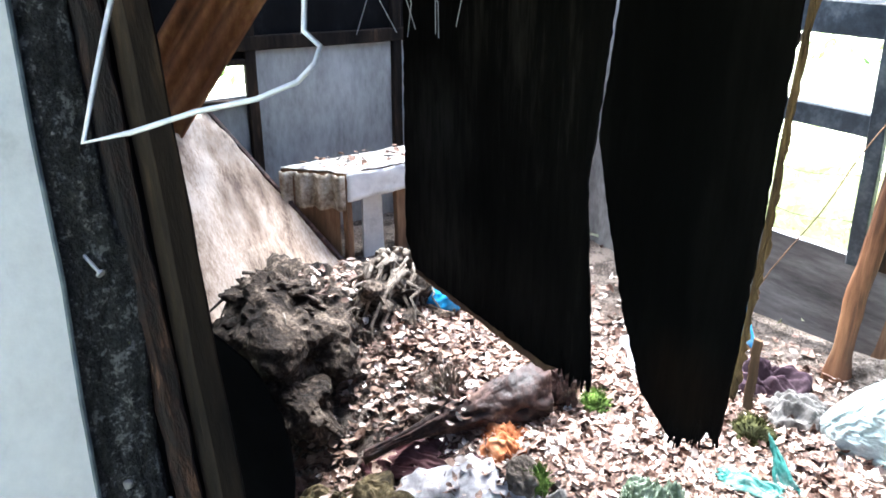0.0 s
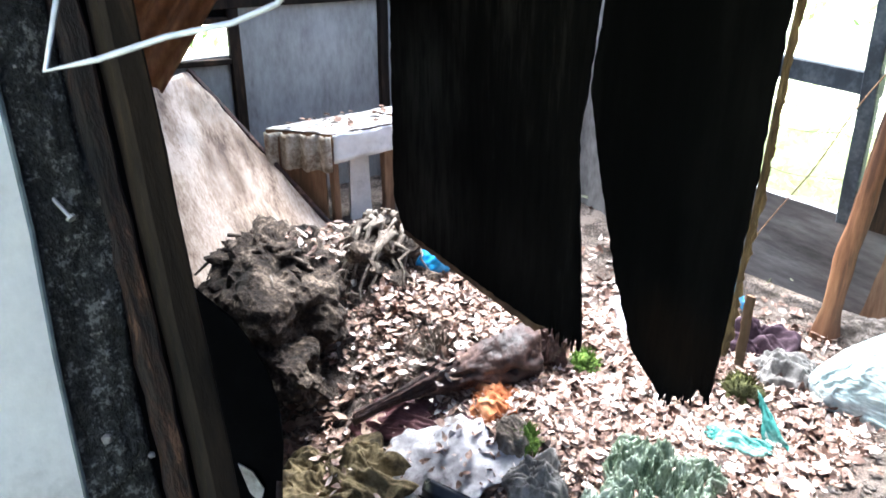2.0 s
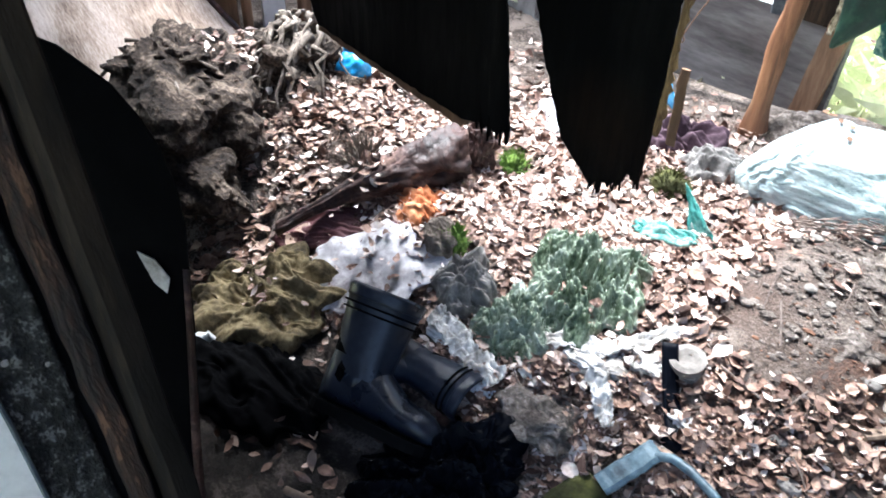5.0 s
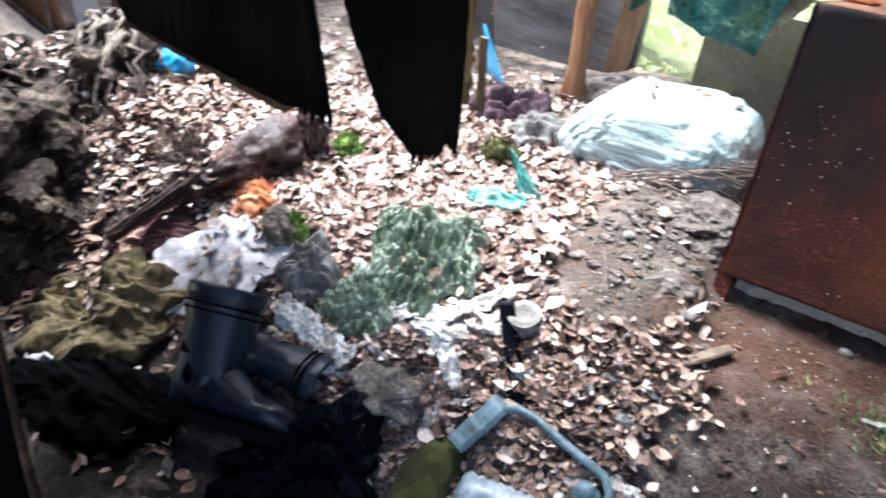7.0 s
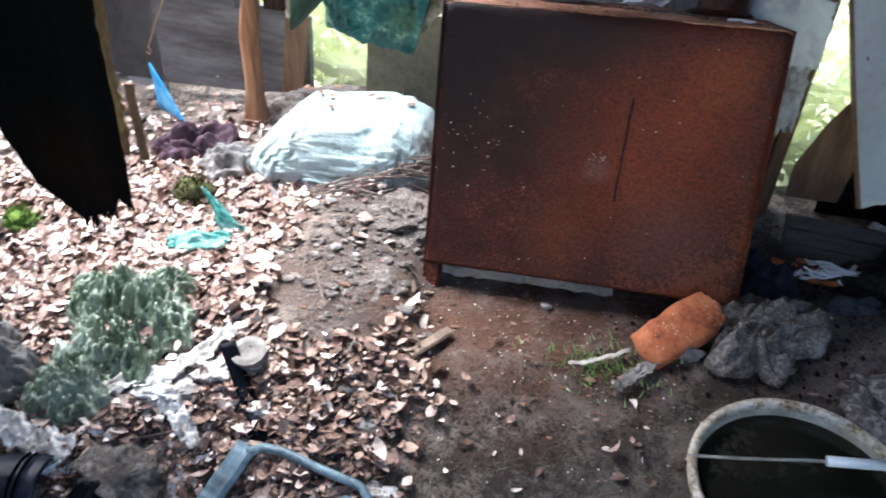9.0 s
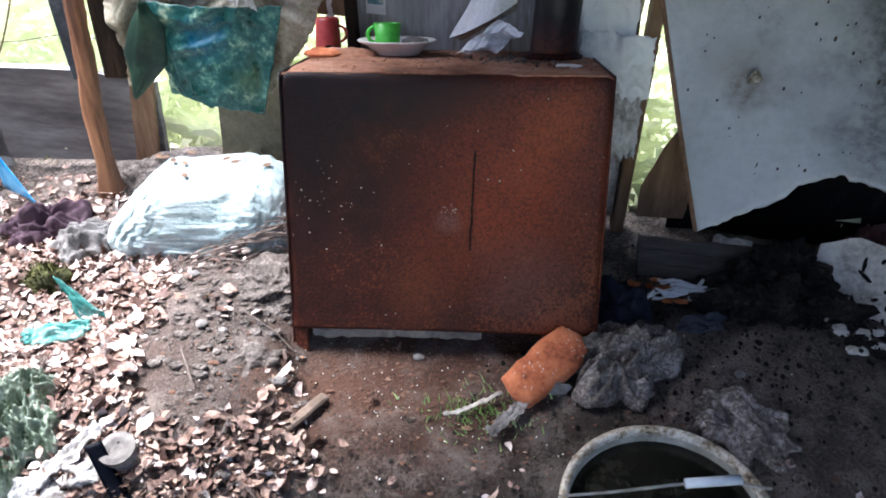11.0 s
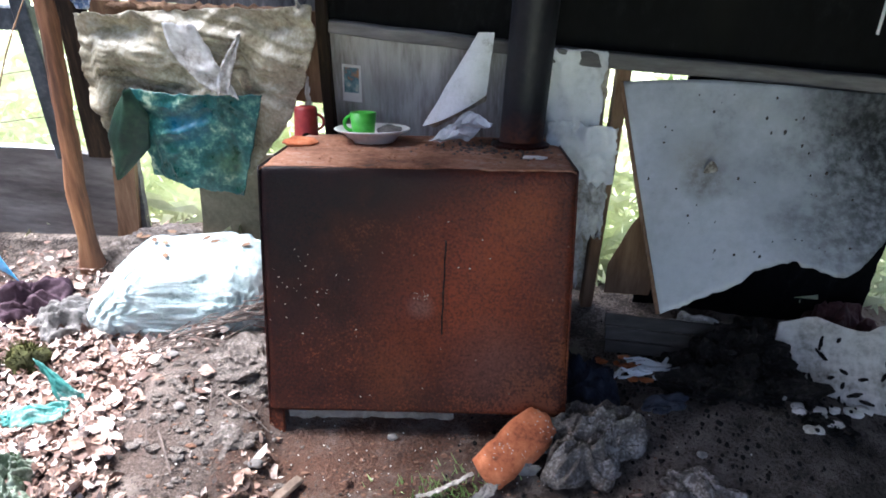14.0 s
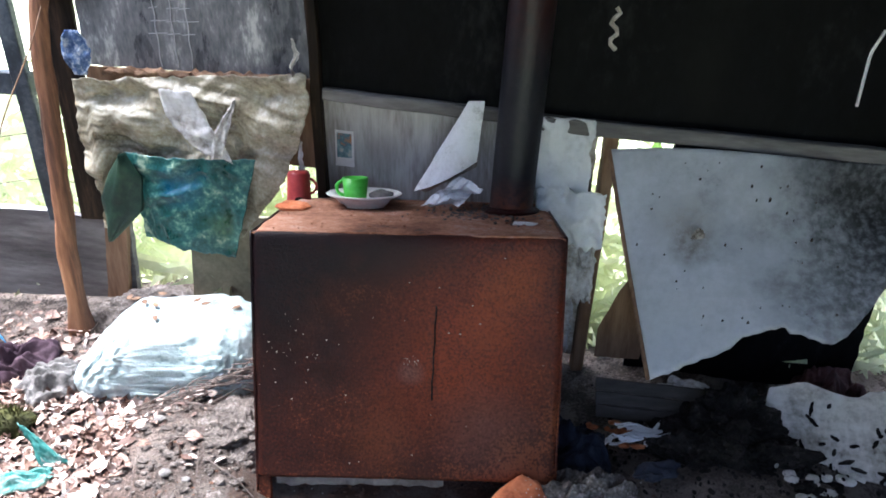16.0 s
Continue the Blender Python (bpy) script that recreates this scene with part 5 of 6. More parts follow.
def leaning(up, toe):
    """The turn that points a boot's shaft along up and its toe as near as may be along toe."""
    z = Vector(up).normalized()
    x = Vector(toe)
    x = (x - z * x.dot(z)).normalized()
    y = z.cross(x)
    return Matrix((x, y, z)).transposed().to_4x4()


def clump(name, label, category, material, cx, cy, r, h, seed, group="", n=260, blade=0.02):
    """A cushion of moss or tuft: a low lump with many short blades."""
    t = thing(name, label, category, group=group)
    z = ground(cx, cy)
    part("cushion", blob((cx, cy, z + h * 0.25), (r, r * 0.9, h), 0.45, 5, seed, 4), material, t, smooth=True)
    rng = random.Random(seed)
    bm = bmesh.new()
    for i in range(n):
        d = Vector((rng.gauss(0, 1), rng.gauss(0, 1), abs(rng.gauss(0, 1)) + 0.2)).normalized()
        p = Vector((cx + d.x * r * 0.95, cy + d.y * r * 0.9, z + h * 0.25 + d.z * h * 0.95))
        q = p + (d + Vector((rng.uniform(-0.6, 0.6), rng.uniform(-0.6, 0.6), 0.3))) * blade * rng.uniform(0.5, 1.2)
        s = d.orthogonal().normalized() * 0.002
        bm.faces.new([bm.verts.new(p - s), bm.verts.new(p + s), bm.verts.new(q)])
    tagged(part("blade_tuft", bm, material, t), kind="stuff")


def crumple(name, label, category, material, pos, size, seed, group="", sub=4, lift=0.4, rough=0.9):
    t = thing(name, label, category, group=group)
    x, y = pos
    bm = blob((0, 0, 0), (1, 1, 1), rough, 5, seed, sub)
    rng = random.Random(seed)
    for v in bm.verts:
        v.co = Vector((v.co.x * size[0], v.co.y * size[1], v.co.z * size[2])) + Vector((x, y, ground(x, y) + size[2] * lift))
    part("crumple", bm, material, t)
    return t


def yard_things():
    boot("tall black rubber boot standing askew in rubbish", (-0.857, -0.935, -0.215), leaning((-0.217, 0.691, 0.689), (0.95, 0.31, 0.02)), (1.2, 1.2, 1.03))
    boot("black rubber boot lying on its side behind another", (-0.92, -0.74, ground(-0.92, -0.74) + 0.055), leaning((0.95, 0.12, -0.06), (0.1, -0.9, 0.1)), (0.85, 0.85, 0.9))
    drape("khaki_trousers", "crumpled khaki cloth trousers on the ground", "clothes", KHAKI, -1.33, -0.84, 0.2, 0.13, 0.15, 3, 0.5, 80, 7)
    drape("lilac_sheet", "pale lilac plastic sheet with leaves on it", "plastic sheet", LILAC, -1.14, -0.62, 0.17, 0.11, 0.008, 4, 0.5, 44, 4.0, 0.026)
    drape("maroon_sheet", "dark maroon plastic strip under the lilac sheet", "plastic sheet", MAROON, -1.3, -0.58, 0.2, 0.06, 0.04, 5, 0.5)
    drape("orange_rag", "crumpled orange-brown rag among leaves", "rag", ORANGERAG, -1.15, -0.42, 0.075, 0.06, 0.06, 6, 0.2, 40, 9)
    drape("plastic_film_heap", "heap of green and white plastic film on leaves", "plastic film", NET, -0.62, -0.36, 0.125, 0.14, 0.15, 7, 0.4, 110, 26)
    drape("plastic_film_heap", "smaller heap of dirty greenish plastic film", "plastic film", NET, -0.68, -0.53, 0.085, 0.075, 0.1, 17, 0.2, 80, 22)
    drape("turquoise_film", "turquoise torn plastic film strip lying on leaves", "plastic film", TEAL, -0.605, -0.07, 0.09, 0.03, 0.045, 8, 0.15, 30, 9, 0.02)
    t = thing("turquoise_flap", "upright turquoise film flap", "plastic film")
    part("flap", surface(lambda u, v: (-0.56 - 0.06 * v + 0.085 * u * (1 - 0.6 * v), -0.02 + 0.04 * v + 0.012 * nz(u * 3, v * 3, 2), ground(-0.53, 0) + 0.012 + 0.115 * v * (1 - 0.3 * u)), 12, 16, 0.0015), TEAL, t, smooth=True)
    drape("purple_cloth", "dark purple cloth crumpled near the wall gap", "cloth", PURPLE, -0.86, 0.40, 0.11, 0.08, 0.12, 9, 0.3, 48, 11)
    drape("grey_rags", "grey dusty rags beside the sack", "rag", GREYRAG, -0.70, 0.33, 0.09, 0.08, 0.09, 10, 0.3, 44, 11)
    drape("blue_grey_rag", "blue-grey rag lying far behind the plywood", "rag", LILAC, -1.22, 0.35, 0.1, 0.16, 0.1, 12, 0.3, 40, 11)
    drape("black_bag", "black plastic bag crumpled on the ground", "plastic bag", BLACKFILM, -0.58, -0.87, 0.17, 0.12, 0.15, 13, 0.5, 56, 9)
    # Rags take the black rubber colour in place of the deep shade over them.
    drape("dark_rags", "dark rags heaped in the shade", "rag", RUBBER, -1.12, -1.0, 0.22, 0.13, 0.1, 14, 0.2, 44, 10)
    drape("white_rag", "small white rag in the shade by the entrance", "rag", PAPER, -1.36, -1.0, 0.05, 0.04, 0.06, 15, 0.2, 26, 9)
    drape("dark_rag", "dark blue rag hanging beside the stove", "rag", NAVY, 0.80, 0.09, 0.06, 0.13, 0.11, 16, 0.2, 40, 9)
    drape("green_bundle", "dirty grey-green cloth bundle by the boots", "cloth", GREYRAG, -0.87, -0.53, 0.08, 0.06, 0.11, 19, 0.4, 44, 11)
    drape("red_brown_cloth", "dark red cloth at the foot of the wall", "cloth", DARKRED, 1.55, 0.33, 0.1, 0.09, 0.16, 21, 0.3, 40, 10)
    for i, (x, y, s) in enumerate(((-0.82, -0.63, 0.05), (-0.69, -0.66, 0.055), (-0.48, -0.5, 0.07), (-0.38, -0.44, 0.06), (-0.25, -0.5, 0.035), (0.04, -0.6, 0.03), (-0.56, -0.6, 0.035))):
        crumple("crumpled_paper", "crumpled dirty white paper among leaves", "paper", PAPER if i == 1 else PAPERDIRTY, (x, y), (s, s * 0.6, s * 0.35), 30 + i, "crumpled papers", 4, 0.5)
    def strip(name, label, category, material, run, wide, seed, high=0.03):
        """A creased strip of cloth or film lying along a run of points on the ground."""
        t = thing(name, label, category)

        def fn(u, v):
            k = min(int(v * (len(run) - 1)), len(run) - 2)
            f = v * (len(run) - 1) - k
            a, b = Vector(run[k]), Vector(run[k + 1])
            d = (b - a).normalized()
            c = a.lerp(b, f) + Vector((-d.y, d.x)) * wide * (u - 0.5) * (0.5 + 0.9 * abs(nz(v * 7, seed)) + 0.4 * math.sin(math.pi * v))
            return Vector((c.x, c.y, ground(c.x, c.y) + 0.02 + high * crinkle(u * 1.3, v * 3.5, seed, 2.0, 4)))
        part("strip", surface(fn, 20, 80, 0.0015), material, t, smooth=True)
    strip("white_film", "crumpled white plastic film beside the boot", "plastic film", PAPERDIRTY, ((-0.88, -0.62), (-0.8, -0.63), (-0.72, -0.645), (-0.62, -0.65)), 0.05, 41, 0.03)
    strip("white_cloth", "torn white cloth strip among leaves", "cloth", PAPERDIRTY, ((-0.63, -0.55), (-0.55, -0.51), (-0.48, -0.48), (-0.41, -0.42), (-0.37, -0.36)), 0.04, 42, 0.025)
    strip("white_cloth", "dirty white cloth strip lying in leaves", "cloth", PAPERDIRTY, ((-0.5, -0.48), (-0.45, -0.53), (-0.4, -0.57), (-0.36, -0.6)), 0.04, 43, 0.025)
    strip("white_rag_end", "pale frayed rag end by the brick", "rag", ASH, ((0.47, -0.33), (0.53, -0.27), (0.56, -0.22)), 0.03, 44, 0.008)
    strip("peeled_twig", "pale peeled twig strip by the brick", "twig", PLASTER, ((0.37, -0.285), (0.44, -0.25), (0.5, -0.215)), 0.012, 45, 0.006)
    rng = random.Random(90)
    for i in range(16):
        t = thing("white_shard", "white foil shard lying on ash", "foil", group="white shards")
        x, y = 0.87 + rng.uniform(0, 0.15), 0.09 + rng.uniform(-0.03, 0.07)
        L, w, c = rng.uniform(0.018, 0.04), rng.uniform(0.005, 0.012), rng.uniform(-0.008, 0.012)
        m = Matrix.Translation((x, y, ground(x, y) + 0.04 + rng.uniform(0, 0.025))) @ Euler((rng.gauss(0.3, 0.4), rng.gauss(0, 0.3), rng.gauss(0.4, 0.6))).to_matrix().to_4x4()
        part("shard", surface(lambda u, v: m @ Vector((L * (2 * v - 1), w * (2 * u - 1) * (1 - 0.7 * v * v), c * (2 * v - 1) ** 2 + 0.004 * math.sin(6 * u))), 4, 8, 0.0012), PAPER, t)
    for i in range(16):
        r = random.Random(200 + i)
        crumple("rust_scrap", "orange-brown scrap among white shards", "scrap", ORANGERAG, (0.83 + r.uniform(0, 0.2), 0.05 + r.uniform(0, 0.14)), (r.uniform(0.008, 0.022), 0.009, 0.006), 220 + i, "rust scraps", 2, 7.0, 0.6)
    clump("moss_clump", "bright green moss cushion on leaves", "moss", MOSS, -1.1, -0.1, 0.045, 0.05, 1, "moss clumps")
    clump("moss_clump", "bright green moss on a rotten block", "moss", MOSS, -0.97, -0.46, 0.035, 0.06, 2, "moss clumps")
    clump("moss_clump", "dark green moss cushion near the sack", "moss", MOSSDARK, -0.73, 0.15, 0.055, 0.055, 3, "moss clumps")
    t = thing("rotten_block", "pale rotten wood block under moss", "wood block")
    part("block", blob((-1.0, -0.47, ground(-1, -0.47) + 0.03), (0.06, 0.05, 0.055), 0.5, 5, 4, 4), ROOTS, t)
    t = thing("blue_bag", "small blue plastic bag behind the plywood", "plastic bag")
    part("bag", blob((-1.77, -0.16, ground(-1.77, -0.16) + 0.045), (0.06, 0.05, 0.055), 0.4, 4, 6, 4), BLUEFILM, t, smooth=True)
    part("knot", blob((-1.8, -0.15, ground(-1.77, -0.16) + 0.1), (0.02, 0.02, 0.02), 0.5, 4, 7, 3), BLUEFILM, t, smooth=True)
    t = thing("blue_bag", "small blue film scrap by the wall gap", "plastic bag")
    part("bag", surface(lambda u, v: (-1.1 + 0.16 * u, 0.62 - 0.1 * u, 0.03 + 0.16 * (1 - u) * (1 - v) + 0.01 * nz(u, v)), 10, 6, 0.002), BLUEFILM, t, smooth=True)
    t = thing("log", "rotten reddish-brown log with torn bark", "log")

    def log(u, v):
        a = 2 * math.pi * u
        c = Vector((-1.44, -0.72, -0.09)).lerp(Vector((-1.17, -0.22, 0.08)), v)
        c.z += 0.03 * math.sin(math.pi * v)
        r = (0.017 + 0.058 * smooth(0.2, 0.85, v)) * (1 + 0.42 * nz(math.cos(a) * 1.8 + v * 5, math.sin(a) * 1.8 + v * 2, 3)) * (1 if 0.01 < v < 0.99 else 0.1)
        return c + Vector((math.cos(a) * r * 0.85, -math.cos(a) * r * 0.5, math.sin(a) * r))
    part("bark", surface(log, 48, 110), BARK, t, smooth=True)
    rng = random.Random(15)
    for i in range(4):
        v = rng.uniform(0.6, 0.98)
        p = Vector((-1.44, -0.72, -0.09)).lerp(Vector((-1.17, -0.22, 0.08)), v) + Vector((rng.uniform(-0.03, 0.03), rng.uniform(-0.05, 0.0), rng.uniform(0.03, 0.07)))
        d = Vector((0.27, 0.5, 0.17)).normalized() * rng.uniform(0.04, 0.11)
        s = Vector((rng.uniform(-0.02, 0.02), -0.015, rng.uniform(0.005, 0.03)))
        part("bark_flap", surface(lambda u, w: p + d * (w - 0.5) + s * (u - 0.3) * (1 + 0.6 * nz(w * 4, i)) + Vector((0, 0, 0.012 * math.sin(3 * u + i))), 5, 10, 0.004), BARK, t, "torn flap of bark")
    part("broken_end", blob((-1.16, -0.18, 0.1), (0.05, 0.04, 0.07), 0.8, 6, 3, 4), BARK, t)
    clump("dry_grass_tuft", "dry pale grass tuft on the log", "grass", ROOTS, -1.4, -0.42, 0.06, 0.05, 9, n=200, blade=0.07)
    # the heap of roots and earth
    t = thing("root_stump", "grey rotten root stump with stringy roots", "stump")
    part("core", blob((-1.92, -0.25, 0.09), (0.16, 0.14, 0.13), 1.1, 8, 3, 5), EARTH, t)
    rng = random.Random(6)
    for i in range(46):
        a = rng.uniform(0, 6.28)
        p = Vector((-1.95 + 0.06 * math.cos(a), -0.2 + 0.06 * math.sin(a), 0.24 + rng.uniform(-0.08, 0.04)))
        q = Vector((-1.9 + rng.uniform(0.14, 0.24) * math.cos(a), -0.27 + rng.uniform(0.13, 0.22) * math.sin(a), rng.uniform(0.0, 0.14)))
        run = [p.lerp(q, k / 7) + Vector((rng.uniform(-1, 1), rng.uniform(-1, 1), rng.uniform(-1, 1))) * 0.02 + Vector((0, 0, 0.05 * math.sin(math.pi * k / 7))) for k in range(8)]
        part("root", tube(run, rng.uniform(0.006, 0.016), 7, taper=0.4), ROOTS, t, smooth=True)
    t = thing("earth_mound", "dark overhanging mound of earth and roots", "earth mound")
    # The dark earth colour also carries the shade that lies on this mound.
    part("mound", blob((-2.0, -0.66, 0.03), (0.28, 0.22, 0.2), 0.65, 5, 8, 5), EARTH, t)
    part("overhang", blob((-2.1, -0.62, 0.15), (0.2, 0.16, 0.1), 0.9, 8, 9, 5), EARTH, t)
    part("clod", blob((-1.8, -0.75, -0.06), (0.2, 0.12, 0.09), 0.7, 6, 10, 5), EARTH, t)
    rng = random.Random(31)
    for i in range(26):
        x, y = rng.uniform(-2.25, -1.75), rng.uniform(-0.82, -0.45)
        p = Vector((x, y, 0.2 - 0.5 * abs(y + 0.62) + rng.uniform(-0.05, 0.05)))
        d = Vector((rng.uniform(-1, 1), rng.uniform(-1, 1), rng.uniform(-0.7, 0.3))).normalized() * rng.uniform(0.06, 0.16)
        part("root", tube([p - d * 0.5, p - d * 0.1 + Vector((0, 0, 0.012)), p + d * 0.5], rng.uniform(0.003, 0.008), 6, taper=0.5), ROOTS, t, smooth=True)
    t = thing("soil_heap", "crumbly grey clay soil heaped beside the stove", "soil")
    part("mound", blob((-0.08, 0.09, 0.08), (0.1, 0.1, 0.05), 0.5, 9, 11, 5), GREYSOIL, t)
    part("clod", blob((-0.09, -0.15, 0.02), (0.08, 0.06, 0.045), 0.6, 7, 12, 4), GREYSOIL, t)
    t = thing("soil_bank", "bank of grey soil behind the sack in the wall gap", "soil")
    part("mound", blob((-0.5, 0.64, 0.03), (0.24, 0.12, 0.12), 0.35, 9, 23, 5), GREYSOIL, t)
    t = thing("soil_clod", "dark grey soil clod among leaves", "soil")
    part("clod", blob((-0.5, -0.64, ground(-0.5, -0.64)), (0.1, 0.08, 0.04), 0.6, 7, 14, 4), GREYSOIL, t)
    t = thing("charcoal_heap", "black heap of charcoal and burnt rags", "charcoal")
    part("mound", blob((1.17, 0.08, 0.0), (0.19, 0.14, 0.15), 0.75, 8, 15, 6), CHAR, t)
    part("clod", blob((1.2, 0.16, 0.1), (0.09, 0.07, 0.075), 0.9, 8, 16, 5), CHAR, t)
    part("clod", blob((1.28, -0.05, 0.0), (0.17, 0.1, 0.07), 0.8, 8, 18, 5), CHAR, t)
    part("clod", blob((1.03, -0.02, 0.0), (0.12, 0.1, 0.055), 0.8, 8, 19, 5), CHAR, t)
    rng = random.Random(77)
    bm = bmesh.new()
    for i in range(170):
        d = Vector((rng.gauss(0, 1), rng.gauss(0, 1), abs(rng.gauss(0, 1)))).normalized()
        r = 0.02 * rng.random() ** 2 + 0.003
        blob((1.18 + d.x * 0.2, 0.07 + d.y * 0.15, 0.0 + d.z * 0.15), (r, r * rng.uniform(0.5, 1.5), r * 0.7), 0.9, 6, i, 1, bm)
    tagged(part("charcoal_crust", bm, CHAR, t), "loose charcoal lumps", kind="stuff")
    drape("grey_sacking", "dusty grey sacking heaped beside the stove leg", "sacking", DUST, 0.77, -0.13, 0.11, 0.1, 0.13, 61, 0.5, 60, 11)
    drape("grey_sacking", "frayed grey sacking beside the bucket", "sacking", DUST, 1.0, -0.31, 0.1, 0.07, 0.05, 63, -0.5, 50, 12)
    drape("navy_rag", "small dark navy rag on the ash", "rag", NAVY, 0.96, -0.06, 0.05, 0.03, 0.03, 65, 0.1, 24, 8, 0.03)
    drape("white_film_scrap", "whitish film scrap under the leaning sheet", "plastic film", PAPERDIRTY, 1.13, 0.32, 0.07, 0.035, 0.03, 66, -0.2, 24, 8, 0.06)
    t = thing("plaster_slab", "broken pale plasterboard piece smeared with dirt", "plasterboard")
    part("slab", prism([(-0.16, 0.03), (-0.12, 0.13), (-0.02, 0.145), (0.08, 0.105), (0.2, 0.12), (0.3, 0.09), (0.28, -0.06), (0.16, -0.13), (0.08, -0.11), (0.04, -0.165), (-0.02, -0.1), (-0.06, -0.15), (-0.11, -0.1), (-0.14, -0.05)], Matrix.Translation((1.44, 0.115, 0.08)) @ Matrix.Rotation(radians(36), 4, "X") @ Matrix.Rotation(radians(-4), 4, "Y"), 0.012, rough=0.007, seed=4), PLASTER, t)
    rng = random.Random(19)
    for i in range(38):
        u, v = rng.uniform(-0.13, 0.26), -0.12 + 0.2 * rng.random() ** 1.8
        a = rng.uniform(0, 3.1)
        L = rng.uniform(0.005, 0.022)
        m = Matrix.Translation((1.44, 0.115, 0.08)) @ Matrix.Rotation(radians(36), 4, "X") @ Matrix.Rotation(radians(-4), 4, "Y") @ Matrix.Translation((u, v, 0.009)) @ Matrix.Rotation(a, 4, "Z")
        part("dirt_clot", prism([(-L, -0.002), (-L * 0.2, -0.005), (L, -0.002), (L * 0.8, 0.003), (0.0, 0.005), (-L * 0.9, 0.003)], m, 0.005, rough=0.0015, seed=i, step=0.006), CHAR, t, "dark clot of dirt")
    for i in range(14):
        r = random.Random(i)
        crumple("plaster_crumb", "crumb of white plaster on charcoal", "plaster", PLASTER, (1.28 + r.uniform(-0.05, 0.22), -0.03 + r.uniform(-0.1, 0.06)), (0.018, 0.013, 0.008), 70 + i, "plaster crumbs", 2, 1.0, 0.6)


def brick():
    t = thing("brick", "rounded orange clay brick lying askew by the stove leg", "brick")
    bm = bmesh.new()
    bmesh.ops.create_cube(bm, size=1.0)
    bmesh.ops.subdivide_edges(bm, edges=bm.edges[:], cuts=7, use_grid_fill=True)
    for v in bm.verts:
        p = v.co * 2
        k = Vector((p.x, p.y, p.z))
        r = k.normalized() * 1.15
        v.co = k.lerp(Vector((r.x, r.y, r.z)), 0.5)
        v.co = Vector((v.co.x * 0.106, v.co.y * 0.05, v.co.z * 0.037)) * (1 + 0.1 * nz(p.x * 2, p.y * 2 + p.z, 3))
        if abs(v.co.x + 0.035) < 0.014:
            v.co *= 0.9
    m = Matrix.Translation((0.60, -0.155, 0.05)) @ Matrix.Rotation(radians(44), 4, "Z") @ Matrix.Rotation(radians(-10), 4, "Y") @ Matrix.Rotation(radians(22), 4, "X")
    bmesh.ops.transform(bm, matrix=m, verts=bm.verts)
    part("clay", bm, BRICK, t, smooth=True)
    part("mortar", blob(m @ Vector((-0.02, -0.055, 0.0)), (0.03, 0.008, 0.02), 0.7, 6, 3, 4), ASH, t, "grey mortar smear")
    rng = random.Random(5)
    bm = bmesh.new()
    for i in range(60):
        p = m @ Vector((rng.uniform(-0.095, 0.095), rng.uniform(-0.045, 0.03), 0.036))
        r = rng.uniform(0.0006, 0.002)
        blob(p, (r, r, r), 0.4, seed=i, sub=1, bm=bm)
    tagged(part("lime_specks", bm, PLASTER, t), "white lime specks", kind="stuff")


def bucket():
    t = thing("bucket", "old metal bucket full of dark scummy water", "bucket")
    m = Matrix.Translation((0.80, -0.54, -0.17)) @ Matrix.Rotation(radians(3), 4, "X")
    part("body", lathe([(0.145, 0.0), (0.15, 0.01), (0.19, 0.24), (0.186, 0.24), (0.145, 0.02), (0.0, 0.02)], m, 56), BUCKET, t, smooth=True)
    part("rim", lathe([(0.187, 0.226), (0.198, 0.23), (0.2, 0.242), (0.192, 0.25), (0.182, 0.244), (0.183, 0.23)], m, 72), BUCKETRIM, t, "yellowish crusted rim", smooth=True)
    part("water", lathe([(0.0, 0.215), (0.09, 0.2155), (0.184, 0.214)], m, 48), MURK, t, "dark scummy water")
    bail = [m @ Vector((-0.198, 0.02, 0.245)), m @ Vector((-0.1, 0.025, 0.258)), m @ Vector((0.0, 0.035, 0.27)), m @ Vector((0.1, 0.05, 0.272)), m @ Vector((0.198, 0.045, 0.258))]
    wire = part("bail", tube(bail, 0.003, 8), GREYMETAL, t, "thin wire bail")
    part("grip", tube([m @ Vector((0.035, 0.04, 0.272)), m @ Vector((0.14, 0.053, 0.272))], 0.0095, 14), WHITEPLASTIC, wire, "white plastic grip", smooth=True)


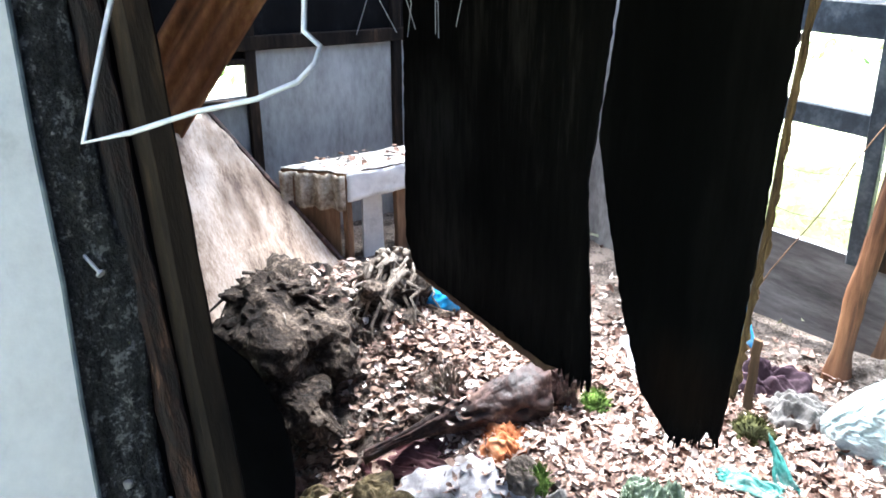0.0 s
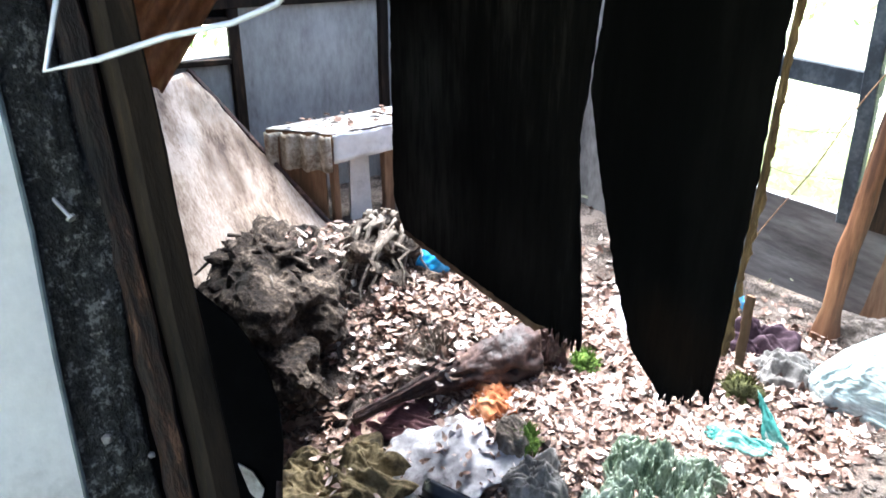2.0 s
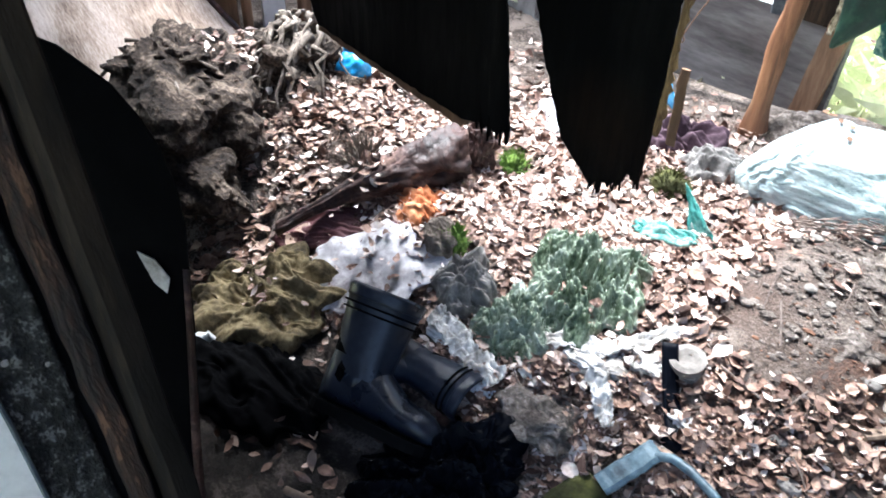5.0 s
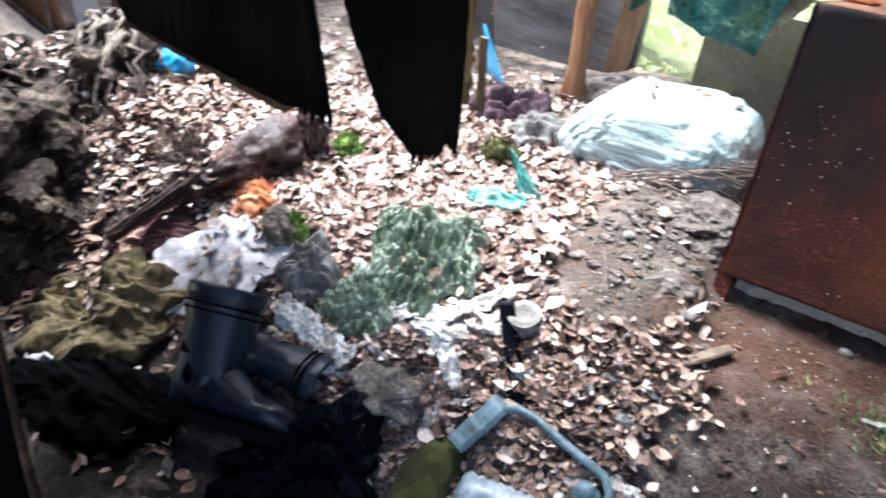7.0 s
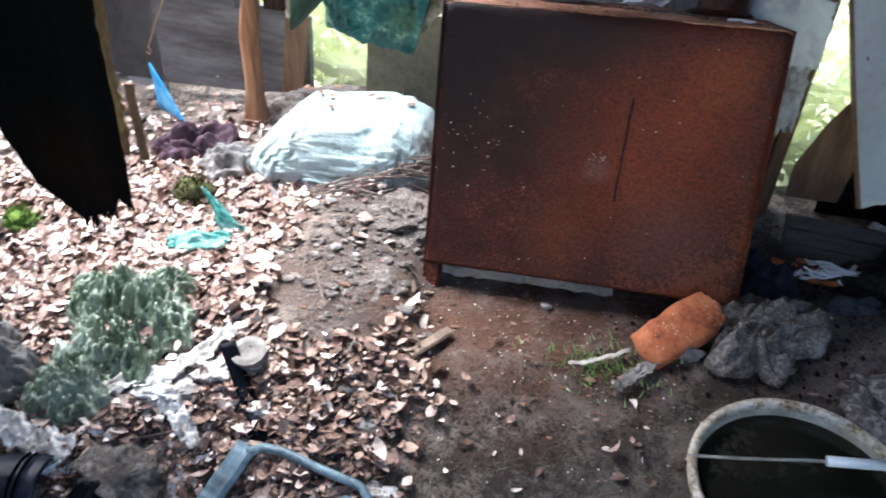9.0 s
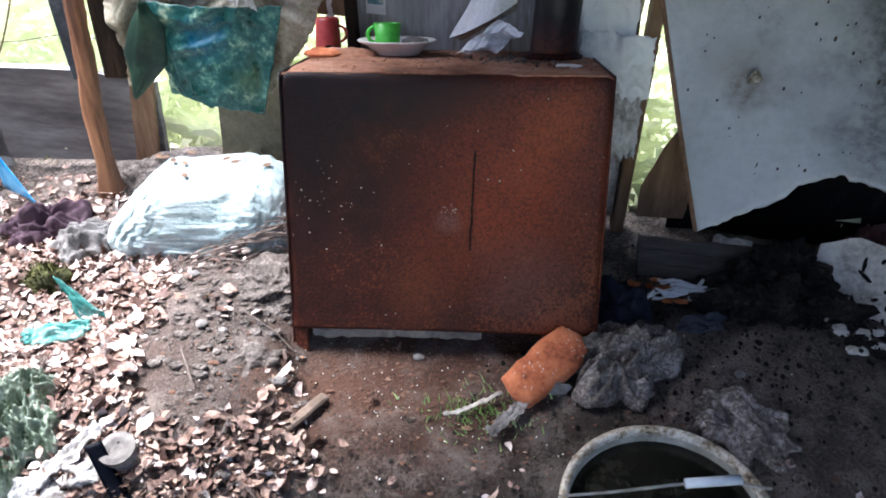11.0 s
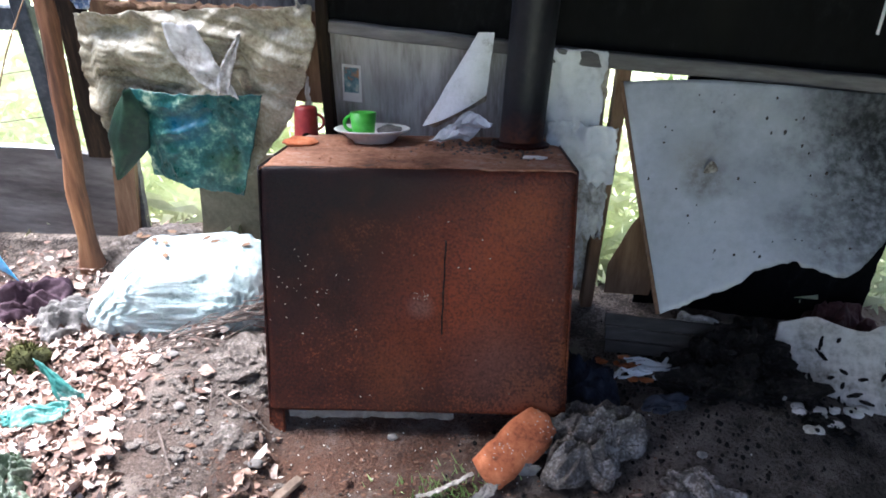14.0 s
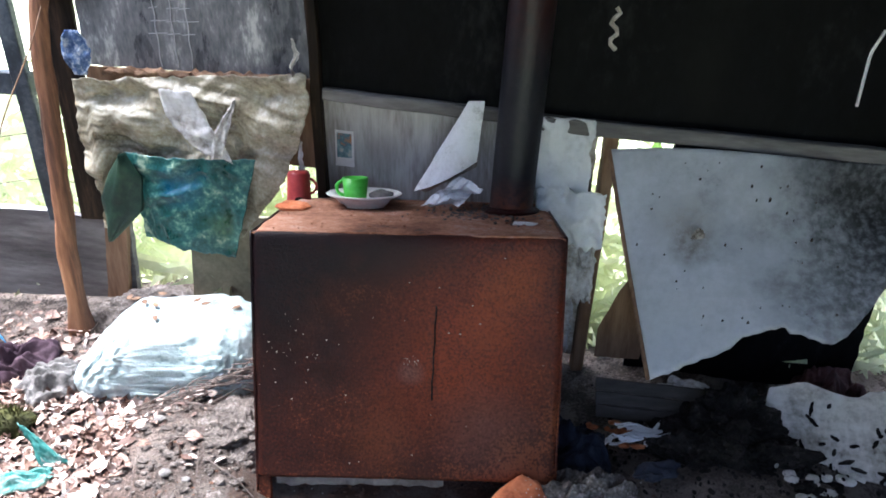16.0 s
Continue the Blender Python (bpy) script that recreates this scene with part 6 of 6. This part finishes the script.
def jug():
    """A blue-grey enamel can on its side: rim band, handle and plug."""
    t = thing("enamel_can", "battered blue-grey enamel can with a loop handle", "can")
    g = -0.13
    part("band", beam((-0.295, -0.7, g + 0.0), (-0.25, -0.585, g + 0.06), 0.05, 0.02, (0, 0, 1), cuts=12, wobble=0.0015, bevel=0.007), BLUEMETAL, t, "scratched enamel band", smooth=False)
    loop = [(-0.245, -0.6, 0.055), (-0.215, -0.585, 0.062), (-0.17, -0.585, 0.06), (-0.09, -0.6, 0.05), (0.0, -0.615, 0.04), (0.025, -0.635, 0.03), (0.03, -0.66, 0.015), (0.02, -0.69, 0.0)]
    part("handle", tube([Vector((x, y, g + z)) for x, y, z in loop], 0.0095, 12), BLUEMETAL, t, "bent tube handle", smooth=True)
    part("plug", lathe([(0.0, 0.03), (0.02, 0.028), (0.022, 0.0), (0.028, -0.004), (0.028, -0.05), (0.0, -0.05)], Matrix.Translation((-0.015, -0.655, g + 0.012)) @ Matrix.Rotation(radians(20), 4, "X"), 24), BLUEMETAL, t, smooth=True)
    BOTTLE = Matrix.Translation((-0.075, -0.742, -0.165)) @ Matrix.Rotation(radians(12), 4, "Z") @ Matrix.Rotation(radians(92), 4, "Y")
    b = thing("plastic_bottle", "ribbed cloudy clear plastic bottle lying on leaves", "bottle")
    prof = [(0.0, -0.16), (0.045, -0.16), (0.052, -0.15)]
    for i in range(14):
        prof += [(0.052, -0.145 + i * 0.02), (0.047, -0.135 + i * 0.02)]
    prof += [(0.05, 0.14), (0.03, 0.19), (0.014, 0.2), (0.014, 0.225), (0.0, 0.225)]
    tub = part("body", lathe(prof, BOTTLE, 36), CLEAR, b, smooth=True)
    part("cap", lathe([(0.0, 0.222), (0.017, 0.222), (0.017, 0.245), (0.0, 0.245)], BOTTLE, 20), WHITEPLASTIC, tub)
    l = thing("mossy_log", "short rotten log covered in olive moss", "log")
    part("wood", blob((-0.32, -0.74, -0.2), (0.06, 0.13, 0.05), 0.25, 5, 5, 4), MOSSDARK, l, smooth=True)
    j = thing("dirty_jar", "dirty grey tin jar half sunk among leaves", "jar")
    jm = Matrix.Translation((-0.31, -0.40, ground(-0.31, -0.4) - 0.035)) @ Matrix.Rotation(radians(12), 4, "X")
    part("body", lathe([(0.036, 0.0), (0.038, 0.005), (0.037, 0.07), (0.034, 0.075), (0.031, 0.06), (0.0, 0.06)], jm, 30), ASH, j, smooth=True)
    part("lid", lathe([(0.0, 0.068), (0.014, 0.07), (0.026, 0.076), (0.039, 0.076), (0.039, 0.068)], jm, 30), ASH, j, "pale crusted lid")
    k = thing("black_strap", "bent black plastic strap standing in leaves", "plastic")
    part("strap", surface(lambda u, v: Vector((-0.355, -0.42, ground(-0.355, -0.42) + 0.07)).lerp(Vector((-0.24, -0.54, ground(-0.24, -0.54) + 0.01)), v) + Vector((0.028 * (u - 0.5), 0.02 * (u - 0.5), -0.02 * math.sin(math.pi * v))), 4, 20, 0.008), BLACKFILM, k, smooth=True)
    part("foot", blob((-0.225, -0.55, ground(-0.225, -0.55) + 0.012), (0.04, 0.016, 0.015), 0.3, 4, 3, 3), BLACKFILM, k)
    g = thing("grey_stick", "smooth grey stick lying in the shade", "stick")
    part("stick", tube([(-0.80, -1.13, ground(-0.8, -1.13) + 0.02), (-0.70, -1.09, ground(-0.7, -1.09) + 0.022)], 0.009, 10), CHIPWOOD, g, smooth=True)
    c = thing("wood_offcut", "small grey wood offcut on the soil", "wood")
    part("stick", beam((0.03, -0.338, ground(0.03, -0.338) + 0.014), (0.098, -0.236, ground(0.098, -0.236) + 0.016), 0.026, 0.012, (0, 0, 1), cuts=6, wobble=0.001), CHIPWOOD, c)
    for i, (x, y, r) in enumerate(((-0.22, -0.085, 0.012), (-0.165, -0.1, 0.009), (-0.01, -0.213, 0.014), (-0.02, -0.5, 0.018), (-0.296, 0.1, 0.012), (-0.081, -0.444, 0.014), (0.3, -0.09, 0.01), (1.02, -0.2, 0.01), (0.9, -0.35, 0.012))):
        crumple("stone", "small pale stone on the soil", "stone", ASH, (x, y), (r * 1.3, r, r * 0.7), 90 + i, "small stones", 3, 1.2, 0.3)


def bench():
    t = thing("bench", "rough bench covered with a white sheet and dry leaves", "bench")
    f1, f2 = Vector((-2.479, -0.129, 0)), Vector((-2.45, 0.6, 0))
    back = Vector((-0.236, -0.177, 0))
    top = 0.42
    q = [f1, f2, f2 + back, f1 + back]
    m = Matrix.Translation((0, 0, top))
    part("tabletop", prism([(p.x, p.y) for p in q], m, 0.025, rough=0.002), BROWNWOOD, t)
    part("cover", surface(lambda u, v: f1.lerp(f2, v) + Vector((0.012, -0.004, top + 0.012 - 0.12 * u * (1 - 0.25 * v) + 0.006 * nz(v * 6, u * 3))) + Vector((0.01 * nz(v * 8, u * 2, 3), 0, 0)), 8, 30, 0.003), PAPER, t, "white hanging cover", smooth=True)
    part("cover_top", surface(lambda u, v: f1.lerp(f2, v) + back * u + Vector((0.012 * (1 - u), 0, top + 0.018 + 0.006 * nz(v * 6, u * 5, 2))), 16, 26, 0.003), PAPERDIRTY, t, smooth=True)
    def corr(u, v):
        p = f1.lerp(f1 + back, u)
        return p + Vector((0.012 + 0.012 * math.sin(u * 22), -0.014 - 0.012 * math.sin(u * 22), top + 0.008 - 0.15 * v + 0.006 * nz(u * 9, v, 3)))
    part("end_panel", surface(corr, 60, 8, 0.004), CARDBOARD, t, "corrugated dirty end panel", smooth=True)
    for p, w in ((f1 + Vector((-0.02, 0.012, 0)), 0.03), (f2 * 0.38 + f1 * 0.62 + Vector((-0.03, 0, 0)), 0.05), (f2 + Vector((-0.03, -0.03, 0)), 0.06), (f1 + back * 0.85 + Vector((0, 0.03, 0)), 0.06), (f2 + back * 0.85, 0.06)):
        part("leg", beam((p.x, p.y, -0.06), (p.x, p.y, top - 0.012), w, 0.035, (1, 0, 0), cuts=8, wobble=0.002), BROWNWOOD, t)
    part("lower_board", prism([(0, 0.05), (0.3, 0.05), (0.3, 0.3), (0, 0.3)], Matrix(((-0.8, 0, 0.6, -2.53), (-0.6, 0, -0.8, -0.14), (0, 1, 0, 0), (0, 0, 0, 1))), 0.012), BROWNWOOD, t)
    part("panel", prism([(0.06, -0.05), (0.17, -0.05), (0.16, 0.4), (0.07, 0.4)], Matrix(((0, 0, 1, -2.52), (1, 0, 0, -0.1), (0, 1, 0, 0), (0, 0, 0, 1))), 0.012), PALE, t, "pale upright board under the bench")
    rng = random.Random(2)
    bm = bmesh.new()
    for i in range(90):
        p = f1.lerp(f2, rng.random()) + back * rng.random()
        leaf(bm, Vector((p.x, p.y, top + 0.03 + rng.uniform(0, 0.012))), rng)
    tagged(part("leaf_litter", bm, LEAFDARK, None, "dry brown leaves scattered on the bench"), category="leaves", kind="stuff")
    b = thing("leaning_board", "swollen pale board with peeling bark-brown veneer, leaning", "board")
    A, Bq, C = Vector((-2.975, -0.5, 0.655)), Vector((-2.47, -0.16, 0.03)), Vector((-2.2, -0.8, -0.05))
    D = A + C - Bq
    part("board", surface(lambda u, v: A.lerp(Bq, v).lerp(D.lerp(C, v), u) + Vector((0.01, 0, 0.012)) * nz(u * 4, v * 4, 3) + Vector((0, 0.02 * nz(v * 12, 1) if u == 0 else 0, 0)), 30, 40, 0.016), CHIPBOARD, b, smooth=True)
    part("edge", tube([A.lerp(Bq, k / 30) + Vector((0.006 * nz(k, 1), 0.01 * nz(k, 2), 0.01)) for k in range(31)], 0.013, 6), BARK, b, "dark rotten edge")
    f = thing("fallen_timber", "rust-brown corrugated strip hanging under the roof", "corrugated strip")
    p0, p1 = Vector((-1.44, -1.18, 0.98)), Vector((-1.26, -0.85, 1.5))
    side = Vector((0.62, 0.6, -0.45)).normalized()
    part("strip", surface(lambda u, v: p0.lerp(p1, v) + side * (0.15 * (u - 0.5)) + Vector((0.8, -0.6, 0)) * 0.012 * math.sin(u * 19), 30, 20, 0.004), REDBOARD, f, smooth=True)
    part("hanger", tube([p1, p1 + Vector((0.02, 0.03, 0.14))], 0.006, 6), WIRE, f)
    w = thing("wire_loop", "bent grey wire loop hanging from the roof", "wire")
    pts = [(-0.329, -1.503, 1.64), (-0.322, -1.513, 1.306), (-0.319, -1.522, 1.285), (-0.313, -1.535, 1.254), (-0.306, -1.551, 1.214), (-0.289, -1.525, 1.22), (-0.268, -1.49, 1.232), (-0.248, -1.457, 1.239), (-0.235, -1.434, 1.249), (-0.232, -1.422, 1.26), (-0.233, -1.417, 1.27), (-0.242, -1.423, 1.279), (-0.248, -1.418, 1.298), (-0.251, -1.417, 1.64)]
    part("wire", tube(pts, 0.0019, 8), WIRE, w, smooth=True)
    t = thing("hanging_twigs", "thin grey twigs and cobweb strands hanging from the roof", "twigs")
    rng = random.Random(4)
    for i in range(7):
        p = Vector((-0.95 + rng.uniform(-0.05, 0.05), -0.87 + rng.uniform(-0.05, 0.05), 1.62))
        run = [p]
        for k in range(8):
            p = p + Vector((rng.uniform(-0.02, 0.03), rng.uniform(-0.02, 0.03), -0.055))
            run.append(p)
        part("twig", tube(run, 0.0018, 5, taper=0.4), WIRE, t)


def leaf(bm, p, rng, size=0.03):
    """One dry leaf: a curled pointed oval of four faces."""
    L = size * rng.uniform(0.55, 1.25)
    w = L * rng.uniform(0.28, 0.42)
    q = Euler((rng.gauss(0, 0.3), rng.gauss(0, 0.3), rng.uniform(0, 6.28))).to_matrix()
    c = rng.uniform(-0.25, 0.5) * L
    pts = [(-L * 0.55, 0, c * 0.4), (-L * 0.1, -w, c * 0.15), (L * 0.25, -w * 0.8, c * 0.2), (L * 0.6, 0, c * 0.6), (L * 0.25, w * 0.8, c * 0.25), (-L * 0.1, w, c * 0.15), (0, 0, -c * 0.1)]
    v = [bm.verts.new(p + q @ Vector(a)) for a in pts]
    for a, b in ((0, 1), (1, 2), (2, 3), (3, 4), (4, 5), (5, 0)):
        bm.faces.new((v[6], v[a], v[b]))


def litter():
    rng = random.Random(12)
    verts, faces = [], []

    def scatter(n, cx, cy, sx, sy, size, keep):
        k = 0
        while k < n:
            x, y = rng.gauss(cx, sx), rng.gauss(cy, sy)
            if not keep(x, y):
                continue
            k += 1
            bm_leaf(Vector((x, y, ground(x, y) + rng.uniform(0.003, 0.028))), size)

    def bm_leaf(p, size):
        """A pointed oval blade, folded along its rib, curled at the tip and wavy at the rim."""
        L = size * min(1.4, math.exp(rng.gauss(-0.12, 0.38)))
        w = L * rng.uniform(0.19, 0.4)
        tilt = 0.25 if rng.random() < 0.7 else 0.8
        q = Euler((rng.gauss(0, tilt), rng.gauss(0, tilt), rng.uniform(0, 6.28))).to_matrix()
        c, f = rng.uniform(-0.35, 0.6) * L, rng.uniform(-0.1, 0.35) * w
        o = len(verts)
        for k, (a, b) in enumerate(((-0.55, 0.0), (-0.25, 0.8), (0.05, 1.0), (0.35, 0.62), (0.62, 0.0))):
            h = c * a * a * 1.6
            if k in (0, 4):
                verts.append(p + q @ Vector((a * L, 0, h)))
            else:
                wl, wr = rng.uniform(0.8, 1.15), rng.uniform(0.8, 1.15)
                verts.extend((p + q @ Vector((a * L, -b * w * wl, h + f * wl)), p + q @ Vector((a * L, 0, h)), p + q @ Vector((a * L, b * w * wr, h + f * wr))))
        faces.extend(((o, o + 1, o + 2), (o, o + 2, o + 3), (o + 1, o + 4, o + 5, o + 2), (o + 2, o + 5, o + 6, o + 3), (o + 4, o + 7, o + 8, o + 5), (o + 5, o + 8, o + 9, o + 6), (o + 7, o + 10, o + 8), (o + 8, o + 10, o + 9)))

    def room(x, y):
        bare = math.exp(-(((x + 0.17) / 0.2) ** 2) - ((y - 0.0) / 0.24) ** 2)
        bare += 0.75 * math.exp(-(((x + 0.2) / 0.24) ** 2) - ((y + 0.24) / 0.2) ** 2)
        if rng.random() < 1.25 * bare:
            return False
        if nz(x, y, 8, 5.5) < -0.12 and rng.random() < 0.75:
            return False
        if y < -0.78 and x < -0.5 and rng.random() < 0.88:
            return False
        return -2.9 < x < 0.05 + 0.1 * rng.random() - 0.3 * smooth(-0.5, 0.3, y) and y < 0.6 - 0.15 * x and y > -1.3
    scatter(8500, -0.8, -0.15, 0.42, 0.33, 0.034, room)
    scatter(3200, -1.55, -0.15, 0.4, 0.35, 0.031, room)
    scatter(8000, -0.7, -0.2, 0.5, 0.35, 0.014, room)
    scatter(450, -0.36, -0.5, 0.2, 0.14, 0.027, room)
    scatter(90, 0.4, -0.5, 0.35, 0.15, 0.024, lambda x, y: y < -0.2)
    scatter(60, 0.95, -0.5, 0.25, 0.12, 0.03, lambda x, y: True)
    scatter(500, -0.6, 1.2, 0.8, 0.3, 0.035, lambda x, y: y > 0.85)
    for cx, cy, rx, ry, top, count in ((-0.6, -0.36, 0.17, 0.16, 0.06, 40), (-1.13, -0.61, 0.18, 0.12, 0.05, 50), (-0.2, 0.02, 0.2, 0.2, 0.0, 12), (-1.33, -0.84, 0.18, 0.1, 0.1, 30), (-2.05, -0.6, 0.24, 0.18, 0.25, 240), (-1.32, -0.43, 0.1, 0.2, 0.1, 50)):
        for k in range(count):
            x, y = cx + rng.gauss(0, 0.5) * rx, cy + rng.gauss(0, 0.5) * ry
            d = ((x - cx) / rx) ** 2 + ((y - cy) / ry) ** 2
            bm_leaf(Vector((x, y, ground(x, y) + top * max(0.2, 1 - 0.6 * d) + 0.01)), 0.028)
    me = bpy.data.meshes.new("leaf_litter")
    me.from_pydata(verts, [], faces)
    me.materials.append(LEAF)
    tagged(new("leaf_litter", me), "thick litter of pale dry beech leaves", "leaves", kind="stuff")
    verts, faces = [], []
    scatter(1500, -0.8, -0.2, 0.5, 0.33, 0.032, room)
    scatter(1300, -1.6, -0.3, 0.35, 0.3, 0.032, room)
    scatter(2300, -0.28, -0.46, 0.25, 0.15, 0.025, room)
    scatter(50, -1.15, -0.98, 0.35, 0.13, 0.034, lambda x, y: True)
    scatter(40, -0.9, -1.08, 0.14, 0.05, 0.04, lambda x, y: True)
    scatter(260, -1.52, -0.84, 0.09, 0.08, 0.04, lambda x, y: True)
    scatter(3500, -0.6, -0.2, 0.5, 0.35, 0.012, room)
    me = bpy.data.meshes.new("leaf_litter")
    me.from_pydata(verts, [], faces)
    me.materials.append(LEAFDARK)
    tagged(new("leaf_litter", me), "dark rotten brown leaves and leaf crumbs", "leaves", kind="stuff")
    bm = bmesh.new()
    for i in range(260):
        x, y = rng.gauss(0.3, 0.35), rng.gauss(-0.25, 0.15)
        if y > -0.02 and 0 < x < 0.72:
            continue
        r = rng.uniform(0.0008, 0.0028)
        blob((x, y, ground(x, y) + 0.003 + r * 0.3), (r, r, r * 0.7), 0.3, seed=i, sub=1, bm=bm)
    tagged(part("grit", bm, PLASTER, None, "pale grit and crumbs scattered on the soil"), category="grit", kind="stuff")
    bm = bmesh.new()
    for i in range(1500):
        x, y = rng.gauss(1.02, 0.26), rng.gauss(-0.12, 0.2)
        r = 0.001 + 0.006 * rng.random() ** 3
        blob((x, y, ground(x, y) + 0.002 + 0.09 * math.exp(-((x - 1.15) / 0.2) ** 2 - ((y - 0.05) / 0.17) ** 2)), (r, r * 1.3, r * 0.7), 0.4, seed=i, sub=1, bm=bm)
    tagged(part("charcoal_crumbs", bm, CHAR, None, "charcoal crumbs spread over the ground"), category="charcoal", kind="stuff")
    for material, count, cx, cy, sx, sy, words in ((RUSTSOIL, 650, 0.3, -0.2, 0.3, 0.1, "rust-brown soil crumbs before the stove"), (EARTH, 700, 0.35, -0.42, 0.3, 0.12, "dark soil crumbs on trampled ground")):
        bm = bmesh.new()
        for i in range(count):
            x, y = rng.gauss(cx, sx), rng.gauss(cy, sy)
            r = rng.uniform(0.001, 0.0042) * (1 if rng.random() < 0.95 else 2.2)
            blob((x, y, ground(x, y) + r * 0.25), (r * rng.uniform(1, 2), r, r * 0.5), 0.7, seed=i, sub=1, bm=bm)
        tagged(part("soil_crumbs", bm, material, None, words), category="soil", kind="stuff")
    bm = bmesh.new()
    for i in range(900):
        x, y = rng.gauss(-0.17, 0.14), rng.gauss(0.0, 0.15)
        r = 0.0015 + 0.011 * rng.random() ** 3
        if x < -0.01 or y < -0.1:
            blob((x, y, ground(x, y) + r * 0.3), (r * rng.uniform(0.8, 1.8), r, r * 0.7), 0.7, seed=i, sub=1, bm=bm)
    tagged(part("soil_crumbs", bm, GREYSOIL, None, "crumbs of grey clay soil"), category="soil", kind="stuff")
    bm = bmesh.new()
    for i in range(120):
        x, y = rng.uniform(-2.0, 0.1), rng.uniform(-0.8, 0.5)
        a = rng.uniform(0, 6.28)
        L = rng.uniform(0.04, 0.16)
        run = [Vector((x + math.cos(a) * L * k / 3, y + math.sin(a) * L * k / 3, ground(x + math.cos(a) * L * k / 3, y + math.sin(a) * L * k / 3) + 0.02 + 0.008 * rng.random())) for k in range(4)]
        tube(run, rng.uniform(0.001, 0.003), 5, bm)
    for i in range(60):
        k = rng.random()
        x, y = -0.42 + 0.34 * k + rng.gauss(0, 0.02), 0.12 + 0.16 * k + rng.gauss(0, 0.02)
        a = 0.45 + rng.gauss(0, 0.3)
        L = rng.uniform(0.06, 0.16)
        tube([Vector((x + math.cos(a) * L * j / 3, y + math.sin(a) * L * j / 3, 0.055 + 0.1 * k + 0.012 * rng.random())) for j in range(4)], 0.002, 5, bm)
    tagged(part("twigs", bm, TWIG, None, "thin dead twigs among the leaves"), category="twigs", kind="stuff")
    bm = bmesh.new()
    for i in range(220):
        x, y = rng.gauss(0.43, 0.06), rng.gauss(-0.26, 0.035)
        p = Vector((x, y, ground(x, y)))
        q = p + Vector((rng.uniform(-0.015, 0.015), rng.uniform(-0.015, 0.015), rng.uniform(0.008, 0.03)))
        bm.faces.new([bm.verts.new(p), bm.verts.new(p + Vector((0.004, 0.002, 0))), bm.verts.new(q)])
    tagged(part("weeds", bm, TREELEAF, None, "small green weeds sprouting by the brick"), category="weeds", kind="stuff")


def outside():
    rng = random.Random(20)
    verts, faces = [], []
    for i in range(16000):
        x = rng.uniform(-4.5, 3.0)
        y = 0.74 - 0.15 * x + abs(rng.gauss(0, 1.0))
        if x < -3.1 and y < 1.2:
            y = rng.uniform(-2, 2)
        p = Vector((x, y, ground(x, y)))
        h = rng.uniform(0.04, 0.14)
        d = Vector((rng.gauss(0, 0.4), rng.gauss(0, 0.4), 1)) * h
        s = Vector((math.cos(i), math.sin(i), 0)) * 0.004
        o = len(verts)
        verts.extend((p - s, p + s, p + d * 0.6 + s * 0.6, p + d + Vector((d.x, d.y, -0.2 * h))))
        faces.extend(((o, o + 1, o + 2), (o, o + 2, o + 3)))
    me = bpy.data.meshes.new("grass")
    me.from_pydata(verts, [], faces)
    me.materials.append(GRASS)
    tagged(new("grass", me), "bright green grass growing outside the shack", "grass", kind="stuff")

    def bush(cx, cy, r, h, n, seed):
        rb = random.Random(seed)
        t = thing("bush", "light green leafy bush in daylight outside", "bush", group="bushes outside", at=(cx, cy, ground(cx, cy)))
        bm = bmesh.new()
        tips = []
        for i in range(7):
            a = rb.uniform(0, 6.28)
            q = Vector((math.cos(a) * r * 0.6, math.sin(a) * r * 0.6, h * rb.uniform(0.5, 0.9)))
            tube([Vector((0, 0, -0.05)), q * 0.4 + Vector((0, 0, 0.1)), q], 0.03, 6, bm, 0.3)
            tips.append(q)
        part("trunk", bm, BARK, t)
        v, f = [], []
        for i in range(n):
            c = rb.choice(tips)
            p = c + Vector((rb.gauss(0, r * 0.33), rb.gauss(0, r * 0.33), rb.gauss(0, h * 0.22)))
            p.z = max(p.z, 0.05)
            q = Euler((rb.uniform(0, 6), rb.uniform(0, 6), rb.uniform(0, 6))).to_matrix()
            L = rb.uniform(0.03, 0.075)
            o = len(v)
            v.extend(p + q @ Vector(a) for a in ((-L, 0, 0), (0, -L * 0.5, 0.1 * L), (L, 0, 0), (0, L * 0.5, 0.1 * L)))
            f.extend(((o, o + 1, o + 2), (o, o + 2, o + 3)))
        me = bpy.data.meshes.new("crown")
        me.from_pydata(v, [], f)
        me.materials.append(TREELEAF)
        ob = new("crown", me)
        ob.parent = t
    bush(-4.6, 6.8, 1.2, 2.2, 2600, 1)
    bush(-2.9, 8.2, 1.4, 2.6, 2600, 2)
    bush(-6.5, 0.6, 1.0, 1.4, 2200, 3)
    bush(1.6, 3.2, 0.8, 1.2, 2200, 4)
    bush(2.7, 1.9, 0.7, 1.0, 1800, 5)
    bush(-1.2, 5.5, 0.9, 1.2, 1800, 6)


wall_things()
sack()
yard_things()
brick()
bucket()
jug()
bench()
litter()
outside()
